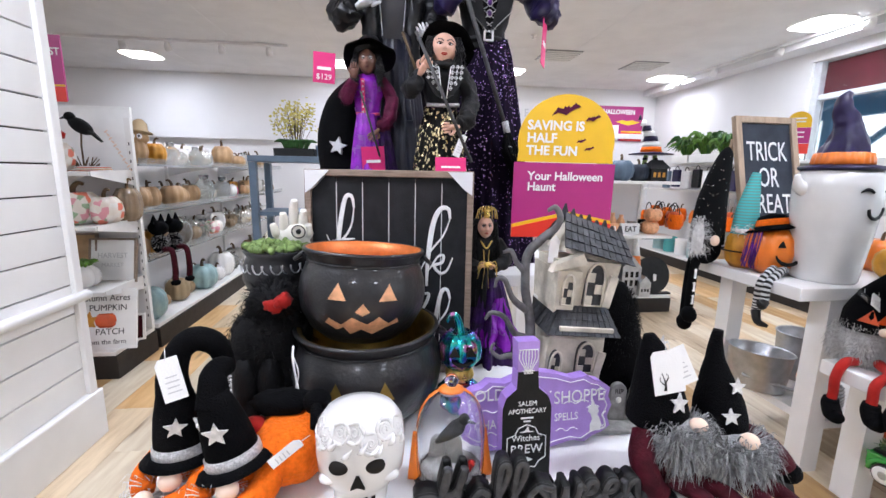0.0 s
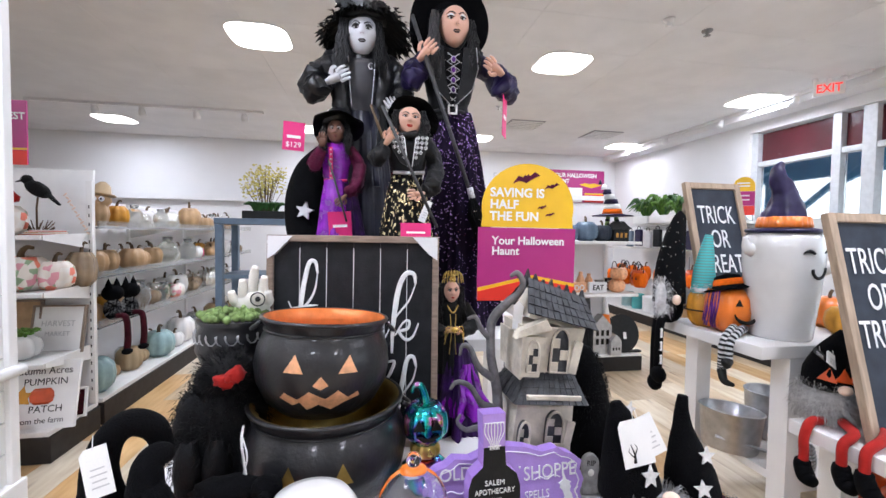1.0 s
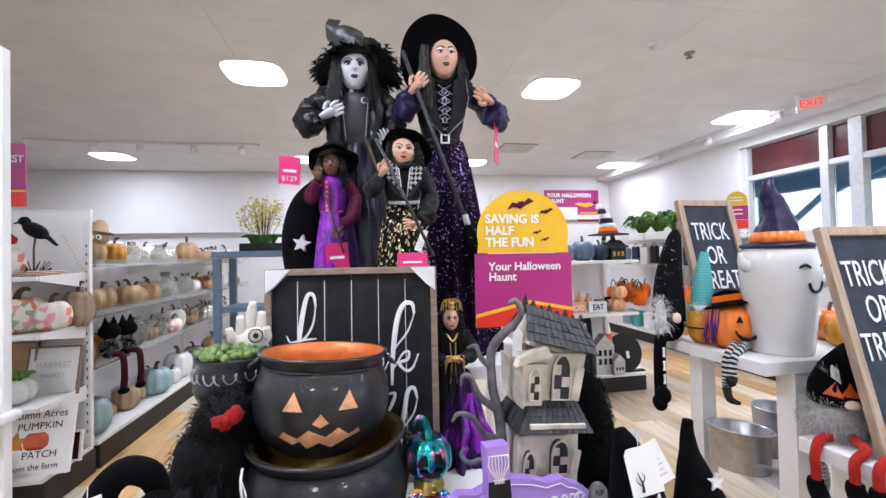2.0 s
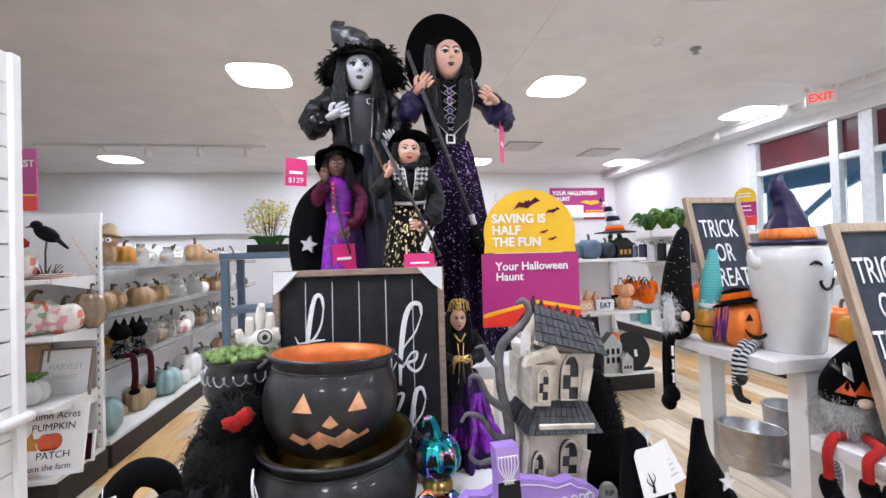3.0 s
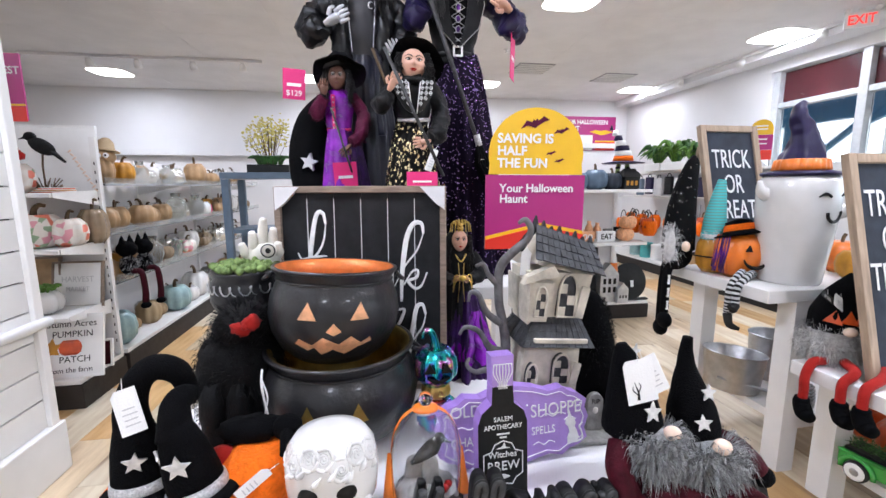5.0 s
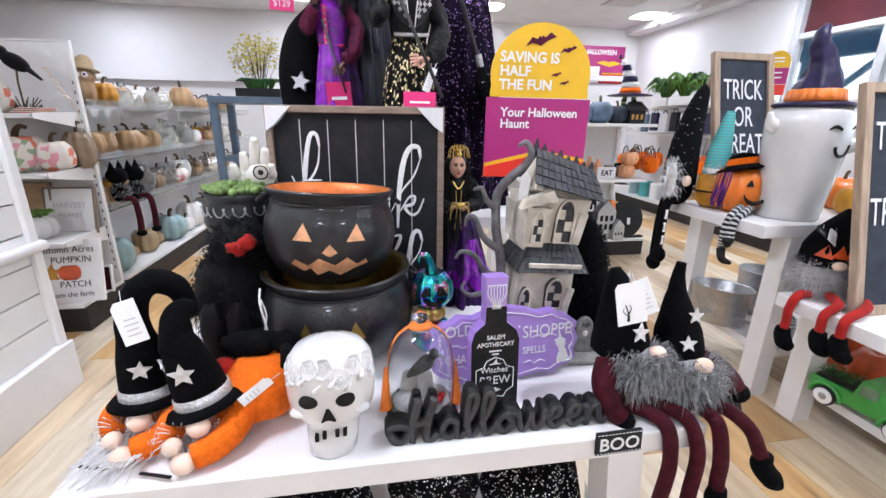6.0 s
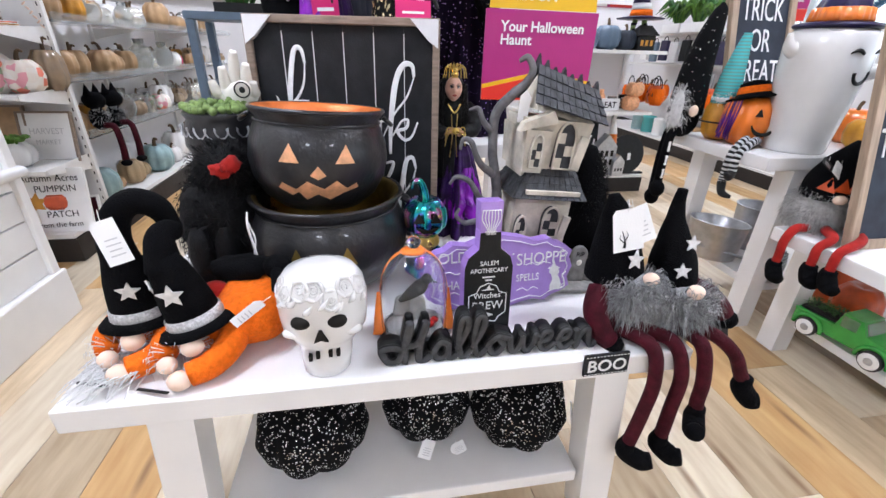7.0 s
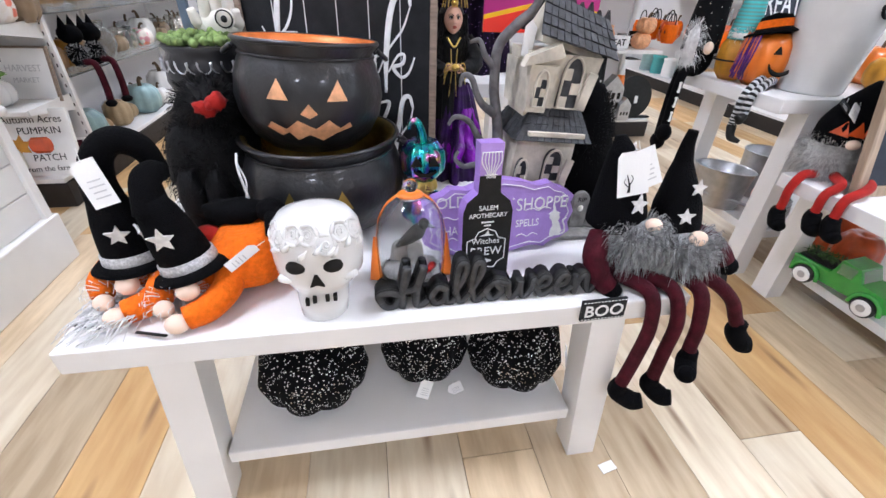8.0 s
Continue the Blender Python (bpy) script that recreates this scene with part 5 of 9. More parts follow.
gnome_left(Matrix.Translation((-0.285, 1.070, TZ)), (-3, -3, 0), [(0.015, 0.085, 0.022)], [(0.0, 0, 0.02), (0.012, 0.01, 0.065), (0.042, 0.02, 0.088), (0.078, 0.03, 0.070), (0.095, 0.035, 0.02)], "plush gnome in a tall bent black hat with a star")
gnome_left(Matrix.Translation((-0.162, 1.035, TZ)), (-3, -13, 8), [(-0.004, 0.095, 0.026), (-0.040, 0.115, 0.018)], [(-0.002, 0.01, 0.012), (-0.004, 0.02, 0.026), (0.002, 0.04, 0.034), (0.012, 0.06, 0.03)], "plush gnome with orange knit sleeves and a starry black hat")

# white yarn beard that spills over the table corner
k = Kit()
rng = random.Random(8)
for i in range(75):
    x, y = -0.31 + rng.uniform(-0.04, 0.06), 1.02 + rng.uniform(-0.05, 0.04)
    a = radians(rng.uniform(195, 262))
    ln = rng.uniform(0.05, 0.13)
    p0 = Vector((x, y, TZ + 0.012 + rng.uniform(0, 0.015)))
    p2 = p0 + Vector((math.cos(a) * ln, math.sin(a) * ln, -0.008))
    p2.z = max(p2.z, TZ + 0.003)
    p2.x, p2.y = max(p2.x, -0.395), max(p2.y, 0.915)
    p1 = (p0 + p2) / 2 + Vector((rng.uniform(-0.012, 0.012), rng.uniform(-0.012, 0.012), 0.012))
    k.tube(spline([p0, p1, p2], 3), [0.0017, 0.0015, 0.0008], FURW, seg=4)
k.out("yarn_beard", None, None, "loose white yarn beard spread on the table corner", "yarn")


def hang_tag(name, at, w, h, m=CARD, label="white paper price tag hanging by a thread", drawing=False):
    t = thing(name, at, label, "tag")
    card = Kit().plate([(-w / 2, 0), (w / 2, 0), (w / 2, h), (-w / 2 + 0.008, h), (-w / 2, h - 0.01)], 0.0015, m).out("card", t)
    Kit().tube([(0, -0.001, h * 0.94), (0.004, 0.003, h + 0.02)], 0.0008, CARD, seg=4).out("thread", t)
    if drawing:
        Kit().ink([(-0.012, 0.008), (-0.010, h * 0.25), (-0.016, h * 0.5)], [0.004, 0.002, 0.0008], BLACKW, -0.0008).ink([(-0.010, h * 0.25), (-0.002, h * 0.38), (-0.006, h * 0.48)], [0.0016, 0.0006], BLACKW, -0.0008).ink([(-0.011, h * 0.2), (-0.022, h * 0.33), (-0.020, h * 0.42)], [0.0014, 0.0006], BLACKW, -0.0008).out("drawing", card, label="bare black tree drawing")
    else:
        for i in range(4):
            Kit().box((0.002, -0.0006, h * (0.2 + 0.12 * i)), (w * (0.6 - 0.1 * (i % 2)), 0.001, h * 0.03), CARDG).out("small_print", card)
    return t


hang_tag("price_tag", Matrix.Translation((-0.258, 1.02, 0.855)) @ pose(0, 0, 0, -14, -14, 12), 0.042, 0.085)
hang_tag("price_tag", Matrix.Translation((-0.085, 1.00, 0.715)) @ pose(0, 0, 0, -20, 58, 0), 0.022, 0.07)
hang_tag("price_tag", Matrix.Translation((0.765, 1.00, 0.835)) @ pose(0, 0, 0, -12, -6, 4), 0.075, 0.095, drawing=True, label="white paper tag printed with a bare tree")
hang_tag("price_tag", Matrix.Translation((0.80, 1.005, 0.85)) @ pose(0, 0, 0, -14, -22, 0), 0.065, 0.085)


def plush_pumpkin_cat():
    s = thing("plush_pumpkin", (-0.068, 1.118, TZ), "orange knitted pumpkin cushion with a black cat lying on it", "plush pumpkin")
    Kit().lathe([(0.0, 0.004), (0.05, 0.006), (0.088, 0.035), (0.096, 0.075), (0.084, 0.115), (0.05, 0.138), (0.0, 0.132)], ORANGEK, seg=64, lobes=9, amp=0.05, sx=0.95, sy=1.1).out("pumpkin", s)
    k = Kit().ball((-0.03, 0.045, 0.15), (0.075, 0.045, 0.028), PLUSH, seg=20, lump=0.25).ball((0.05, 0.03, 0.155), (0.034, 0.032, 0.028), PLUSH, seg=14)
    k.tube(spline([(0.05, 0.02, 0.155), (0.058, -0.02, 0.150), (0.062, -0.045, 0.135)], 5), 0.014, PLUSH, seg=10)
    k.out("cat_cushion", s, label="black plush cat")
    Kit().ball((-0.085, 0.0, 0.118), (0.03, 0.03, 0.02), REDP, seg=12).out("collar", s, label="red cloth collar")


plush_pumpkin_cat()


def black_cat():
    s = thing("plush_cat", (-0.185, 1.385, TZ), "large shaggy black plush cat with a red bow", "plush cat")
    k = Kit().ball((0, 0, 0.16), (0.118, 0.09, 0.165), FURB, seg=24, lump=0.2)
    k.ball((0.02, -0.02, 0.335), (0.07, 0.065, 0.06), FURB, seg=20, lump=0.15)
    k.fur((0, 0, 0.16), (0.103, 0.088, 0.165), FURB, 2600, 0.05, 0.7, 0.0014, seed=5)
    k.fur((0.02, -0.02, 0.335), (0.068, 0.063, 0.058), FURB, 1100, 0.035, 0.5, 0.0012, seed=6)
    for x in (-0.045, 0.02):
        k.ball((x, -0.085, 0.10), (0.035, 0.04, 0.10), FURB, seg=14, lump=0.2)
    k.out("body", s)
    b = Kit().ball((0.062, -0.092, 0.358), (0.021, 0.018, 0.019), REDP, seg=20, lump=0.5).ball((0.038, -0.096, 0.345), (0.022, 0.017, 0.017), REDP, seg=20, lump=0.5, mat=pose(0, 0, 0, 0, 30, 0)).ball((0.050, -0.106, 0.352), (0.008, 0.008, 0.010), REDP, seg=12)
    b.out("bow", s, label="red velvet bow")


black_cat()


def black_tall():
    s = thing("plush_witch_hat", (0.845, 1.33, TZ), "tall shaggy black plush hat figure with silver stars", "plush hat")
    k = Kit().lathe([(0.085, 0.0), (0.09, 0.02), (0.078, 0.14), (0.062, 0.26), (0.048, 0.34), (0.03, 0.385), (0.0, 0.40)], PLUSH, seg=26, mat=pose(0, 0, 0, 0, -7, 0))
    k.fur((-0.026, 0.0, 0.19), (0.058, 0.062, 0.19), FURB, 4200, 0.020, 0.7, 0.0011, seed=9, high=0.9)
    k.out("body", s)
    for x, z, r in ((0.035, 0.24, 0.024), (0.03, 0.15, 0.022)):
        Kit().star(r, STARM, Matrix.Translation((x + 0.01, -0.105, z)) @ pose(0, 0, 0, 0, 15, 12), 0.003).out("star", s, label="silver cloth star")


black_tall()


def gnome_right(at, R, hat_pts, hat_rad, stars, legs, arms, beard, nose, label, seed):
    g = thing("plush_gnome", at, label, "plush gnome", "plush gnomes on the table")
    Kit().ball((0, 0, 0.06), (R, R * 0.85, 0.075), MAROON, seg=22, lump=0.12).out("body", g, label="maroon velvet body")
    hat = Kit().tube(spline(hat_pts, 7), hat_rad, PLUSH, seg=20).out("hat", g, label="tall black plush hat")
    for p, r, rz, ry in stars:
        Kit().star(r, STARM, Matrix.Translation(p) @ pose(0, 0, 0, -12, ry, rz), 0.004).out("star", hat, label="silver cloth star")
    Kit().ball(nose, (0.020, 0.018, 0.017), SKIN, seg=16).out("nose", g, label="round cream felt nose")
    k = Kit().fur(beard[0], beard[1], FURG, 3000, 0.055, 0.75, 0.0012, seed=seed, high=0.75)
    k.ball(beard[0], [b * 0.96 for b in beard[1]], FURG, seg=18)
    tagged(k.out("beard", g, label="shaggy grey beard"), kind="stuff")
    for a in arms:
        arm = Kit().tube(spline(a, 6), [0.026, 0.028, 0.027, 0.024], MAROON, seg=14).out("arm", g)
        d = (Vector(a[-1]) - Vector(a[-2])).normalized()
        Kit().ball(Vector(a[-1]) + d * 0.012, (0.027, 0.025, 0.024), PLUSH, seg=14).out("mitten", arm)
    for l, foot in legs:
        leg = Kit().tube(spline(l, 7), [0.018, 0.0165, 0.016, 0.0165], MAROON, seg=12).out("leg", g)
        e = Vector(l[-1])
        Kit().tube(spline([e + Vector((0, 0, 0.02)), e + Vector((0, 0, -0.012)), e + Vector(foot) * 0.6 + Vector((0, 0, -0.018)), e + Vector(foot)], 6), [0.018, 0.024, 0.025, 0.019], PLUSH, seg=14).out("boot", leg, label="black plush boot")
    return g


gnome_right((0.772, 1.03, TZ), 0.062,
            [(0.0, 0.02, 0.13), (0.0, 0.02, 0.17), (-0.005, 0.03, 0.23), (-0.012, 0.04, 0.29), (-0.02, 0.05, 0.33)], [0.066, 0.066, 0.056, 0.042, 0.028, 0.012],
            [((0.008, -0.043, 0.205), 0.024, 8, 8)],
            [([(-0.005, -0.05, 0.03), (0.045, -0.118, 0.02), (0.058, -0.140, -0.06), (0.048, -0.145, -0.16), (0.028, -0.15, -0.265)], (0.055, -0.03, -0.022)), ([(0.03, -0.05, 0.03), (0.10, -0.11, 0.025), (0.125, -0.14, -0.05), (0.122, -0.145, -0.16), (0.116, -0.15, -0.255)], (0.045, -0.035, -0.028))],
            [[(-0.045, -0.01, 0.12), (-0.065, -0.04, 0.08), (-0.055, -0.065, 0.035), (-0.035, -0.075, 0.012)]],
            ((0.03, -0.03, 0.115), (0.055, 0.04, 0.05)), (0.052, -0.05, 0.155), "plush gnome in maroon velvet with long legs hanging down", 11)
gnome_right((0.915, 1.02, TZ), 0.062,
            [(0.0, 0.01, 0.115), (0.0, 0.01, 0.145), (-0.004, 0.02, 0.20), (-0.010, 0.03, 0.26), (-0.012, 0.035, 0.31), (-0.01, 0.035, 0.345)], [0.058, 0.058, 0.052, 0.036, 0.020, 0.014, 0.011],
            [((0.004, -0.026, 0.235), 0.020, 0, 5), ((-0.02, -0.046, 0.175), 0.020, -14, -5)],
            [([(0.0, -0.05, 0.03), (0.025, -0.115, 0.018), (0.035, -0.14, -0.06), (0.036, -0.145, -0.13), (0.038, -0.15, -0.16)], (-0.03, -0.045, -0.012)), ([(0.03, -0.04, 0.03), (0.08, -0.09, 0.02), (0.125, -0.115, -0.02), (0.15, -0.125, -0.07), (0.165, -0.13, -0.10)], (0.04, -0.02, -0.045))],
            [[(0.045, 0.0, 0.11), (0.075, -0.03, 0.10), (0.10, -0.05, 0.075), (0.115, -0.06, 0.055)]],
            ((0.005, -0.04, 0.085), (0.065, 0.042, 0.055)), (0.005, -0.073, 0.135), "plush gnome with a grey beard and a starry black hat", 12)

# black bat cut-out beside the gnome
Kit().plate([(-0.06, 0.0), (-0.03, 0.028), (0, 0.016), (0.01, 0.03), (0.016, 0.014), (0.055, 0.012), (0.07, -0.02), (0.048, -0.012), (0.035, -0.03), (0.018, -0.016), (0.0, -0.034), (-0.015, -0.014), (-0.035, -0.024), (-0.04, -0.006)], 0.006, BLACKW, Matrix.Translation((1.005, 0.955, TZ + 0.036)) @ pose(0, 0, 0, -20, 25, 5)).out("bat_cutout", None, None, "small black felt bat hanging off the table edge", "bat")

boo = thing("boo_tag", Matrix.Translation((0.705, 0.897, 0.578)) @ pose(0, 0, 0, -3, -1.5, 0) @ Matrix.Diagonal((0.9, 1, 0.9, 1)), "small charcoal wooden tag that reads BOO on the table edge", "tag")
Kit().box((0, 0.004, 0.030), (0.118, 0.008, 0.060), CHAR, bev=0.001).out("board", boo)
Kit().text("BOO", 0.048, CHALK, Matrix.Translation((0, -0.001, 0.013)), 0.001, "CENTER", 1.0, 0.0006).out("lettering", boo)
for i in range(13):
    for z in (0.004, 0.056):
        Kit().box((-0.054 + i * 0.009, -0.0004, z), (0.005, 0.001, 0.002), CHALK).out("dash", boo)

# thin string that hangs from the large cauldron
k = Kit()
k.tube(spline([(-0.085, 1.222, TZ + 0.262), (-0.078, 1.185, TZ + 0.24), (-0.068, 1.18, TZ + 0.17), (-0.06, 1.18, TZ + 0.10)], 6), 0.0028, FURW, seg=6)
k.tube(spline([(-0.082, 1.20, TZ + 0.25), (-0.066, 1.182, TZ + 0.21), (-0.074, 1.18, TZ + 0.16), (-0.055, 1.18, TZ + 0.105)], 6), 0.0022, FURW, seg=6)
k.out("string", None, None, "looped white price-tag string on the cauldron rim", "string")


def sequin_pumpkin(at, R, H, rz, label):
    s = thing("sequin_pumpkin", Matrix.Translation(at) @ pose(0, 0, 0, 0, 0, rz), label, "plush pumpkin", "sequin pumpkins")
    Kit().lathe([(0.0, 0.004), (R * 0.55, 0.0), (R * 0.9, H * 0.2), (R, H * 0.5), (R * 0.9, H * 0.8), (R * 0.6, H), (R * 0.2, H * 0.95), (0, H * 0.9)], SEQB, seg=80, lobes=8, amp=0.10).out("cushion", s)
    prof = [(R * 0.55, 0.0), (R * 0.9, H * 0.2), (R, H * 0.5), (R * 0.9, H * 0.8), (R * 0.6, H)]
    base = Kit().lathe(prof, SEQB, seg=80, lobes=8, amp=0.10, caps=False)
    k = Kit()
    flecks(k, FLECKW, base.v, base.f, 650, 0.0012, int(rz), None, 1.5)
    tagged(k.out("foil_print", s, label="silver-white foil flecks"), kind="stuff")
    Kit().tube(spline([(0, 0, H * 0.9), (0.005, 0, H + 0.02), (0.015, 0, H + 0.04)], 4), [0.016, 0.012, 0.01], SEQB, seg=10).out("stem", s)
    return s


sequin_pumpkin((0.015, 1.125, 0.20), 0.155, 0.20, 10, "black velvet pumpkin with silver flecks on the lower shelf")
sequin_pumpkin((0.335, 1.17, 0.20), 0.135, 0.20, 40, "black flecked velvet pumpkin with white tags, lower shelf")
sequin_pumpkin((0.60, 1.11, 0.20), 0.145, 0.20, 70, "black flecked velvet pumpkin beside the table leg")
hang_tag("price_tag", Matrix.Translation((0.31, 1.02, 0.215)) @ pose(0, 0, 0, -35, 30, 0), 0.04, 0.05)
hang_tag("price_tag", Matrix.Translation((0.415, 1.03, 0.205)) @ pose(0, 0, 0, -50, -30, 0), 0.045, 0.03)
hang_tag("price_tag", Matrix.Translation((0.745, 1.04, 0.27)) @ pose(0, 0, 0, -10, -12, 60), 0.03, 0.07)
Kit().box((0.85, 0.86, 0.003), (0.05, 0.028, 0.002), CARD, mat=pose(0, 0, 0, 0, 0, 12)).out("paper_scrap", None, None, "small scrap of white paper on the floor", "paper")


def planter():
    s = thing("cauldron_planter", (-0.205, 1.56, 0.90), "black cauldron planter with silver scrolls and green moss", "planter")
    R = 0.105
    Kit().lathe([(0.05, 0), (0.085, 0.02), (R, 0.07), (R * 0.96, 0.115), (R * 0.86, 0.14), (R * 0.95, 0.155), (R * 0.9, 0.16), (R * 0.8, 0.14), (0, 0.13)], IRON, seg=40).out("pot", s)
    for i in range(6):
        a = radians(-165 + i * 30)
        k = Kit()
        pts = []
        for j in range(14):
            q = j / 13
            b = a + (q - 0.5) * 0.50 + 0.07 * math.cos(q * 11)
            z = 0.112 + 0.014 * math.sin(q * 11)
            rr = R * 1.015
            pts.append((rr * math.cos(b), rr * math.sin(b), z))
        k.tube(pts, [0.0012, 0.0026, 0.0018, 0.0030, 0.0012], STEEL, seg=6)
        k.out("scroll", s, label="silver scroll trim")
    k = Kit()
    rng = random.Random(2)
    for i in range(150):
        a, r = rng.uniform(0, 6.28), 0.095 * math.sqrt(rng.random())
        k.ball((r * math.cos(a), r * math.sin(a), 0.165 + rng.uniform(0, 0.022) * (1.2 - r / 0.1)), rng.uniform(0.007, 0.012), MOSS, seg=7)
    tagged(k.out("moss", s, label="bright green moss balls"), kind="stuff")
    Kit().lathe([(0.06, -0.29), (0.065, -0.285), (0.06, -0.002), (0.055, 0.0)], BLACKW, seg=24).out("stand", s)
    k = Kit()
    for x, z1, lean in ((0.045, 0.31, 0.012), (0.072, 0.28, 0.012), (0.020, 0.27, 0.0), (0.0, 0.235, -0.012), (0.088, 0.235, 0.008)):
        k.tube(spline([(0.05, 0.03, 0.15), (x, 0.03, 0.20), (x + lean * 0.5, 0.02, z1 - 0.03), (x + lean, 0.01, z1)], 5), [0.02, 0.017, 0.015, 0.010], BONE, seg=10)
    k.ball((0.045, 0.035, 0.19), (0.05, 0.03, 0.05), BONE, seg=16, lump=0.3)
    k.out("skeleton_claw", s, label="bone-white resin claw")
    e = Kit().ball((0.072, -0.012, 0.215), (0.024, 0.01, 0.024), BONE, seg=14).ball((0.072, -0.02, 0.215), (0.009, 0.005, 0.009), BLACKW, seg=10)
    e.tube([(0.072 + 0.02 * math.cos(a), -0.022, 0.215 + 0.02 * math.sin(a)) for a in np.linspace(0, 6.28, 16, endpoint=False)], 0.002, BLACKW, seg=5, loop=True)
    e.out("eye_motif", s)


planter()


# ---- witches and dolls: one mesh each ----
def skirt(k, m, c, z0, z1, r0, r1, folds, seed, amp=0.12):
    rng = random.Random(seed)
    n, seg = 14, 120
    vs, fs = [], []
    ph = rng.uniform(0, 6)
    for j in range(n + 1):
        q = j / n
        z = z1 + (z0 - z1) * q
        r = r1 + (r0 - r1) * (q ** 0.75)
        for i in range(seg):
            a = 2 * math.pi * i / seg
            fold = math.sin(folds * a + ph + 0.6 * q) + 0.5 * math.sin(folds * 1.7 * a + 2 * ph) + 0.35 * math.sin(folds * 3.0 * a - ph)
            rr = r * (1 + amp * (0.25 + 0.75 * q) * fold)
            vs.append((c[0] + rr * math.cos(a), c[1] + rr * 0.8 * math.sin(a), z))
    for j in range(n):
        for i in range(seg):
            b = (i + 1) % seg
            fs.append((j * seg + i, (j + 1) * seg + i, (j + 1) * seg + b, j * seg + b))
    k.add(vs, fs, m)
    return vs, fs


def face(k, c, w, h, skin, lips=LIPS, brow=HAIRB, tilt=0.0, shade=None, jaw=0.30, seg=44):
    """A modelled doll head: brow, sockets, nose, cheeks, lips and chin pushed out of an egg."""
    T = Matrix.Translation(c) @ pose(0, 0, 0, 0, tilt, 0)

    def push(x, z):
        ax = abs(x)
        ramp = max(0.0, min(1.0, (0.28 - z) / 0.40)) * max(0.0, min(1.0, (z + 0.26) / 0.10))
        d = 0.30 * math.exp(-(x / 0.15) ** 2) * ramp
        d += 0.05 * math.exp(-((z - 0.36) / 0.12) ** 2 - (x / 0.6) ** 2)
        d -= 0.13 * math.exp(-((ax - 0.38) / 0.20) ** 2 - ((z - 0.15) / 0.13) ** 2)
        d += 0.07 * math.exp(-((ax - 0.52) / 0.22) ** 2 - ((z + 0.15) / 0.2) ** 2)
        d += 0.07 * math.exp(-(x / 0.26) ** 2 - ((z + 0.47) / 0.10) ** 2)
        d += 0.12 * math.exp(-(x / 0.30) ** 2 - ((z + 0.85) / 0.18) ** 2)
        return d

    def width(z):
        return 1 - jaw * max(0.0, -z) ** 1.6

    def at(x, z, off=0.0):
        q = max(0.02, 1 - (x / width(z)) ** 2 - min(0.97, z * z))
        return T @ Vector((x * w, -(0.95 * math.sqrt(q) + push(x, z) + off) * w, z * h))
    n = 44
    vs, fs = [], []
    for j in range(n + 1):
        b = math.pi * j / n
        z = -math.cos(b)
        for i in range(seg):
            a = 2 * math.pi * i / seg
            x, y = math.sin(b) * math.sin(a) * width(z), -math.sin(b) * math.cos(a) * 0.95
            if y < 0:
                y -= push(x, z) * min(1.0, -y * 2.5)
            vs.append(T @ Vector((x * w, y * w, z * h)))
    for j in range(n):
        for i in range(seg):
            q = (i + 1) % seg
            fs.append((j * seg + i, j * seg + q, (j + 1) * seg + q, (j + 1) * seg + i))
    k.add(vs, fs, skin)
    for s in (-1, 1):
        if shade:
            k.tube([at(s * x, z, 0.01) for x, z in ((0.20, 0.24), (0.38, 0.30), (0.60, 0.27))], [w * 0.03, w * 0.09, w * 0.04], shade, seg=8)
        k.ball(at(s * 0.38, 0.15, -0.02), (w * 0.17, w * 0.09, h * 0.075), EYEW, seg=14)
        k.ball(at(s * 0.37, 0.15, 0.045), (w * 0.085, w * 0.04, h * 0.068), IRIS, seg=12)
        k.ball(at(s * 0.37, 0.15, 0.075), (w * 0.04, w * 0.02, h * 0.035), HAIRB, seg=8)
        k.tube([at(s * x, z, 0.07) for x, z in ((0.19, 0.13), (0.28, 0.21), (0.40, 0.235), (0.52, 0.21), (0.64, 0.17))], [w * 0.02, w * 0.04, w * 0.03], HAIRB, seg=6)
        k.tube([at(s * x, z, 0.05) for x, z in ((0.22, 0.11), (0.38, 0.07), (0.54, 0.12))], w * 0.015, HAIRB, seg=5)
        k.tube([at(s * x, z, 0.02) for x, z in ((0.13, 0.30), (0.28, 0.40), (0.46, 0.45), (0.70, 0.34))], [w * 0.045, w * 0.04, w * 0.015], brow, seg=6)
        k.ball(at(s * 0.08, -0.20, 0.02), (w * 0.03, w * 0.02, h * 0.02), LIPS, seg=6)
    k.tube([at(x, z, 0.0) for x, z in ((-0.24, -0.46), (-0.12, -0.425), (0.0, -0.44), (0.12, -0.425), (0.24, -0.46))], [w * 0.015, w * 0.055, w * 0.045, w * 0.055, w * 0.015], lips, seg=8)
    k.tube([at(x, z, 0.0) for x, z in ((-0.22, -0.47), (-0.1, -0.52), (0.1, -0.52), (0.22, -0.47))], [w * 0.015, w * 0.06, w * 0.06, w * 0.015], lips, seg=8)


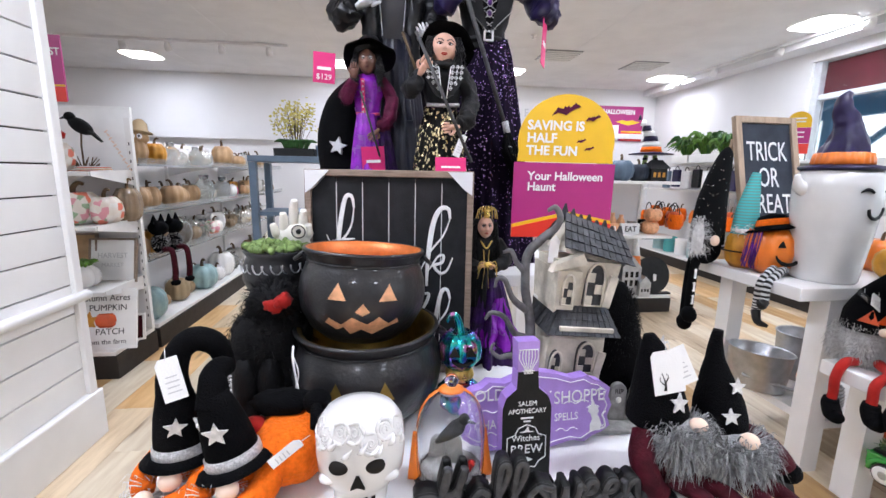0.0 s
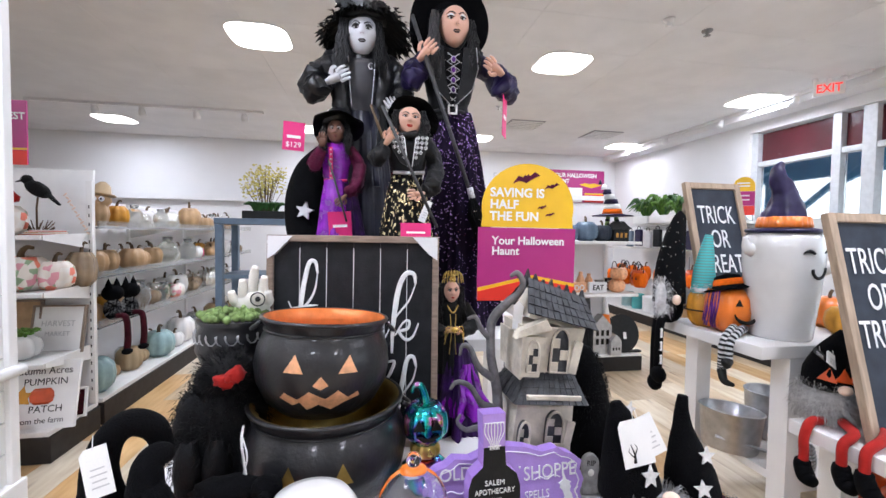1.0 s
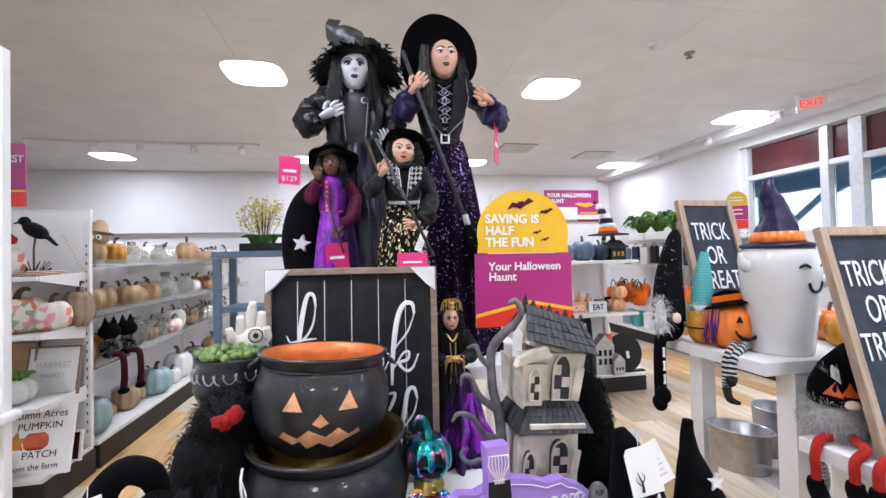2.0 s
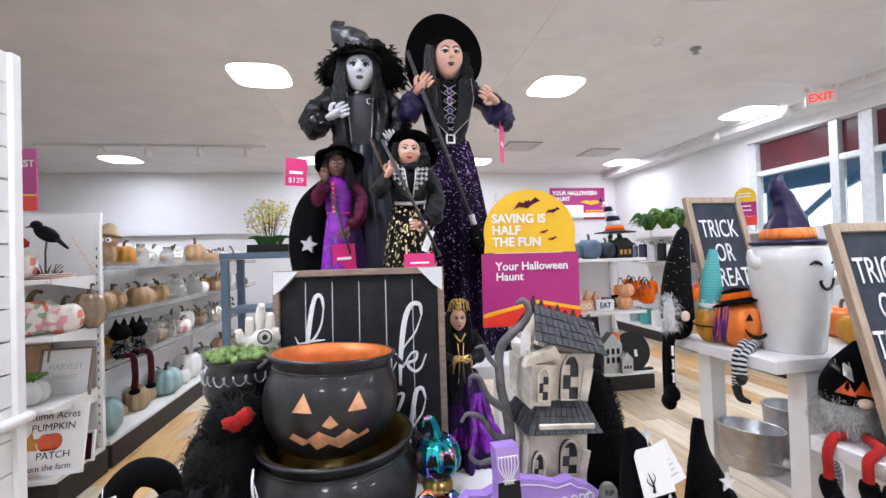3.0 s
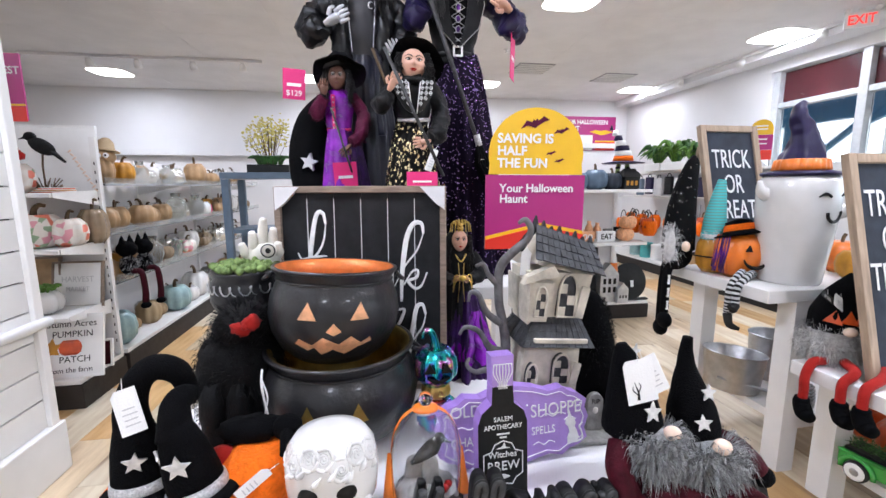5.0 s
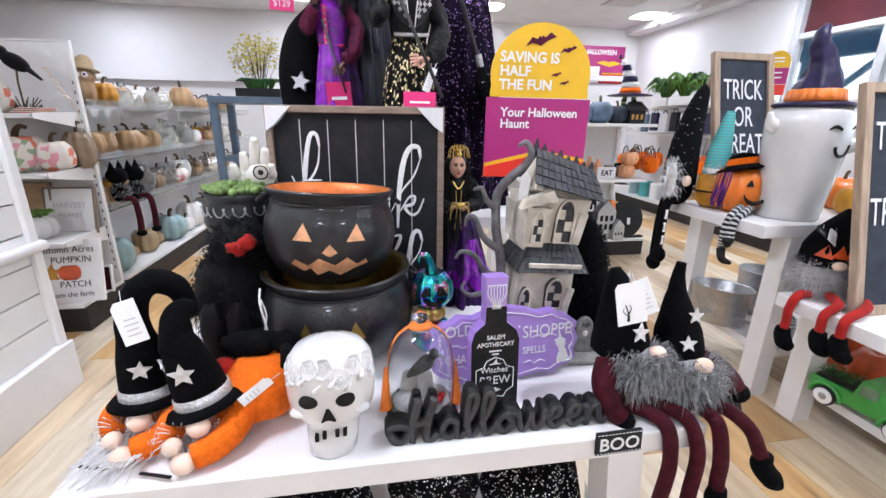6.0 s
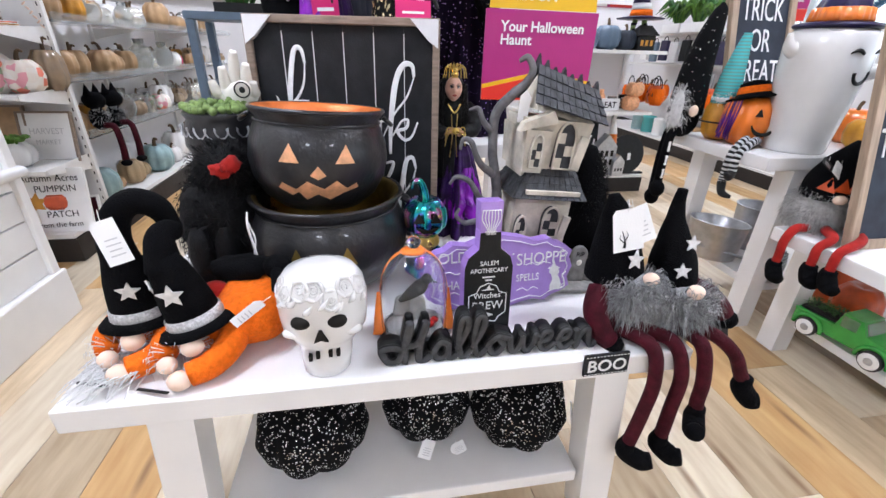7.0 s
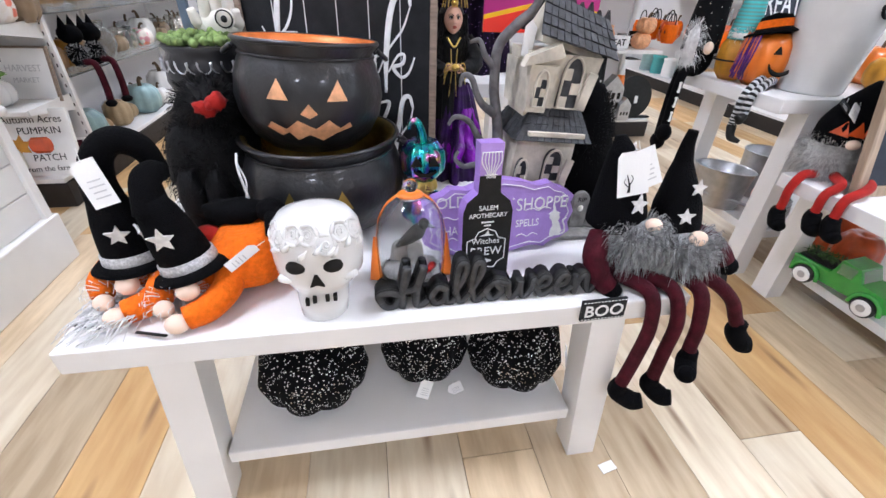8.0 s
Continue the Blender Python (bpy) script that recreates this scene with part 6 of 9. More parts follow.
def hand(k, c, s, m, aim):
    """A doll hand: a flat palm, four jointed fingers and a thumb, pointing along aim."""
    aim = Vector(aim).normalized()
    side = aim.cross(Vector((0, -1, 0))).normalized()
    c = Vector(c)
    back = Vector((0, -1, 0))
    k.tube([c - aim * s * 0.55, c - aim * s * 0.2, c + aim * s * 0.25, c + aim * s * 0.42], [s * 0.26, s * 0.40, s * 0.44, s * 0.34], m, seg=14, flat=0.55)
    for i in range(4):
        o = side * (i - 1.5) * s * 0.21
        ln = s * (0.62, 0.74, 0.72, 0.58)[i]
        p = c + o + aim * s * 0.30
        k.tube(spline([p, p + aim * ln * 0.5 + o * 0.12 + back * s * 0.10, p + aim * ln + o * 0.2 + back * s * 0.02], 4), [s * 0.115, s * 0.11, s * 0.10, s * 0.06], m, seg=8)
    k.tube(spline([c - side * s * 0.30 - aim * s * 0.1, c - side * s * 0.55 + aim * s * 0.15 + back * s * 0.1, c - side * s * 0.52 + aim * s * 0.42 + back * s * 0.12], 4), [s * 0.15, s * 0.12, s * 0.07], m, seg=8)


def locks(k, c, w, z0, z1, m, n, seed, y=-0.04, r=0.006, side=0, wave=0.10):
    """Crimped strands that fall beside a face."""
    rng = random.Random(seed)
    for i in range(n):
        s = side or rng.choice((-1, 1))
        x0 = c[0] + s * w * rng.uniform(0.80, 1.15)
        y0 = c[1] + rng.uniform(-0.35, 0.3) * w
        out, ph, low = rng.uniform(-0.1, 0.45) * w, rng.uniform(0, 6), z1 + rng.uniform(-0.02, 0.05)
        p = []
        for j in range(15):
            q = j / 14
            p.append((x0 + s * out * q + wave * w * math.sin(ph + q * 17) * (0.3 + 0.7 * q), y0 + y * q + 0.5 * wave * w * math.cos(ph + q * 15), z0 + (low - z0) * q))
        k.tube(p, [r, r * 1.1, r, r * 0.4], m, seg=4)


def brim(k, m, M, r0, r1, wob, seed, ragged=0.0, dish=0.0):
    """A floppy hat brim with a turned edge, two skins thick."""
    rng = random.Random(seed)
    seg, n = 96, 7
    ph = rng.uniform(0, 6)
    rag = [rng.uniform(-ragged, ragged) for _ in range(seg)]
    for lift in (0.0, 0.006):
        vs, fs = [], []
        for j in range(n + 1):
            q = j / n
            for i in range(seg):
                a = 2 * math.pi * i / seg
                r = r0 + (r1 * (1 + 0.04 * math.sin(3 * a + ph)) + rag[i] - r0) * q
                z = lift + wob * q * q * (math.sin(2 * a + ph) + 0.6 * math.sin(5 * a + 2 * ph)) + dish * q * q
                vs.append(M @ Vector((r * math.cos(a), r * math.sin(a), z)))
        for j in range(n):
            for i in range(seg):
                b = (i + 1) % seg
                fs.append((j * seg + i, j * seg + b, (j + 1) * seg + b, (j + 1) * seg + i))
        k.add(vs, fs, m)


def sleeve(k, pts, rad, m, seed, amp=0.012, seg=22):
    start = len(k.v)
    k.tube(spline(pts, 12), rad, m, seg=seg)
    k.v[start:] = [tuple(Vector(p) + noise.noise_vector(Vector(p) * 26 + Vector((seed, 0, 0))) * amp + noise.noise_vector(Vector(p) * 70 + Vector((0, seed, 0))) * amp * 0.45) for p in k.v[start:]]


def witch_tall():
    k = Kit()
    X, Y = 0.548, 2.13
    vs, fs = skirt(k, SEQP, (X + 0.03, Y), RZ, 1.87, 0.225, 0.075, 11, 1, 0.09)
    flecks(k, FLECKP, vs, fs, 1900, 0.0021, 61, Y + 0.03)
    start = len(k.v)
    k.tube(spline([(X, Y, 1.83), (X, Y, 1.90), (X, Y, 2.01), (X, Y, 2.09), (X, Y, 2.135), (X, Y, 2.16)], 7), [0.082, 0.090, 0.118, 0.128, 0.085, 0.035], VELVET, seg=36, flat=0.68)
    crumple(k, start, 0.008, 22)
    k.plate([(X - 0.036, 1.90), (X, 1.865), (X + 0.036, 1.90), (X + 0.046, 2.12), (X - 0.046, 2.12)], 0.02, SEQS, Matrix.Translation((0, Y - 0.094, 0)))
    for s in (-1, 1):
        k.plate([(X + s * 0.004, 1.875), (X + s * 0.036, 2.00), (X + s * 0.046, 2.13), (X + s * 0.098, 2.13), (X + s * 0.108, 2.04), (X + s * 0.085, 1.95)], 0.02, VELVET, Matrix.Translation((0, Y - 0.105, 0)), bev=0.04)
        k.tube([(X + s * 0.006, Y - 0.107, 1.872), (X + s * 0.086, Y - 0.107, 1.95), (X + s * 0.109, Y - 0.107, 2.04), (X + s * 0.099, Y - 0.107, 2.13)], 0.0016, SILVER, seg=5)
    for i in range(6):
        z = 2.085 - i * 0.036
        for s in (-1, 1):
            k.tube([(X - s * 0.028, Y - 0.098, z + 0.018), (X + s * 0.028, Y - 0.098, z - 0.018)], 0.0016, SILVER, seg=5)
    for z in (2.075, 2.03, 1.985, 1.945):
        k.ball((X, Y - 0.10, z), (0.0125, 0.004, 0.0155), SILVER, seg=12)
        k.ball((X, Y - 0.103, z), (0.009, 0.006, 0.012), PURPLE, seg=12)
    for q in ((-0.017, 0, 0.007, 0.042), (0.017, 0, 0.007, 0.042), (0, 0.0175, 0.034, 0.007), (0, -0.0175, 0.034, 0.007)):
        k.box((X + q[0], Y - 0.094, 1.862 + q[1]), (q[2], 0.008, q[3]), CARD)
    k.tube([(X + 0.085 * math.cos(a), Y + 0.066 * math.sin(a), 1.862) for a in np.linspace(0, 6.28, 32, endpoint=False)], 0.012, BLACKW, seg=8, loop=True)
    sleeve(k, [(X - 0.09, Y, 2.11), (X - 0.15, Y - 0.02, 2.05), (X - 0.175, Y - 0.07, 1.985), (X - 0.145, Y - 0.125, 2.02)], [0.050, 0.050, 0.052, 0.046, 0.040], INDIGO, 1.0, 0.016)
    sleeve(k, [(X + 0.09, Y, 2.11), (X + 0.19, Y - 0.01, 2.07), (X + 0.265, Y - 0.05, 1.97), (X + 0.215, Y - 0.10, 1.985)], [0.050, 0.050, 0.055, 0.048, 0.052], INDIGO, 2.0, 0.018)
    hand(k, (X - 0.135, Y - 0.150, 2.068), 0.066, PEACH, (0.55, -0.2, 0.6))
    hand(k, (X + 0.185, Y - 0.13, 2.035), 0.066, PEACH, (-0.75, -0.2, 0.45))
    k.tube([(X + 0.006, Y - 0.01, 2.12), (X + 0.010, Y - 0.015, 2.19)], 0.034, VELVET, seg=16)
    face(k, (X + 0.012, Y - 0.045, 2.240), 0.066, 0.090, PEACH, LIPSD, HAIRB, 0, EYEW)
    k.ball((X + 0.012, Y + 0.03, 2.26), (0.080, 0.065, 0.10), HAIRB, seg=20)
    M = Matrix.Translation((X, Y + 0.045, 2.285)) @ pose(0, 0, 0, -62, 0, 0)
    brim(k, PLUSH, M, 0.07, 0.188, 0.014, 4, 0.0, -0.012)
    k.lathe([(0.10, -0.004), (0.092, 0.03), (0.082, 0.08), (0.05, 0.11), (0.0, 0.118)], PLUSH, mat=M, seg=32)
    locks(k, (X - 0.004, Y - 0.05), 0.078, 2.29, 1.99, HAIRG, 170, 3, -0.06, 0.0026, side=-1)
    locks(k, (X + 0.014, Y - 0.04), 0.072, 2.27, 2.05, HAIRB, 120, 4, -0.05, 0.0026, side=1)
    k.tube([(0.36, 1.98, 2.22), (0.62, 1.96, 1.48)], 0.009, CHARE, seg=10)
    rng = random.Random(6)
    k.tube([(0.612, 1.96, 1.515), (0.624, 1.96, 1.47)], 0.014, SILVER, seg=10)
    for i in range(170):
        k.tube([(0.617, 1.96, 1.50), (0.64 + rng.uniform(-0.03, 0.03), 1.96 + rng.uniform(-0.03, 0.03), 1.40), (0.72 + rng.uniform(-0.05, 0.05), 1.95 + rng.uniform(-0.04, 0.04), 1.24)], [0.004, 0.003, 0.001], SEQS, seg=4)
    k.out("witch_figure", None, None, "tall witch figure in a plum sequin skirt and wide black hat", "witch figure", "witch figures")


def witch_grey():
    k = Kit()
    X, Y = 0.155, 2.20
    skirt(k, NAVYC, (X, Y), RZ, 1.86, 0.20, 0.085, 12, 2, 0.08)
    skirt(k, TULLE, (X + 0.03, Y + 0.14), RZ, 1.84, 0.32, 0.085, 9, 12, 0.08)
    start = len(k.v)
    k.tube(spline([(X, Y, 1.82), (X, Y, 1.90), (X, Y, 2.01), (X, Y, 2.075), (X, Y, 2.12)], 7), [0.085, 0.095, 0.115, 0.11, 0.05], PINST, seg=32, flat=0.72)
    crumple(k, start, 0.006, 20)
    for s in (-1, 1):
        start = len(k.v)
        k.tube(spline([(X + s * 0.075, Y - 0.045, 1.70), (X + s * 0.085, Y - 0.06, 1.85), (X + s * 0.095, Y - 0.062, 1.97), (X + s * 0.085, Y - 0.05, 2.09), (X + s * 0.05, Y - 0.04, 2.13)], 8), [0.030, 0.036, 0.042, 0.044, 0.030], LEATHER, seg=18, flat=1.0)
        crumple(k, start, 0.012, 30)
        k.tube(spline([(X + s * 0.042, Y - 0.10, 1.86), (X + s * 0.052, Y - 0.105, 1.98), (X + s * 0.060, Y - 0.085, 2.10)], 6), 0.0022, STEEL, seg=5)
    k.tube([(X + 0.04 + 0.011 * math.cos(a), Y - 0.10, 2.045 + 0.013 * math.sin(a)) for a in np.linspace(0.9, 5.4, 12)], [0.001, 0.004, 0.001], SILVER, seg=6)
    k.lathe([(0.056, 0.0), (0.058, 0.02), (0.050, 0.045), (0.046, 0.05)], LEATHER, at=(X, Y - 0.012, 2.075), seg=24)
    k.tube(spline([(X + 0.05, Y - 0.095, 1.875), (X + 0.065, Y - 0.12, 1.83), (X + 0.055, Y - 0.125, 1.70), (X + 0.07, Y - 0.13, 1.52)], 6), [0.010, 0.014, 0.012, 0.016], NAVYC, seg=8, flat=0.4)
    sleeve(k, [(X - 0.10, Y, 2.09), (X - 0.185, Y - 0.02, 2.02), (X - 0.205, Y - 0.08, 1.935), (X - 0.145, Y - 0.12, 1.955)], [0.056, 0.062, 0.060, 0.056, 0.040], LEATHER, 3.0, 0.022)
    sleeve(k, [(X + 0.10, Y, 2.09), (X + 0.165, Y - 0.02, 2.02), (X + 0.175, Y - 0.07, 1.92), (X + 0.15, Y - 0.10, 1.88)], [0.056, 0.060, 0.056, 0.050, 0.042], LEATHER, 4.0, 0.020)
    hand(k, (X - 0.112, Y - 0.145, 1.965), 0.070, PALE, (0.8, -0.1, 0.42))
    hand(k, (X + 0.14, Y - 0.13, 1.85), 0.06, SILVER, (-0.3, -0.1, 0.6))
    face(k, (X, Y - 0.045, 2.192), 0.070, 0.090, PALE, LIPSD, HAIRB, 0, CHARE, 0.22)
    k.ball((X, Y + 0.03, 2.21), (0.085, 0.07, 0.10), HAIRB, seg=20)
    # wide ragged brim that droops at both sides, and a bent crumpled crown
    M = Matrix.Translation((X + 0.012, Y + 0.02, 2.268)) @ pose(0, 0, 0, -16, -4, 0) @ Matrix.Diagonal((1.12, 0.9, 1, 1))
    start = len(k.v)
    brim(k, RUFFLE, M, 0.07, 0.172, 0.012, 9, 0.012, -0.03)
    k.v[start:] = [(p[0], p[1], p[2] - 1.3 * max(0.0, abs(p[0] - X) - 0.07) ** 1.5) for p in k.v[start:]]
    rng = random.Random(3)
    rim = k.v[-96:]
    for i in range(620):
        p = Vector(rng.choice(rim)) + Vector((rng.uniform(-0.012, 0.012), rng.uniform(-0.012, 0.012), rng.uniform(-0.006, 0.012)))
        out = Vector((p.x - X, p.y - Y, 0)).normalized()
        q = p + out * rng.uniform(0.005, 0.03) + Vector((rng.uniform(-0.012, 0.012), rng.uniform(-0.012, 0.012), -rng.uniform(0.0, 0.035)))
        w = Vector((rng.uniform(-1, 1), rng.uniform(-1, 1), rng.uniform(-1, 1))).normalized() * 0.008
        k.add([p - w, p + w, q], [(0, 1, 2)], RUFFLE, False)
    start = len(k.v)
    k.tube(spline([(X + 0.01, Y + 0.01, 2.265), (X, Y + 0.01, 2.31), (X - 0.03, Y + 0.01, 2.35), (X - 0.075, Y, 2.385), (X - 0.10, Y, 2.42), (X - 0.075, Y, 2.455)], 9), [0.098, 0.090, 0.078, 0.066, 0.050, 0.030, 0.006], FOILB, seg=30)
    crumple(k, start, 0.020, 19)
    start = len(k.v)
    k.tube([(X + 0.005 + 0.096 * math.cos(a), Y + 0.01 + 0.088 * math.sin(a), 2.288) for a in np.linspace(0, 6.28, 40, endpoint=False)], 0.018, LEATHER, seg=10, loop=True)
    k.ball((X + 0.075, Y - 0.06, 2.315), (0.045, 0.03, 0.028), LEATHER, seg=20, lump=0.5)
    crumple(k, start, 0.012, 40)
    locks(k, (X, Y - 0.05), 0.075, 2.25, 2.00, HAIRB, 150, 5, -0.05, 0.0028)
    locks(k, (X, Y - 0.055), 0.080, 2.25, 1.97, HAIRG, 60, 15, -0.06, 0.0024, side=-1)
    k.tube([(X + 0.04, Y - 0.16, 1.86), (X + 0.10, Y - 0.17, 1.70)], 0.006, STEM, seg=8)
    k.out("witch_figure", None, None, "grey-faced witch figure in a ragged black hat and coat", "witch figure", "witch figures")


def witch_gold():
    k = Kit()
    X, Y = 0.34, 1.85
    vs, fs = skirt(k, SEQG, (X - 0.005, Y), RZ, 1.545, 0.15, 0.055, 12, 3, 0.09)
    flecks(k, FLECKG, vs, fs, 1500, 0.0023, 62, Y + 0.03, 2.0)
    start = len(k.v)
    k.tube(spline([(X, Y, 1.53), (X, Y, 1.58), (X, Y, 1.65), (X, Y, 1.69)], 6), [0.058, 0.066, 0.082, 0.045], VELVET, seg=26, flat=0.75)
    crumple(k, start, 0.006, 30)
    for s in (-1, 1):
        M = Matrix.Translation((X, Y - 0.072, 0))
        k.plate([(s * 0.008, 1.565), (s * 0.022, 1.672), (s * 0.076, 1.68), (s * 0.066, 1.63), (s * 0.034, 1.58)], 0.012, BLACKW, M)
        for i in range(6):
            for j in range(3):
                x, z = s * (0.020 + 0.016 * j + 0.002 * i), 1.582 + 0.018 * i
                if abs(x) > (z - 1.555) * 0.72 or (j == 2 and i < 2):
                    continue
                k.tube([(X + x + 0.006 * u, Y - 0.0735, z + 0.007 * v) for u, v in ((0, 1), (1, 0), (0, -1), (-1, 0))], 0.0013, CARD, seg=4, loop=True)
                k.ball((X + x, Y - 0.073, z), 0.0022, CARD, seg=6)
        k.tube([(X + s * 0.008, Y - 0.075, 1.565), (X + s * 0.022, Y - 0.075, 1.672)], 0.002, CARD, seg=5)
    k.tube(spline([(X - 0.058, Y - 0.035, 1.548), (X, Y - 0.062, 1.543), (X + 0.058, Y - 0.035, 1.55)], 6), 0.007, SILVER, seg=8)
    sleeve(k, [(X - 0.065, Y, 1.67), (X - 0.115, Y - 0.03, 1.605), (X - 0.11, Y - 0.07, 1.60), (X - 0.085, Y - 0.085, 1.63)], [0.030, 0.032, 0.031, 0.025], VELVET, 5.0, 0.012)
    sleeve(k, [(X + 0.065, Y, 1.67), (X + 0.105, Y - 0.02, 1.58), (X + 0.085, Y - 0.07, 1.50), (X + 0.05, Y - 0.09, 1.475)], [0.030, 0.033, 0.032, 0.025], VELVET, 6.0, 0.012)
    hand(k, (X - 0.080, Y - 0.105, 1.655), 0.044, PEACH, (0.35, -0.2, 0.6))
    hand(k, (X + 0.028, Y - 0.115, 1.462), 0.042, PEACH, (-0.7, -0.2, -0.1))
    face(k, (X, Y - 0.030, 1.742), 0.047, 0.054, PEACH, REDP, HAIRG, 4, None, 0.12)
    for s in (-1, 1):
        k.ball((X + s * 0.021, Y - 0.056, 1.730), (0.012, 0.010, 0.011), PEACH, seg=12)
    k.ball((X, Y + 0.02, 1.745), (0.062, 0.05, 0.07), HAIRB, seg=20)
    M = Matrix.Translation((X + 0.018, Y + 0.02, 1.768)) @ pose(0, 0, 0, -42, 10, 0)
    brim(k, PLUSH, M, 0.045, 0.102, 0.010, 14, 0.0, -0.02)
    k.lathe([(0.056, 0.0), (0.052, 0.04), (0.03, 0.065), (0.0, 0.07)], PLUSH, mat=M, seg=26)
    locks(k, (X, Y - 0.025), 0.052, 1.78, 1.67, HAIRB, 90, 16, -0.03, 0.0022)
    k.ball((X, Y - 0.025, 1.685), (0.056, 0.050, 0.018), HAIRB, seg=18, lump=0.4)
    k.tube([(0.235, 1.70, 1.76), (0.43, 1.69, 1.34)], 0.006, CHARE, seg=8)
    k.out("witch_figure", None, None, "old witch doll in black with a gold sequin skirt", "witch figure", "witch figures")


def witch_purple():
    k = Kit()
    X, Y = 0.055, 2.02
    skirt(k, TULLEP, (X + 0.02, Y + 0.01), RZ, 1.52, 0.15, 0.05, 13, 4, 0.09)
    skirt(k, SATIN, (X - 0.005, Y - 0.035), RZ, 1.53, 0.095, 0.036, 8, 14, 0.10)
    start = len(k.v)
    k.tube(spline([(X, Y, 1.51), (X, Y, 1.58), (X, Y, 1.655), (X, Y, 1.69)], 6), [0.048, 0.055, 0.062, 0.030], SATIN, seg=24, flat=0.75)
    crumple(k, start, 0.005, 40)
    k.plate([(X - 0.022, 1.53), (X - 0.008, 1.53), (X - 0.010, 1.66), (X - 0.024, 1.66)], 0.008, HOTPINK, Matrix.Translation((0, Y - 0.058, 0)))
    for i in range(7):
        k.ball((X - 0.016, Y - 0.060, 1.535 + i * 0.019), (0.004, 0.003, 0.004), SILVER, seg=6)
    k.tube(spline([(X - 0.045, Y - 0.03, 1.532), (X, Y - 0.052, 1.525), (X + 0.045, Y - 0.03, 1.532)], 5), 0.006, HOTPINK, seg=8)
    for n, p in enumerate(([(X - 0.055, Y, 1.665), (X - 0.085, Y - 0.03, 1.60), (X - 0.075, Y - 0.06, 1.595), (X - 0.05, Y - 0.075, 1.645)], [(X + 0.055, Y, 1.665), (X + 0.095, Y - 0.02, 1.59), (X + 0.085, Y - 0.06, 1.51), (X + 0.05, Y - 0.085, 1.475)])):
        sleeve(k, p, [0.022, 0.026, 0.025, 0.020], MAGENTA, 7.0 + n, 0.008)
        for q in spline(p, 5)[1:-1:2]:
            k.fur(q, (0.022, 0.022, 0.022), MAGENTA, 170, 0.014, 0.5, 0.0011, seed=70 + n)
    hand(k, (X - 0.045, Y - 0.095, 1.672), 0.036, BROWNF, (0.1, -0.2, 0.7))
    hand(k, (X + 0.033, Y - 0.10, 1.452), 0.038, BROWNF, (-0.45, -0.2, -0.5))
    face(k, (X, Y - 0.025, 1.728), 0.035, 0.048, BROWNF, LIPS, HAIRB, 0, SILVER, 0.22)
    k.ball((X, Y + 0.02, 1.73), (0.055, 0.05, 0.07), HAIRB, seg=18)
    M = Matrix.Translation((X + 0.004, Y + 0.012, 1.768)) @ pose(0, 0, 0, -30, -6, 0)
    brim(k, LEATHER, M, 0.04, 0.104, 0.010, 21, 0.0, -0.028)
    start = len(k.v)
    k.lathe([(0.060, 0.0), (0.056, 0.02), (0.052, 0.045), (0.03, 0.06), (0.0, 0.062)], LEATHER, mat=M, seg=32)
    crumple(k, start, 0.010, 40)
    locks(k, (X, Y - 0.02), 0.045, 1.76, 1.64, HAIRB, 110, 17, -0.03, 0.0022)
    k.tube([(X - 0.02, Y - 0.115, 1.60), (X + 0.05, Y - 0.12, 1.36)], 0.004, CHARE, seg=6)
    k.out("witch_figure", None, None, "small witch doll in a purple satin gown and black hat", "witch figure", "witch figures")


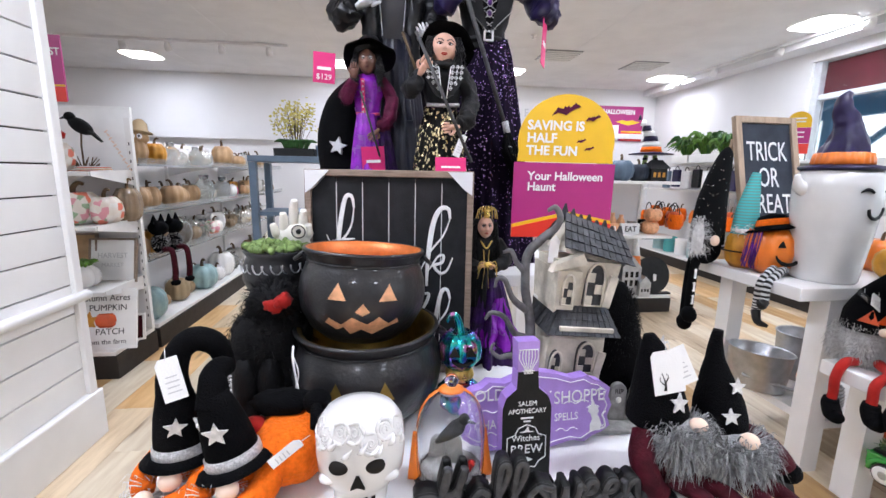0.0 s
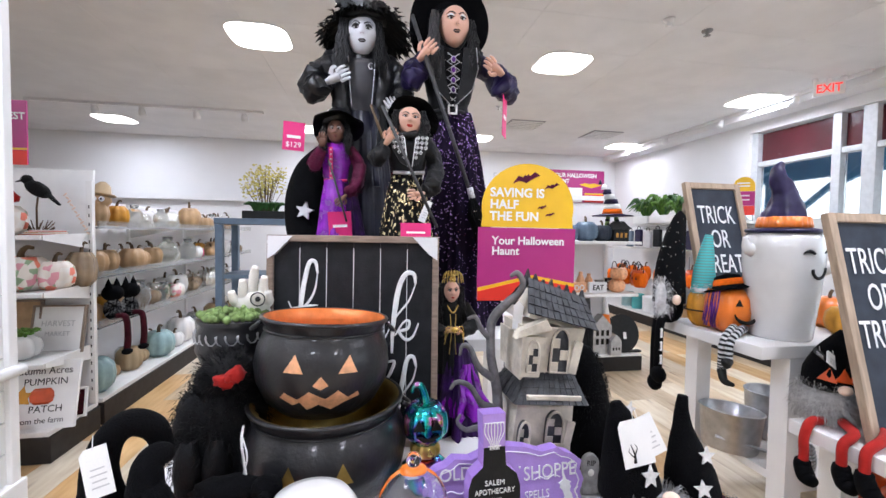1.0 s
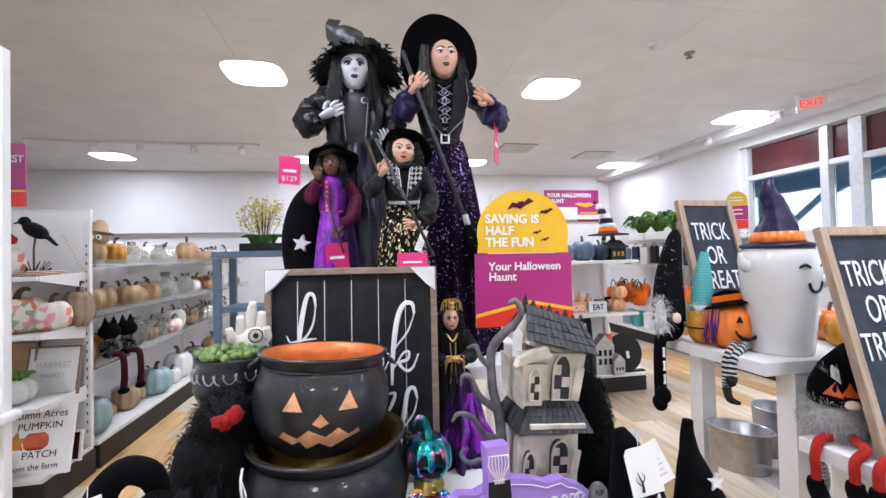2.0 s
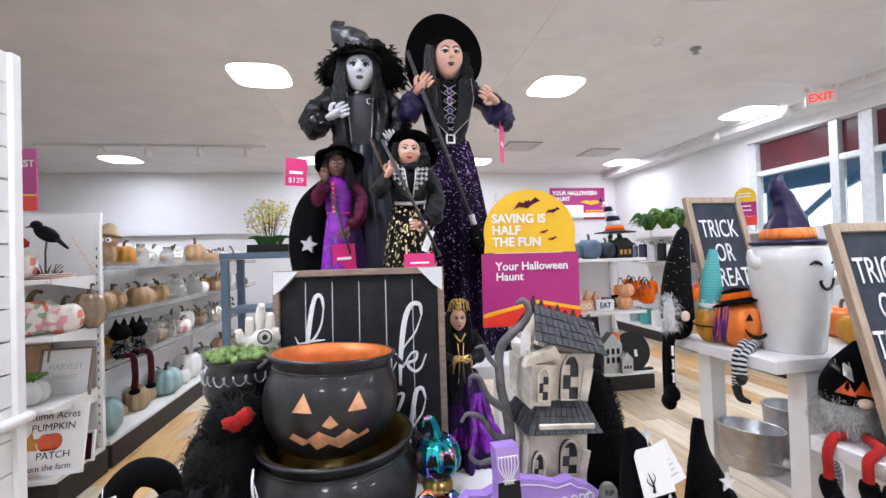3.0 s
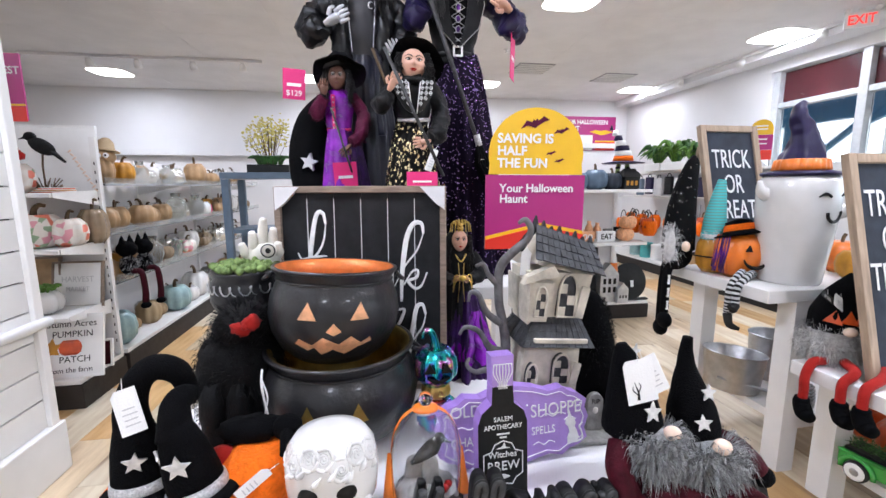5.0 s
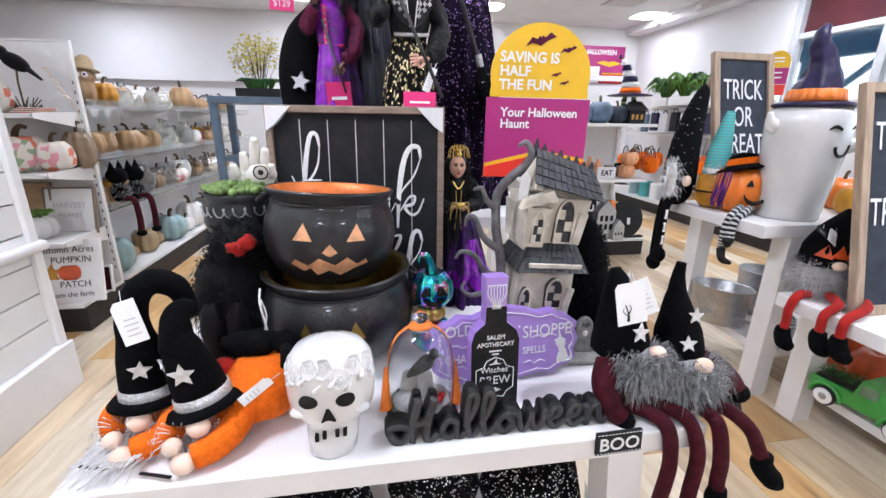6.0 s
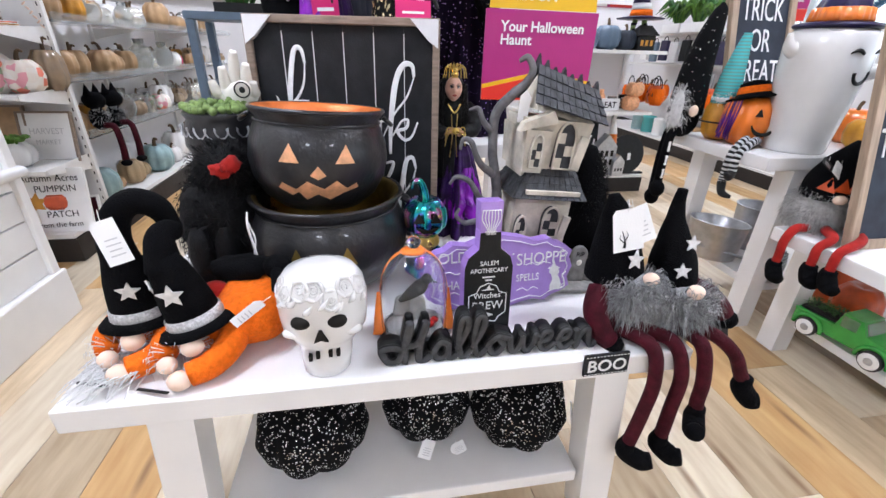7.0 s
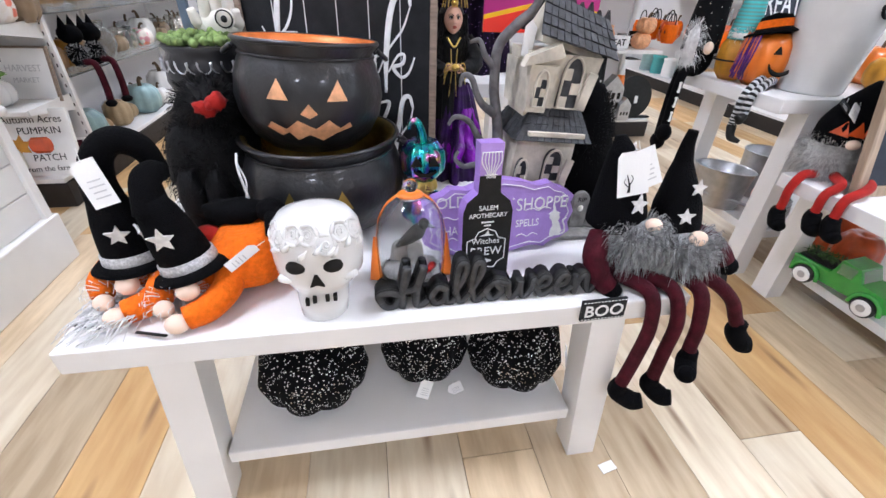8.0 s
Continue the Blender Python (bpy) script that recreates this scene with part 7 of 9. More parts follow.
def crown_doll():
    k = Kit()
    X, Y = 0.482, 1.685
    skirt(k, TULLEP, (X + 0.03, Y), TZ, 0.93, 0.11, 0.035, 9, 5, 0.20)
    start = len(k.v)
    skirt(k, SATIN, (X + 0.045, Y - 0.030), 0.68, 0.86, 0.070, 0.02, 7, 25, 0.30)
    crumple(k, start, 0.014, 24)
    skirt(k, VELVET, (X, Y + 0.005), 0.82, 1.0, 0.055, 0.038, 6, 6, 0.15)
    start = len(k.v)
    k.tube(spline([(X, Y, 0.93), (X, Y, 1.0), (X, Y, 1.06), (X, Y, 1.085)], 6), [0.035, 0.042, 0.050, 0.022], VELVET, seg=22, flat=0.8)
    crumple(k, start, 0.005, 40)
    for s in (-1, 1):
        sleeve(k, [(X + s * 0.045, Y, 1.06), (X + s * 0.072, Y - 0.03, 1.0), (X + s * 0.03, Y - 0.06, 0.975)], [0.022, 0.026, 0.020], VELVET, 9.0 + s, 0.008)
        hand(k, (X + s * 0.022, Y - 0.072, 0.985), 0.024, PEACH, (-s * 0.6, -0.2, 0.3))
    k.ball((X, Y - 0.085, 0.992), (0.013, 0.010, 0.011), GOLD, seg=12)
    for i in range(6):
        s, j = (-1, 1)[i % 2], i // 2
        k.tube(spline([(X, Y - 0.085, 0.992), (X + s * 0.025, Y - 0.088, 1.004 - j * 0.012), (X + s * 0.034, Y - 0.082, 0.975 - j * 0.016)], 4), 0.0016, GOLD, seg=5)
    k.tube(spline([(X - 0.02, Y - 0.045, 1.07), (X, Y - 0.055, 1.045), (X + 0.02, Y - 0.045, 1.07)], 5), 0.003, GOLD, seg=5)
    face(k, (X, Y - 0.025, 1.115), 0.028, 0.038, PEACH, REDP, HAIRB, 0, CHARE, 0.25, 32)
    k.ball((X, Y + 0.01, 1.12), (0.040, 0.034, 0.046), HAIRB, seg=16)
    locks(k, (X, Y - 0.005), 0.038, 1.13, 0.98, HAIRB, 120, 9, -0.02, 0.002)
    k.ball((X, Y - 0.035, 1.160), (0.013, 0.011, 0.011), GOLD, seg=12)
    k.ball((X, Y - 0.046, 1.172), (0.007, 0.006, 0.007), GOLD, seg=8)
    for i in range(8):
        a = radians(20 + i * 20)
        k.tube(spline([(X, Y - 0.030, 1.163), (X + 0.030 * math.cos(a), Y - 0.040, 1.176 + 0.016 * math.sin(a)), (X + 0.040 * math.cos(a), Y - 0.042, 1.148)], 4), 0.0019, GOLD, seg=5)
    for s in (-1, 1):
        k.tube([(X + s * 0.010, Y - 0.055, 1.04), (X + s * 0.006, Y - 0.060, 0.97), (X + s * 0.012, Y - 0.056, 0.90)], 0.0014, GOLD, seg=5)
    k.out("spider_queen_doll", None, None, "small doll in black and purple with a gold spider crown", "doll")


witch_tall(), witch_grey(), witch_gold(), witch_purple(), crown_doll()

# crescent moon cushion with stars, behind the dolls
moon = thing("moon_cushion", Matrix.Translation((0.025, 2.14, RZ)), "black plush crescent moon with silver stars", "cushion")
Kit().tube(spline([(x, 0, z) for x, z in [(0.07, 0.80), (-0.01, 0.76), (-0.08, 0.67), (-0.105, 0.55), (-0.09, 0.42), (-0.04, 0.31), (0.03, 0.22), (0.05, 0.0)]], 6), [0.015, 0.05, 0.075, 0.09, 0.10, 0.105, 0.105, 0.09], PLUSH, seg=18).out("body", moon)
for x, z in ((-0.10, 0.50), (-0.015, 0.37)):
    Kit().star(0.038, CARDG, Matrix.Translation((x, -0.113, z)) @ pose(0, 0, 0, 0, 12, -10), 0.02).out("star", moon, label="grey cloth star")


def pink_tag(at, w, h, price=None, label="pink price tag on a string"):
    t = thing("price_tag", at, label, "tag")
    Kit().plate([(-w / 2, -h), (w / 2, -h), (w / 2, 0), (-w / 2, 0)], 0.002, PINK).out("card", t)
    Kit().box((0, -0.0008, -h * 0.52), (w * 0.62, 0.001, h * 0.10), CARD).out("logo_bar", t)
    if price:
        Kit().text(price, h * 0.26, CARD, Matrix.Translation((0, -0.001, -h * 0.88)), 0.001).out("lettering", t)
    return t


pink_tag(Matrix.Translation((-0.135, 2.16, 1.80)) @ pose(0, 0, 0, 0, 3, 4), 0.092, 0.125, "$129")
pink_tag(Matrix.Translation((0.075, 1.928, 1.40)) @ pose(0, 0, 0, 6, -3, 0), 0.09, 0.11)
pink_tag(Matrix.Translation((0.345, 1.597, 1.352)) @ pose(0, 0, 0, -8, 0, 0), 0.10, 0.06)
pink_tag(Matrix.Translation((0.79, 2.045, 1.935)) @ pose(0, 0, 0, 0, 4, 60), 0.08, 0.18)
hang_tag("price_tag", Matrix.Translation((0.375, 1.70, 1.36)) @ pose(0, 0, 0, -6, 22, 0), 0.025, 0.08)



# ---- things on the two tables by the window ----
def ghost_jar():
    s = thing("ghost_jar", Matrix.Translation((2.085, 1.86, 0.86)) @ pose(0, 0, 0, 0, 0, -22) @ Matrix.Diagonal((0.80, 0.80, 0.945, 1)), "white ceramic ghost jar with a winking face and witch hat lid", "jar")
    b = Kit().lathe([(0.0, 0.0), (0.145, 0.0), (0.152, 0.01), (0.160, 0.08), (0.178, 0.22), (0.192, 0.36), (0.195, 0.44), (0.185, 0.49), (0.160, 0.515), (0.0, 0.52)], PLASTER, seg=48).out("body", s)
    for x, dz in ((-0.185, 0.02), (0.195, -0.06)):
        Kit().tube(spline([(x * 0.85, -0.04, 0.40 + dz), (x * 1.12, -0.06, 0.42 + dz), (x * 1.22, -0.07, 0.47 + dz)], 6), [0.040, 0.030, 0.012], PLASTER, seg=16).out("arm", s)
    def on(x, z):
        r = float(np.interp(z, [0.08, 0.22, 0.36, 0.44, 0.49], [0.160, 0.178, 0.192, 0.195, 0.185])) + 0.001
        return (x, -math.sqrt(r * r - x * x), z)
    Kit().tube([on(x, 0.415 + 0.014 * math.cos((x - 0.03) * 50)) for x in np.linspace(0.0, 0.06, 8)], [0.003, 0.008, 0.006], BLACKW, seg=8).out("eye", b, label="black winking eye")
    Kit().tube([on(x, 0.415 + 0.014 * math.cos((x - 0.15) * 50)) for x in np.linspace(0.125, 0.165, 8)], [0.003, 0.008, 0.006], BLACKW, seg=8).out("eye", b)
    Kit().tube([on(0.095 + 0.042 * math.cos(a), 0.345 + 0.042 * math.sin(a)) for a in np.linspace(math.pi * 1.0, 2.05 * math.pi, 14)], 0.008, BLACKW, seg=8).out("mouth", b, label="black curved smile")
    lid = Kit().lathe([(0.176, 0.510), (0.186, 0.518), (0.182, 0.528), (0.14, 0.535), (0.12, 0.537)], INDIGO, seg=40).out("lid", s, label="glossy purple witch hat lid")
    Kit().lathe([(0.128, 0.536), (0.135, 0.54), (0.131, 0.56), (0.126, 0.585), (0.112, 0.590)], ORANGE, seg=120, lobes=24, amp=0.05).out("hat_band", lid, label="ruffled orange hat band")
    crown = Kit().tube(spline([(0, 0, 0.57), (0.004, 0, 0.64), (-0.008, 0, 0.71), (-0.034, 0, 0.77), (-0.036, 0, 0.82), (-0.018, 0, 0.855)], 9), [0.112, 0.084, 0.058, 0.046, 0.036, 0.012], INDIGO, seg=48)
    for i in range(len(crown.v)):
        x, y, z = crown.v[i]
        a = math.atan2(y, x)
        q = 1 + 0.10 * math.sin(7 * a + z * 14) * max(0.0, 1 - (z - 0.57) / 0.24)
        crown.v[i] = (x * q, y * q, z)
    crumple(crown, 0, 0.006, 24)
    crown.out("hat_crown", lid)


ghost_jar()


def easel_board(at, w, h, board, label, legs=True):
    s = thing("chalkboard_sign", at, label, "sign", "framed chalkboards")
    Kit().box((0, 0.012, h / 2), (w - 0.06, 0.01, h - 0.06), board).out("board", s)
    for x in (-1, 1):
        Kit().box((x * (w / 2 - 0.018), 0.008, h / 2), (0.036, 0.03, h), FRAMET, bev=0.003).out("frame", s)
    for z in (0.018, h - 0.018):
        Kit().box((0, 0.008, z), (w - 0.074, 0.03, 0.036), FRAMET, bev=0.003).out("frame", s)
    fs = 0.40 * w
    for i, t in enumerate(("TRICK", "OR", "TREAT")):
        Kit().text(t, fs, CHALK, Matrix.Translation((0, 0.005, h - 0.09 - fs - i * fs * 0.95)), 0.002, "CENTER", 0.58).out("lettering", s)
    for x in (-1, 1) if legs else ():
        Kit().box((x * (w / 2 - 0.05), 0.20, h * 0.44), (0.025, 0.02, h * 0.92), FRAMET, mat=pose(0, 0, 0, 22, 0, 0)).out("back_leg", s)
    return s


easel_board(Matrix.Translation((2.19, 2.20, 0.86)) @ pose(0, 0, 0, -14, 0, 2), 0.38, 0.80, CHARB, "tan-framed chalkboard that reads Trick or Treat, on a table")
easel_board(Matrix.Translation((2.095, 1.36, 0.60)) @ pose(0, 0, 0, -13, 0, 0), 0.36, 0.84, CHARB, "tan-framed blackboard sign leaning back on the low table", False)


def skeleton_gnome():
    g = thing("plush_gnome", (1.812, 2.25, 0.86), "black plush skeleton gnome with a tall flecked hat and hanging legs", "plush gnome")
    Kit().ball((0, 0, 0.07), (0.075, 0.07, 0.085), PLUSH, seg=20).out("body", g)
    Kit().tube(spline([(0, 0, 0.10), (0, 0, 0.20), (0.005, 0, 0.32), (0.025, 0, 0.45), (0.05, 0, 0.56), (0.055, 0, 0.60)], 7), [0.082, 0.080, 0.070, 0.054, 0.032, 0.008], SEQS, seg=24).out("hat", g, label="tall black flecked hat")
    Kit().ball((-0.02, -0.085, 0.125), (0.022, 0.02, 0.028), SKIN, seg=14).out("nose", g)
    k = Kit().ball((-0.07, -0.03, 0.13), (0.03, 0.03, 0.09), FURW, seg=14)
    k.fur((-0.07, -0.03, 0.14), (0.03, 0.03, 0.085), FURW, 900, 0.06, 0.6, 0.0014, seed=21)
    tagged(k.out("beard", g, label="white fur beard"), kind="stuff")
    for dy, zz, dx in ((-0.05, -0.24, -0.10), (0.03, -0.31, -0.06)):
        leg = Kit().tube(spline([(-0.02, dy, 0.03), (dx + 0.02, dy, 0.01), (dx, dy - 0.01, -0.10), (dx, dy - 0.01, zz)], 6), 0.022, PLUSH, seg=12).out("leg", g)
        Kit().ball((dx - 0.01, dy - 0.03, zz - 0.03), (0.034, 0.045, 0.045), PLUSH, seg=14).out("boot", leg)
        for j in range(3):
            z = -0.05 - j * 0.07
            b = Kit().box((dx, dy - 0.031, z), (0.010, 0.006, 0.04), CARD)
            for e in (-1, 1):
                b.ball((dx, dy - 0.031, z + e * 0.02), (0.009, 0.005, 0.006), CARD, seg=8)
            b.out("bone_print", leg, label="white bone print")


def pumpkin_prof(R, H):
    return [(0.0, 0.006), (R * 0.55, 0.0), (R * 0.9, H * 0.18), (R, H * 0.48), (R * 0.92, H * 0.78), (R * 0.62, H * 0.98), (R * 0.25, H * 0.96), (0.0, H * 0.92)]


def mustard_gnome():
    s = thing("pumpkin_gnome", (1.905, 2.115, 0.86), "mustard pumpkin gnome with a teal striped hat and black bow", "plush gnome")
    Kit().lathe(pumpkin_prof(0.078, 0.19), MUST, seg=48, lobes=8, amp=0.10).out("body", s)
    Kit().tube(spline([(0, 0, 0.17), (0, 0, 0.28), (0.01, 0, 0.38), (0.02, 0, 0.47)], 5), [0.06, 0.05, 0.035, 0.018], TEALK, seg=16).out("hat", s, label="teal striped knit hat")
    Kit().fur((0, -0.02, 0.19), (0.06, 0.05, 0.03), FURW, 500, 0.03, 0.7, 0.0014, seed=31).ball((0, -0.01, 0.185), (0.06, 0.055, 0.03), FURW, seg=14).out("beard", s)
    Kit().ball((-0.02, -0.085, 0.15), (0.024, 0.014, 0.02), FURB, seg=10).ball((0.015, -0.085, 0.165), (0.016, 0.012, 0.014), FURB, seg=10).ball((0.03, -0.085, 0.145), (0.024, 0.014, 0.02), FURB, seg=10).out("bow", s, label="black bow")
    Kit().tube([(0.087 * math.cos(a), 0.087 * math.sin(a), 0.085) for a in np.linspace(0, 6.28, 30, endpoint=False)], 0.004, BLACKW, seg=6, loop=True).out("cord", s)


def pumpkin_witch():
    s = thing("pumpkin_doll", Matrix.Translation((1.945, 1.985, 0.86)) @ pose(0, 0, 0, 0, 0, -35) @ Matrix.Diagonal((0.9, 0.9, 1, 1)), "orange jack-o'-lantern doll with striped legs and a black hat", "plush pumpkin")
    b = Kit().lathe(pumpkin_prof(0.118, 0.215), ORANGE, seg=56, lobes=9, amp=0.10).out("head", s)
    Kit().lathe([(0.115, 0.0), (0.12, 0.006), (0.08, 0.02), (0.07, 0.03), (0.06, 0.07), (0.0, 0.085)], PLUSH, at=(-0.01, 0, 0.20), mat=pose(0, 0, 0, -8, -10, 0), seg=30).out("hat", s, label="black felt witch hat")
    Kit().lathe([(0.073, 0.022), (0.075, 0.026), (0.067, 0.055), (0.06, 0.056)], ORANGEK, at=(-0.01, 0, 0.20), mat=pose(0, 0, 0, -8, -10, 0), seg=30).out("hat_band", s)
    for x in (0.02, 0.085):
        Kit().plate([(x - 0.017, 0.135), (x + 0.017, 0.135), (x + 0.002, 0.165)], 0.02, GAPM, Matrix.Translation((0, -0.116 if x < 0.05 else -0.088, 0)) @ pose(0, 0, 0, 0, 0, 14)).out("eye", b)
    Kit().tube([(0.05 + 0.052 * math.cos(a), -0.118 + 0.028 * (math.cos(a) > 0) * math.cos(a), 0.105 + 0.045 * math.sin(a)) for a in np.linspace(3.3, 6.2, 12)], [0.003, 0.009, 0.009, 0.003], GAPM, seg=8).out("mouth", b)
    k = Kit()
    rng = random.Random(13)
    for i in range(60):
        a = radians(rng.uniform(178, 232))
        r = 0.108
        k.tube(spline([(r * math.cos(a), r * math.sin(a), 0.205), (1.12 * r * math.cos(a), 1.1 * r * math.sin(a), 0.13), (1.12 * r * math.cos(a) + rng.uniform(-0.015, 0.015), 1.1 * r * math.sin(a), rng.uniform(0.02, 0.06))], 3), 0.004, PURPLE if i % 2 else ORANGE, seg=5)
    k.out("hair", s, label="purple and orange yarn hair")
    turn = pose(0, 0, 0, 0, 0, 35).to_3x3()
    for p, f in (([(-0.04, -0.07, 0.03), (-0.11, -0.12, 0.035), (-0.165, -0.13, -0.02), (-0.17, -0.13, -0.10), (-0.17, -0.13, -0.15)], [(-0.17, -0.13, -0.15), (-0.18, -0.16, -0.19), (-0.15, -0.19, -0.205)]), ([(0.0, -0.09, 0.03), (-0.08, -0.14, 0.03), (-0.155, -0.16, -0.02), (-0.165, -0.165, -0.10)], [(-0.165, -0.165, -0.10), (-0.20, -0.19, -0.11), (-0.235, -0.20, -0.09)])):
        f = [turn @ Vector(a) for a in f]
        q = spline([turn @ Vector(a) for a in p], 8)
        leg = Kit()
        for i in range(len(q) - 1):
            leg.tube([q[i], q[i].lerp(q[i + 1], 1.02)], 0.019, BLACKW if i % 2 else CARDG, seg=10)
        leg.out("leg", s, label="black and grey striped leg")
        Kit().tube(spline(f, 5), [0.022, 0.018, 0.008], BLACKW, seg=10).out("shoe", s, label="black curled shoe")


skeleton_gnome(), mustard_gnome(), pumpkin_witch()


def red_gnome(x, y, hat, legs, seed, label):
    Z = 0.60
    g = thing("plush_gnome", (x, y, Z), label, "plush gnome", "red-legged gnomes")
    k = Kit().ball((0, 0, 0.075), (0.088, 0.08, 0.085), FURL, seg=20)
    k.fur((0, 0, 0.085), (0.090, 0.082, 0.088), FURL, 3600, 0.055, 0.75, 0.0014, seed=seed)
    tagged(k.out("beard", g, label="shaggy pale grey beard"), kind="stuff")
    h = Kit().tube(spline([(0, 0, 0.14), (0, 0, 0.20), (hat[0] * 0.4, hat[1] * 0.4, 0.27), (hat[0], hat[1], 0.345)], 6), [0.084, 0.080, 0.055, 0.012], PLUSH, seg=18).out("hat", g, label="pointed pumpkin-face hat")
    for a in (-1.9, -1.3, -2.5):
        p = Vector((0.082 * math.cos(a), 0.082 * math.sin(a), 0.195))
        Kit().plate([(-0.03, -0.018), (0.03, -0.018), (0.0, 0.034)], 0.006, REDPUM, Matrix.Translation(p) @ pose(0, 0, 0, -12, 8, math.degrees(a) + 90)).out("face_patch", h)
    Kit().ball((-0.03, -0.085, 0.15), (0.026, 0.02, 0.018), SKIN, seg=14).out("nose", g)
    for l in legs:
        q = [Vector(p) - Vector((x, y, Z)) for p in l]
        leg = Kit().tube(spline(q, 6), [0.018, 0.016, 0.0155], REDP, seg=12).out("leg", g, label="red plush leg")
        e = q[-1]
        Kit().tube(spline([e + Vector((0, 0, 0.025)), e, e + Vector((-0.005, -0.02, -0.03)), e + Vector((-0.012, -0.05, -0.035))], 5), [0.024, 0.028, 0.03, 0.02], PLUSH, seg=14).out("boot", leg)


red_gnome(1.985, 1.565, (0.10, 0.03), [[(1.92, 1.53, 0.62), (1.855, 1.52, 0.62), (1.822, 1.515, 0.57), (1.818, 1.51, 0.51), (1.815, 1.51, 0.46)], [(1.95, 1.48, 0.63), (1.89, 1.40, 0.63), (1.83, 1.39, 0.60), (1.82, 1.385, 0.55), (1.815, 1.38, 0.51)]], 41, "grey-bearded plush gnome with red legs and a black pumpkin-face hat")
red_gnome(2.135, 1.575, (0.09, 0.05), [[(2.06, 1.48, 0.63), (1.95, 1.35, 0.64), (1.84, 1.325, 0.61), (1.825, 1.32, 0.55), (1.82, 1.315, 0.52)]], 42, "grey-bearded plush gnome with a black pumpkin-face hat")
hang_tag("price_tag", Matrix.Translation((1.925, 1.505, 0.835)) @ pose(0, 0, 0, -25, 35, 0), 0.07, 0.055)
hang_tag("price_tag", Matrix.Translation((1.90, 1.535, 0.865)) @ pose(0, 0, 0, -25, 35, 0), 0.07, 0.03, BLACKW, "black card hang tag with gold trim")


def truck():
    s = thing("toy_truck", Matrix.Translation((2.075, 1.305, 0.17)) @ pose(0, 0, 0, 0, 0, 8), "green metal vintage toy pickup truck on the shelf", "toy truck")
    body = Kit()
    # side outline along -y (front towards -y)
    side = [(-0.19, 0.045), (0.16, 0.045), (0.175, 0.06), (0.175, 0.09), (0.15, 0.105), (0.06, 0.115), (0.035, 0.165), (-0.03, 0.168), (-0.045, 0.105), (-0.19, 0.10)]
    body.plate([(a, z) for a, z in side], 0.12, TRUCKG, Matrix.Translation((-0.06, 0, 0)) @ pose(0, 0, 0, 0, 0, -90) @ Matrix.Translation((0, 0, 0)))
    body.out("body", s)
    Kit().box((0, 0.115, 0.108), (0.095, 0.13, 0.012), BLACKW).out("bed", s)
    for x in (-0.062, 0.062):
        Kit().box((x, 0.0, 0.135), (0.003, 0.055, 0.045), ACRYL, bev=0.001).out("window", s)
        Kit().tube([(x * 0.98, 0.05, 0.10), (x * 0.98, 0.19, 0.10)], 0.006, TRUCKG, seg=8).out("bed_rail", s)
    Kit().box((0, -0.052, 0.138), (0.095, 0.004, 0.045), ACRYL, mat=pose(0, 0, 0, -24, 0, 0)).out("windscreen", s)
    Kit().box((0, -0.178, 0.075), (0.07, 0.006, 0.04), STEEL, bev=0.002).out("grille", s)
    for x in (-0.045, 0.045):
        Kit().ball((x, -0.17, 0.092), (0.014, 0.012, 0.014), PLASTER, seg=12).out("headlight", s)
    for x in (-0.065, 0.065):
        for y in (-0.105, 0.125):
            w = Kit().lathe([(0.0, -0.012), (0.036, -0.012), (0.04, -0.006), (0.04, 0.006), (0.036, 0.012), (0.0, 0.012)], RUBBER, at=(x, y, 0.04), mat=pose(0, 0, 0, 0, 90, 0), seg=24).out("wheel", s, label="black tyre with white wall")
            Kit().lathe([(0.026, -0.014), (0.033, -0.013), (0.033, 0.013), (0.026, 0.014)], CARD, at=(x, y, 0.04), mat=pose(0, 0, 0, 0, 90, 0), seg=24).out("white_wall", w)
            Kit().ball((x + (0.011 if x > 0 else -0.011), y, 0.04), (0.006, 0.018, 0.018), STEEL, seg=14).out("hub", w)
            Kit().tube([(x, y + 0.052 * math.cos(a), 0.04 + 0.052 * math.sin(a)) for a in np.linspace(-0.1, math.pi + 0.1, 12)], 0.009, TRUCKG, seg=8).out("fender", s)
    k = Kit()
    rng = random.Random(17)
    for i in range(160):
        p = Vector((rng.uniform(-0.045, 0.045), rng.uniform(0.055, 0.18), 0.118 + rng.uniform(0, 0.02)))
        k.tube([p, p + Vector((rng.uniform(-1, 1), rng.uniform(-1, 1), rng.uniform(-0.2, 1))).normalized() * 0.02], [0.002, 0.0005], GREEND, seg=4)
    tagged(k.out("tree_load", s, label="tiny bottle-brush fir branches"), kind="stuff")


truck()


def pot(at, R, H, tilt, label, handle=True):
    s = thing("metal_pot", Matrix.Translation(at) @ pose(0, 0, 0, *tilt), label, "pot")
    Kit().lathe([(0.0, 0.0), (R * 0.86, 0.0), (R * 0.88, 0.006), (R, H), (R + 0.006, H + 0.004), (R, H + 0.008), (R - 0.004, H), (R * 0.84, 0.01), (0.0, 0.008)], STEEL, seg=44).out("bowl", s)
    if handle:
        Kit().tube([(-R * 0.9, -R * 0.3, H * 0.35), (R * 0.4, -R * 1.25, H * 0.25)], [0.016, 0.013], STEEL, seg=10, flat=0.6).out("handle", s)


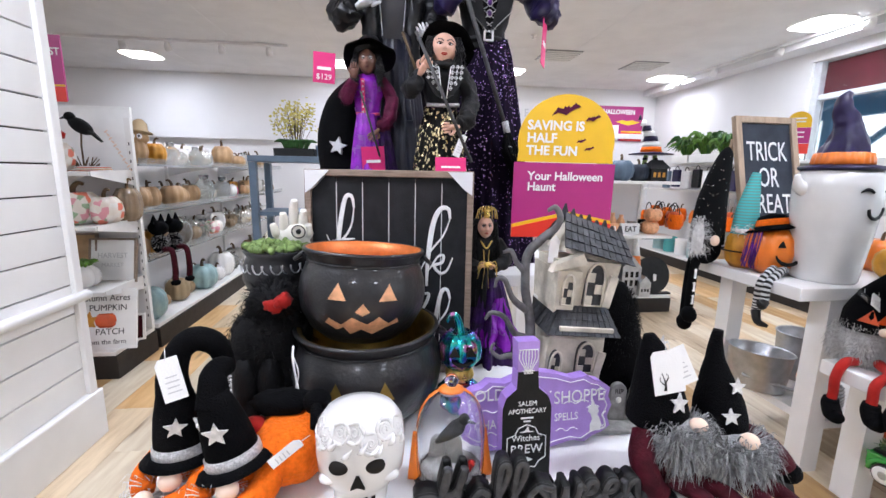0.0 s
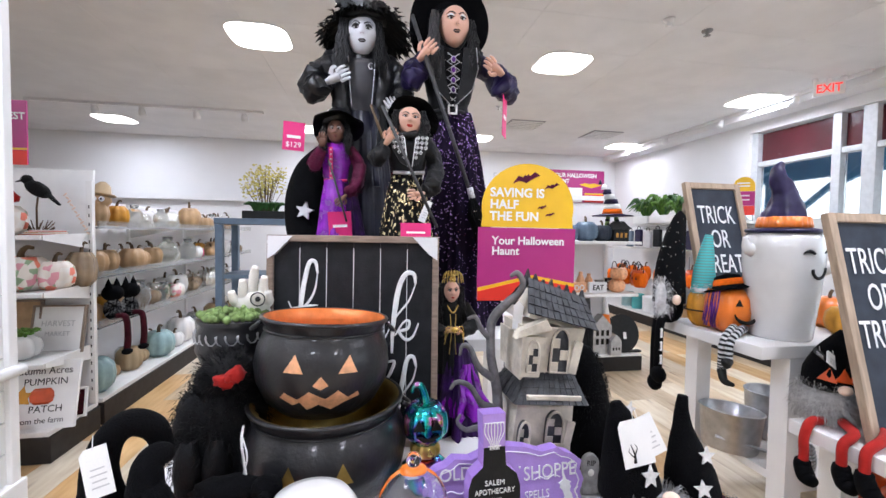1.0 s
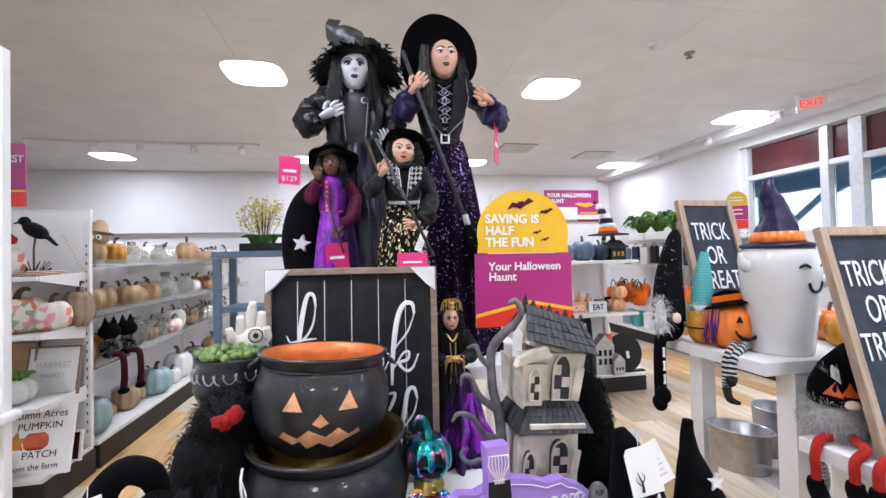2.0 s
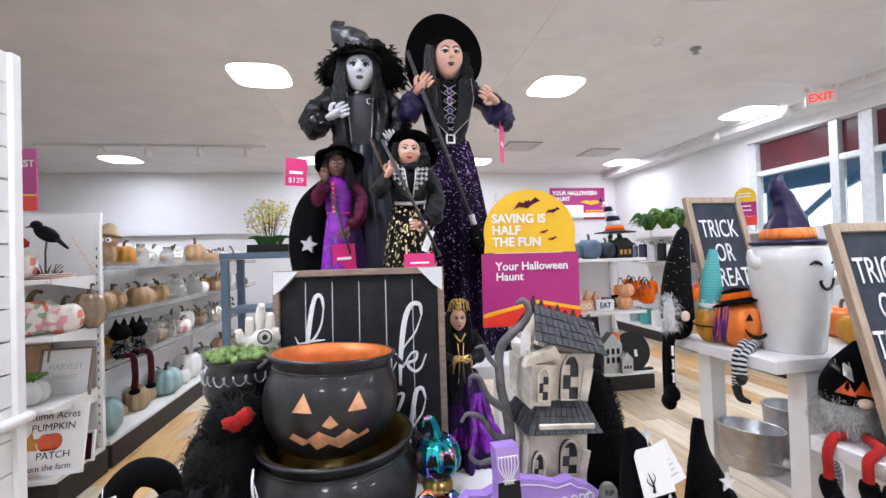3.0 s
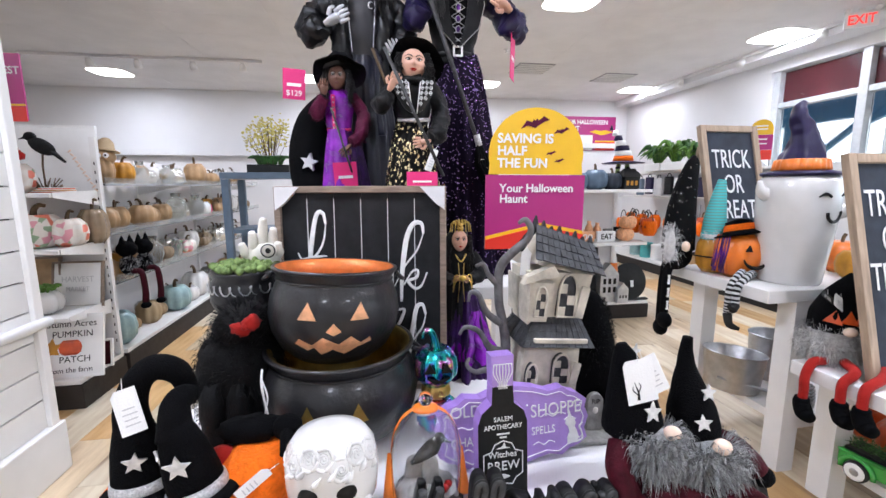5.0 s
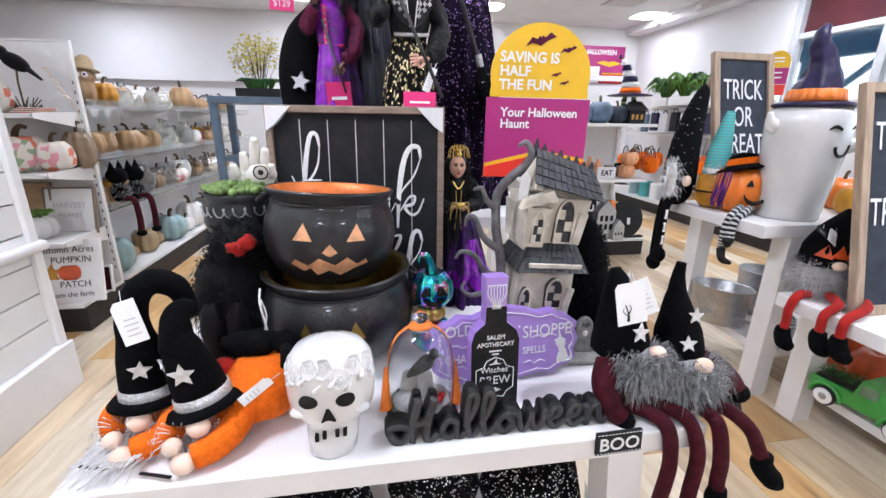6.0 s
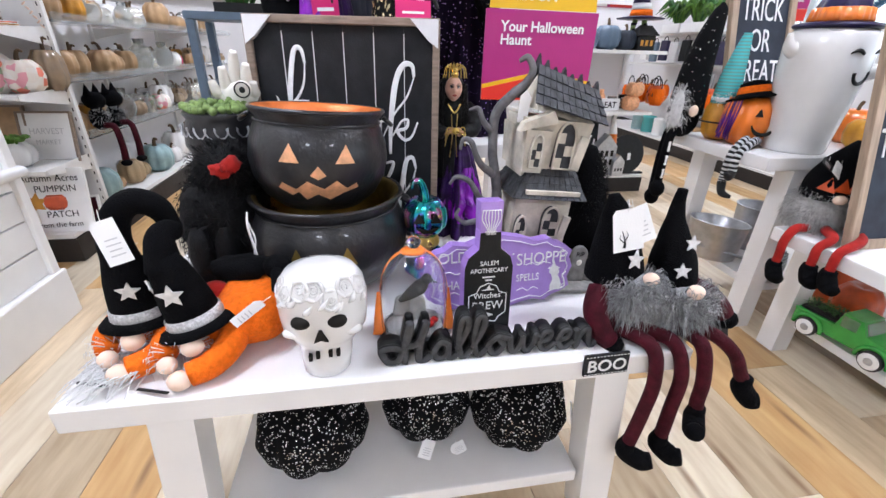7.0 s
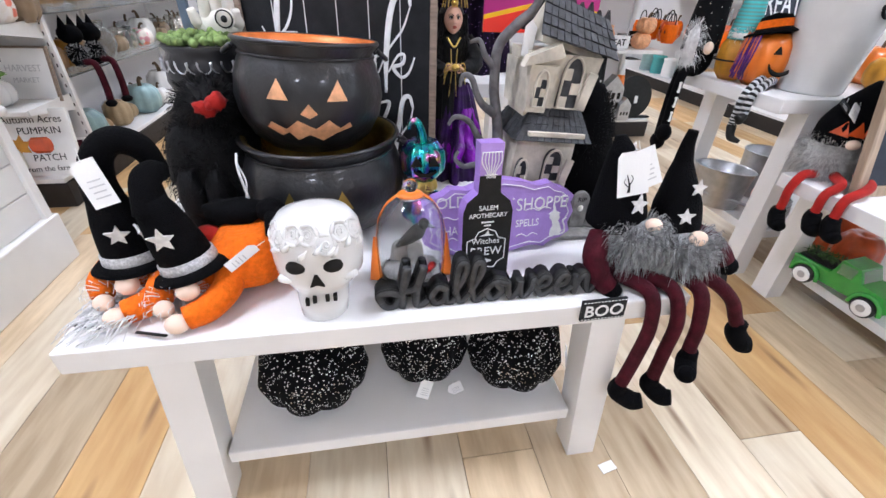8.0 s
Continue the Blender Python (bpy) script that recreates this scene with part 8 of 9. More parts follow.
pot((2.04, 2.06, 0.236), 0.142, 0.19, (-3, 5, 0), "round galvanised metal pot on the lower shelf")
pot((2.36, 2.14, 0.236), 0.11, 0.24, (0, 0, 0), "dark grey metal pot on the lower shelf", False)
s = thing("copper_pumpkin", (2.27, 1.96, 0.235), "small copper metal pumpkin with a cut face", "pumpkin")
Kit().lathe(pumpkin_prof(0.075, 0.13), COPPERL, seg=48, lobes=8, amp=0.12).out("body", s)
Kit().tube(spline([(0, 0, 0.12), (0.004, 0, 0.14), (0.014, 0, 0.155)], 4), 0.008, BLACKW, seg=8).out("stem", s)
s = thing("wire_basket", (2.13, 1.80, 0.235), "dark woven wire basket lying on the shelf", "basket")
for i in range(9):
    z = 0.012 + i * 0.016
    Kit().tube([((0.06 + 0.012 * math.sin(z * 20)) * math.cos(a) + 0.006 * math.sin(5 * a), (0.06 + 0.012 * math.sin(z * 20)) * math.sin(a), z) for a in np.linspace(0, 6.28, 22, endpoint=False)], 0.005, VENT, seg=6, loop=True).out("ring", s)
for i in range(10):
    a = i * 0.628
    Kit().tube([(0.062 * math.cos(a), 0.062 * math.sin(a), 0.005), (0.072 * math.cos(a), 0.072 * math.sin(a), 0.08), (0.06 * math.cos(a), 0.06 * math.sin(a), 0.15)], 0.003, VENT, seg=5).out("rib", s)
for x, y, r, m, lb in ((2.36, 1.62, 0.08, REDPUM, "dark orange ceramic pumpkin under the table"), (2.25, 1.45, 0.075, REDPUM, "rust orange ceramic pumpkin under the table")):
    s = thing("ceramic_pumpkin", (x, y, 0.17), lb, "pumpkin")
    Kit().lathe(pumpkin_prof(r * 1.2, 0.2), m, seg=40, lobes=8, amp=0.08).out("body", s)
# more pumpkins behind the ghost jar
for x, y, z, r, h, m, lb in ((2.45, 1.86, 0.86, 0.075, 0.13, MUST, "small mustard ceramic pumpkin by the ghost jar"), (2.55, 2.0, 0.86, 0.09, 0.16, ORANGE, "glossy orange pumpkin behind the ghost jar"), (2.30, 1.36, 0.60, 0.07, 0.11, ORANGE, "small orange pumpkin behind the blackboard")):
    s = thing("pumpkin", (x, y, z), lb, "pumpkin")
    Kit().lathe(pumpkin_prof(r, h), m, seg=40, lobes=8, amp=0.12).out("body", s)
    Kit().tube(spline([(0, 0, h * 0.9), (0.004, 0, h * 1.1), (0.016, 0, h * 1.2)], 4), 0.008, STEM, seg=8).out("stem", s)



# ---- shelving with autumn goods ----
def gondola(name, at, length, depth, shelves, label, glass=False, back_h=1.5):
    """Shelf run along local y, open towards +x; at is the near front corner of its plinth."""
    g = thing(name, at, label, "shelving", "shop shelving")
    Kit().box((-depth / 2, length / 2, 0.075), (depth, length, 0.15), SKIRT, bev=0.004).out("plinth", g, label="dark plinth")
    Kit().box((-depth / 2, length / 2, 0.165), (depth - 0.02, length - 0.01, 0.028), METAL, bev=0.003).out("deck", g)
    Kit().box((-depth + 0.02, length / 2, back_h / 2 + 0.18), (0.02, length, back_h - 0.36 + 0.36), WALLP).out("back_panel", g)
    for z in shelves:
        sh = Kit().box((-depth / 2 + 0.02, length / 2, z - 0.012), (depth - 0.10, length - 0.03, 0.012 if glass else 0.024), ACRYL if glass else METAL, bev=0.002).out("shelf", g)
        if glass:
            Kit().box((-0.028, length / 2, z + 0.012), (0.005, length - 0.03, 0.045), ACRYL).out("fence", sh, label="clear shelf fence")
        n = max(2, int(length / 1.2) + 1)
        for i in range(n):
            y = 0.012 + (length - 0.024) * i / (n - 1)
            Kit().plate([(-depth + 0.03, z - 0.022), (-0.06, z - 0.022), (-depth + 0.03, z - 0.11)], 0.005, METAL, Matrix.Translation((0, y, 0))).out("bracket", sh)
    n = max(2, int(length / 1.2) + 1)
    for i in range(n):
        y = 0.01 + (length - 0.02) * i / (n - 1)
        u = Kit().box((-depth + 0.04, y, back_h / 2 + 0.18), (0.03, 0.035, back_h), METAL).out("upright", g)
    return g


gondola("shelf_run", (-1.555, 3.32, 0), 3.6, 0.50, (0.66, 1.0, 1.335), "white shop shelf run with clear shelves of pumpkins", True, 1.36)
gondola("shelf_run", Matrix.Translation((-2.65, 5.0, 0)), 3.4, 0.5, (0.66, 1.0, 1.335), "white shop shelf run further back", False, 1.36)
# end unit, open towards the low table
e = thing("end_shelf", (-2.25, 2.84, 0), "white end-of-aisle shelf unit with bracketed shelves", "shelving", "shop shelving")
Kit().box((0.345, 0.22, 0.075), (0.70, 0.44, 0.15), SKIRT, bev=0.004).out("plinth", e, label="dark plinth")
Kit().box((0.345, 0.22, 0.165), (0.68, 0.43, 0.028), METAL, bev=0.003).out("deck", e)
Kit().box((0.345, 0.425, 0.86), (0.66, 0.015, 1.36), WALLP).out("back_panel", e)
for x in (0.01, 0.675):
    up = Kit().box((x, 0.41, 0.90), (0.035, 0.03, 1.44), METAL).out("upright", e)
    for i in range(22):
        Kit().box((x, 0.3944, 0.28 + i * 0.056), (0.006, 0.002, 0.02), GAPM).out("slot", up)
for z in (1.275, 0.955, 0.56):
    sh = Kit().box((0.345, 0.20, z - 0.012), (0.64, 0.39, 0.024), METAL, bev=0.003).out("shelf", e)
    for x in (0.02, 0.668):
        Kit().add([(x - 0.004, 0.40, z + 0.012), (x - 0.004, 0.015, z + 0.004), (x - 0.004, 0.015, z - 0.024), (x - 0.004, 0.40, z - 0.085), (x + 0.004, 0.40, z + 0.012), (x + 0.004, 0.015, z + 0.004), (x + 0.004, 0.015, z - 0.024), (x + 0.004, 0.40, z - 0.085)], [(0, 1, 2, 3), (7, 6, 5, 4), (0, 4, 5, 1), (1, 5, 6, 2), (2, 6, 7, 3), (3, 7, 4, 0)], METAL, False).out("bracket", sh)


def pumpkin(at, R, H, m, label, rz=0.0, lobes=9, amp=0.12, stem=STEM):
    s = thing("pumpkin", Matrix.Translation(at) @ pose(0, 0, 0, 0, 0, rz), label, "pumpkin", "shelf pumpkins")
    Kit().lathe(pumpkin_prof(R, H), m, seg=45, lobes=lobes, amp=amp).out("body", s)
    Kit().tube(spline([(0, 0, H * 0.88), (0.004, 0, H * 1.1), (R * 0.2, 0, H * 1.25), (R * 0.4, 0, H * 1.22)], 4), [R * 0.13, R * 0.1, R * 0.07], stem, seg=8).out("stem", s)
    return s


def vase(at, R, H, m, label, name="vase"):
    s = thing(name, at, label, name.replace("_", " "), "shelf glassware")
    Kit().lathe([(0.0, 0.0), (R * 0.6, 0.0), (R * 0.66, 0.01), (R, H * 0.35), (R * 0.9, H * 0.65), (R * 0.42, H * 0.85), (R * 0.5, H), (R * 0.46, H), (R * 0.36, H * 0.84), (0, H * 0.8)], m, seg=28).out("body", s)
    return s


def picture(at, w, h, m, label, words=(), frame_m=FRAMET, ink=STEM, name="wall_sign"):
    s = thing(name, at, label, "sign")
    Kit().box((0, 0.008, h / 2), (w, 0.014, h), m, bev=0.001).out("board", s)
    for x in (-1, 1):
        Kit().box((x * (w / 2 + 0.006), 0.006, h / 2), (0.012, 0.022, h + 0.024), frame_m).out("frame", s)
    for z in (-0.006, h + 0.006):
        Kit().box((0, 0.006, z), (w, 0.022, 0.012), frame_m).out("frame", s)
    for t, size, x, z, sq in words:
        Kit().text(t, size, ink, Matrix.Translation((x, -0.0002, z)), 0.001, "CENTER", sq).out("lettering", s)
    return s


# end unit goods, top to bottom
picture(Matrix.Translation((-1.80, 3.235, 1.28)) @ pose(0, 0, 0, -3, 0, 0), 0.46, 0.40, CARD, "large white canvas with pale autumn leaves", frame_m=CARD, name="canvas_print")
k = Kit()
for i in range(12):
    k.ball((-1.73 + 0.012 * i, 3.212, 1.50 - i * 0.022 + 0.03), (0.014, 0.002, 0.005), SKIN, seg=8, mat=pose(0, 0, 0, 0, 40 if i % 2 else -40, 0))
k.out("leaf_print", bpy.data.objects["canvas_print"], Matrix.Translation((1.83, -3.235, -1.28)), label="pale tan leaf spray")
s = thing("crow_ornament", (-1.735, 3.06, 1.275), "black crow ornament on a twig stand", "bird")
Kit().ball((0, 0, 0.27), (0.075, 0.035, 0.042), FURB, seg=18, mat=pose(0, 0, 0, 0, 32, 0)).ball((-0.055, 0, 0.325), (0.03, 0.026, 0.028), FURB, seg=14).tube([(-0.075, 0, 0.322), (-0.115, 0, 0.31)], [0.01, 0.002], BLACKW, seg=8).tube([(0.05, 0, 0.24), (0.11, 0, 0.18)], [0.025, 0.012], FURB, seg=8, flat=0.5).out("crow", s)
Kit().tube([(-0.01, 0, 0.02), (-0.01, 0, 0.16), (0.0, 0, 0.24)], 0.005, STEM, seg=8).out("post", s)
k = Kit()
rng = random.Random(23)
for i in range(40):
    a = rng.uniform(0, 6.28)
    k.tube([(0.02 * math.cos(a), 0.02 * math.sin(a), 0.012), (0.07 * math.cos(a + 0.5), 0.07 * math.sin(a + 0.5), rng.uniform(0.02, 0.09))], 0.003, STEM, seg=5)
tagged(k.out("twigs", s), kind="stuff")
s = pumpkin((-1.845, 2.98, 1.275), 0.10, 0.17, FLORAL, "floral printed fabric pumpkin under a red velvet one")
s = thing("velvet_rose", (-1.85, 2.975, 1.44), "dark red velvet rose on top of a printed pumpkin", "flower")
k = Kit()
for i in range(11):
    a, q = i * 2.4, i / 10
    k.ball((0.045 * q * math.cos(a), 0.045 * q * math.sin(a), 0.085 - 0.045 * q), (0.034, 0.034, 0.030), REDP, seg=14, lump=0.5)
k.out("petals", s)
for i in range(6):
    Kit().box((-1.68 + 0.005 * i, 3.02, 1.2795 + i * 0.005), (0.16, 0.12, 0.0048), (REDPUM, CARD, MUST, CARD, REDPUM, CARD)[i], mat=pose(0, 0, 0, 0, 0, 8 * i)).out("napkin", None, None, "folded patterned paper napkin in a stack", "napkin", "napkin stack")
pumpkin((-1.79, 3.00, 0.955), 0.145, 0.20, FLORAL, "large pumpkin covered in red and green floral print", 20, 8, 0.14)
pumpkin((-1.645, 3.04, 0.955), 0.10, 0.17, FLORAL, "floral print pumpkin at the shelf end")
pumpkin((-1.59, 3.18, 0.955), 0.085, 0.22, SMOKE, "smoky amber glass pumpkin on the shelf")
picture(Matrix.Translation((-1.72, 3.14, 0.56)) @ pose(0, 0, 0, -12, 0, 0), 0.27, 0.27, CARD, "white framed harvest print leaning on the shelf", (("HARVEST", 0.05, 0, 0.15, 0.9), ("MARKET", 0.04, 0, 0.09, 0.9)), FRAMEW, CARDG)
picture(Matrix.Translation((-1.98, 3.16, 0.56)) @ pose(0, 0, 0, -8, 0, 0), 0.30, 0.30, TAN, "tan framed pumpkin print on the shelf", frame_m=FRAMEW)
s = thing("planted_pumpkin", (-1.80, 2.97, 0.56), "white ceramic pumpkin planted with green succulents", "planter")
Kit().lathe(pumpkin_prof(0.115, 0.14), PLASTER, seg=45, lobes=8, amp=0.12).out("pot", s)
k = Kit()
for i in range(60):
    a, r = rng.uniform(0, 6.28), rng.uniform(0, 0.07)
    k.tube(spline([(r * math.cos(a), r * math.sin(a), 0.13), (1.3 * r * math.cos(a), 1.3 * r * math.sin(a), 0.16), (1.7 * r * math.cos(a), 1.7 * r * math.sin(a), 0.155)], 3), [0.006, 0.01, 0.002], GREEN, seg=6)
tagged(k.out("succulents", s), kind="stuff")
aut = picture(Matrix.Translation((-1.665, 2.90, 0.185)) @ pose(0, 0, 0, -14, 0, 6) @ Matrix.Diagonal((1.12, 1, 1.08, 1)), 0.30, 0.33, CARD, "white board sign reading Autumn Acres with a red pumpkin", (("Autumn Acres", 0.052, 0, 0.272, 0.85), ("PUMPKIN", 0.05, 0.02, 0.215, 0.9), ("PATCH", 0.05, 0.03, 0.075, 0.9), ("from the farm", 0.04, 0.01, 0.02, 0.9)), CARD, BLACKW)
Kit().lathe(pumpkin_prof(0.055, 0.085), REDPUM, at=(0.01, 0.0, 0.115), seg=30, lobes=7, amp=0.1, sy=0.06).out("pumpkin_motif", aut)
Kit().plate([(-0.13, 0.13), (-0.11, 0.16), (-0.12, 0.20), (-0.09, 0.185), (-0.07, 0.215), (-0.06, 0.18), (-0.035, 0.18), (-0.05, 0.15), (-0.04, 0.12), (-0.08, 0.125), (-0.09, 0.10)], 0.002, MUST, Matrix.Translation((0, -0.0012, 0))).out("leaf_motif", aut)
pumpkin((-1.80, 2.79, 0.18), 0.085, 0.12, REDPUM, "red orange glazed pumpkin on the deck")
s = thing("gourd", (-1.835, 2.93, 0.18), "cream and orange ceramic gourd", "gourd")
Kit().lathe([(0, 0), (0.07, 0.0), (0.09, 0.06), (0.075, 0.13), (0.04, 0.19), (0.025, 0.24), (0.0, 0.26)], BONE, seg=30).out("body", s)
picture(Matrix.Translation((-1.565, 3.05, 0.185)) @ pose(0, 0, 0, -12, 0, 10), 0.09, 0.15, MAROON, "small dark red boxed ornament beside the sign", frame_m=CARD)

# the long run: rows of pumpkins and glass
rng = random.Random(31)
MIX = [TAN, TAN, TAN, MUST, MERCURY, MERCURY, ACRYL, MERCURY, TEALP, WICK]
for z, ms in ((1.337, (TAN, TAN, MUST, MERCURY, MERCURY, MERCURY, MERCURY, CARD)), (1.002, (TAN, TAN, TAN, TAN, TAN, MERCURY, MERCURY, MERCURY, PLASTER, HOTPINK)), (0.662, (TAN, MUST, TAN, MERCURY, SMOKE, MERCURY, FLORAL, PLASTER)), (0.18, (TEALP, TAN, WICK, WICK, TEALP, PLASTER, PLASTER, MERCURY, STONE, PLASTER))):
    y = 3.46
    i = 0
    while y < 6.7:
        m = ms[i] if i < len(ms) else rng.choice((MERCURY, PLASTER, TAN, SMOKE))
        r = rng.uniform(0.060, 0.112) * (1.2 if z < 0.3 else 1.0)
        what = {TAN: "tan wooden pumpkin", MUST: "mustard velvet pumpkin", MERCURY: "silvery mercury glass pumpkin", TEALP: "teal glazed pumpkin", WICK: "woven wicker pumpkin", PLASTER: "white ceramic pumpkin", STONE: "grey stone pumpkin", CARD: "white matte pumpkin", HOTPINK: "hot pink velvet pumpkin", FLORAL: "floral printed pumpkin", SMOKE: "smoky amber glass pumpkin"}[m]
        if m is MERCURY and i % 2:
            vase((-1.70 + rng.uniform(-0.03, 0.03), y, z), r * 0.85, r * 2.3, ACRYL, "clear ribbed glass vase on the shelf")
        else:
            pumpkin((-1.72 + rng.uniform(-0.06, 0.05), y, z), r, r * rng.uniform(1.15, 1.9), m, what + " on the shelf", rng.uniform(0, 360), amp=0.14)
        if z > 0.3 or i % 2:
            pumpkin((-1.90, y + 0.05, z), r * 0.9, r * 1.5, rng.choice((TAN, MERCURY, PLASTER, MUST)), "small pumpkin at the back of the shelf", rng.uniform(0, 360))
        y += r * rng.uniform(2.15, 2.5)
        i += 1
s = thing("scarecrow_owl", (-1.72, 3.62, 1.445), "tan owl figure in a straw hat on the top shelf", "owl")
Kit().ball((0, 0, 0.075), (0.06, 0.05, 0.065), TAN, seg=18, lump=0.15).out("head", s)
Kit().lathe([(0.085, 0.0), (0.088, 0.006), (0.055, 0.02), (0.045, 0.07), (0.02, 0.095), (0, 0.10)], WICK, at=(0, 0, 0.115), mat=pose(0, 0, 0, -8, 5, 0), seg=28).out("hat", s, label="straw hat")
for x in (-0.022, 0.028):
    Kit().ball((x, -0.05, 0.085), (0.02, 0.008, 0.02), EYEW, seg=12).ball((x, -0.058, 0.085), (0.008, 0.004, 0.008), BLACKW, seg=8).out("eye", s)
s = thing("plush_cat", Matrix.Translation((-1.60, 3.60, 0.665)) @ Matrix.Diagonal((1.25, 1.25, 1.3, 1)), "black plush cat pair with dangling legs on the shelf edge", "plush cat")
for x, y in ((-0.01, -0.05), (0.02, 0.06)):
    Kit().ball((x, y, 0.06), (0.045, 0.045, 0.06), PLUSH, seg=14).ball((x, y, 0.15), (0.055, 0.05, 0.045), PLUSH, seg=16).lathe([(0.022, 0), (0.012, 0.03), (0, 0.06)], PLUSH, at=(x - 0.005, y - 0.03, 0.175), seg=10).lathe([(0.022, 0), (0.012, 0.03), (0, 0.06)], PLUSH, at=(x + 0.005, y + 0.03, 0.175), seg=10).out("body", s)
    Kit().tube(spline([(x + 0.03, y - 0.02, 0.03), (x + 0.08, y - 0.03, 0.02), (x + 0.09, y - 0.03, -0.08), (x + 0.085, y - 0.03, -0.15)], 5), [0.016, 0.016, 0.018], MAROON, seg=8).ball((x + 0.09, y - 0.04, -0.165), (0.028, 0.03, 0.018), PLUSH, seg=10).out("leg", s)
    Kit().fur((x + 0.02, y - 0.03, 0.075), (0.04, 0.03, 0.03), FURG, 200, 0.03, 0.7, 0.0016, seed=51).out("beard", s)
# hanging sign above the end unit
s = thing("aisle_sign", (-2.08, 3.30, 1.70), "tall magenta and red aisle sign on a pole", "sign")
Kit().box((0, 0.0, 0.22), (0.26, 0.012, 0.40), MAGS).out("panel", s)
Kit().box((0, -0.007, 0.06), (0.26, 0.004, 0.09), REDS).box((0, -0.0075, 0.115), (0.26, 0.004, 0.012), YELS).out("red_band", s)
Kit().text("HARVEST", 0.062, CARD, Matrix.Translation((0.0, -0.008, 0.30)), 0.001, "CENTER", 0.95, 0.001).out("lettering", s)
Kit().box((0.0, 0.01, -0.15), (0.02, 0.01, 0.40), ACRYL).out("post", s)

# slate blue plant stand
s = thing("plant_stand", (-0.90, 3.45, 0), "slate blue open metal and wood stand", "stand")
Kit().box((0.30, 0.2, 1.385), (0.62, 0.42, 0.045), BLUEP, bev=0.004).out("top", s)
for x in (0.02, 0.58):
    for y in (0.02, 0.38):
        Kit().box((x, y, 0.68), (0.05, 0.05, 1.36), BLUEP, bev=0.003).out("post", s)
for z in (0.35, 0.98):
    Kit().box((0.30, 0.2, z), (0.56, 0.36, 0.03), BLUEP).out("shelf", s)
s = thing("potted_plant", (-0.60, 3.62, 1.408), "yellow-leaved plant in a low black trough", "plant")
Kit().box((0, 0, 0.03), (0.30, 0.16, 0.06), BLACKW, bev=0.004).out("trough", s)
k, k2 = Kit(), Kit()
rng = random.Random(37)
for i in range(26):
    a = rng.uniform(0, 6.28)
    tip = Vector((0.17 * math.cos(a) * rng.uniform(0.3, 1.1), 0.10 * math.sin(a), rng.uniform(0.18, 0.37)))
    k2.tube([(tip.x * 0.25, tip.y * 0.25, 0.05), tip * 0.6, tip], 0.002, STEM, seg=4)
    for j in range(16):
        p = tip + Vector((rng.gauss(0, 0.03), rng.gauss(0, 0.025), rng.gauss(0, 0.03)))
        k.ball(p, (rng.uniform(0.007, 0.013), rng.uniform(0.006, 0.012), 0.004), YELLEAF, seg=6, mat=pose(0, 0, 0, rng.uniform(-60, 60), rng.uniform(-60, 60), 0))
for i in range(50):
    a = rng.uniform(0, 6.28)
    k2.tube(spline([(0.08 * math.cos(a), 0.04 * math.sin(a), 0.055), (0.11 * math.cos(a), 0.06 * math.sin(a), 0.12), (0.16 * math.cos(a), 0.08 * math.sin(a), 0.11)], 3), [0.003, 0.014, 0.002], GREEND, seg=6, flat=0.3)
tagged(k.out("blossom", s), kind="stuff")
tagged(k2.out("foliage", s), kind="stuff")
s = thing("box_stack", (-0.40, 3.66, 1.408), "small blue and white boxed candles on the stand", "box")
for i, m in enumerate((BLUEP, CARD, BLUEP)):
    Kit().box((i * 0.042 - 0.04, 0, 0.045), (0.036, 0.05, 0.09), m, bev=0.002).out("box", s)

# ---- shelving to the right, behind ----
r = thing("end_shelf", (1.50, 3.88, 0), "white end shelf with Halloween decorations on a dark plinth", "shelving", "shop shelving")
Kit().box((0.66, 0.25, 0.07), (1.34, 0.52, 0.14), SKIRT, bev=0.004).out("plinth", r, label="dark plinth")
Kit().box((0.66, 0.25, 0.152), (1.33, 0.51, 0.022), METAL, bev=0.003).out("deck", r)
Kit().box((0.60, 0.49, 0.75), (1.20, 0.02, 1.20), WALLP).out("back_panel", r)
for z in (0.755, 1.262):
    Kit().box((0.66, 0.23, z - 0.014), (1.24 if z < 1 else 1.28, 0.46, 0.028), METAL, bev=0.003).out("shelf", r)
for x in (0.02, 1.20):
    Kit().box((x, 0.47, 0.72), (0.035, 0.03, 1.16), METAL).out("upright", r)
for x, rr, m in ((0.62, 0.10, BLUEP), (0.80, 0.12, BLUEP), (0.98, 0.10, CHARB)):
    pumpkin((1.50 + x, 4.06, 1.262), rr, rr * 1.6, m, "slate blue glittered pumpkin on the shelf", x * 90)
s = thing("black_lantern_house", (2.63, 4.02, 1.262), "small black metal house lantern", "lantern")
Kit().box((0, 0, 0.06), (0.16, 0.12, 0.12), BLACKW, bev=0.003).out("wall", s)
Kit().add([(-0.1, -0.08, 0.12), (0.1, -0.08, 0.12), (0.1, 0.08, 0.12), (-0.1, 0.08, 0.12), (-0.06, 0, 0.20), (0.06, 0, 0.20)], [(0, 1, 5, 4), (2, 3, 4, 5), (1, 2, 5), (3, 0, 4), (3, 2, 1, 0)], BLACKW, False).out("roof", s)
for x in (-0.045, 0.0, 0.045):
    Kit().box((x, -0.0605, 0.06), (0.025, 0.004, 0.045), MUST).out("window", s)
s = thing("witch_hat_stand", (2.66, 4.18, 1.262), "striped witch hat with green stockinged legs", "hat")
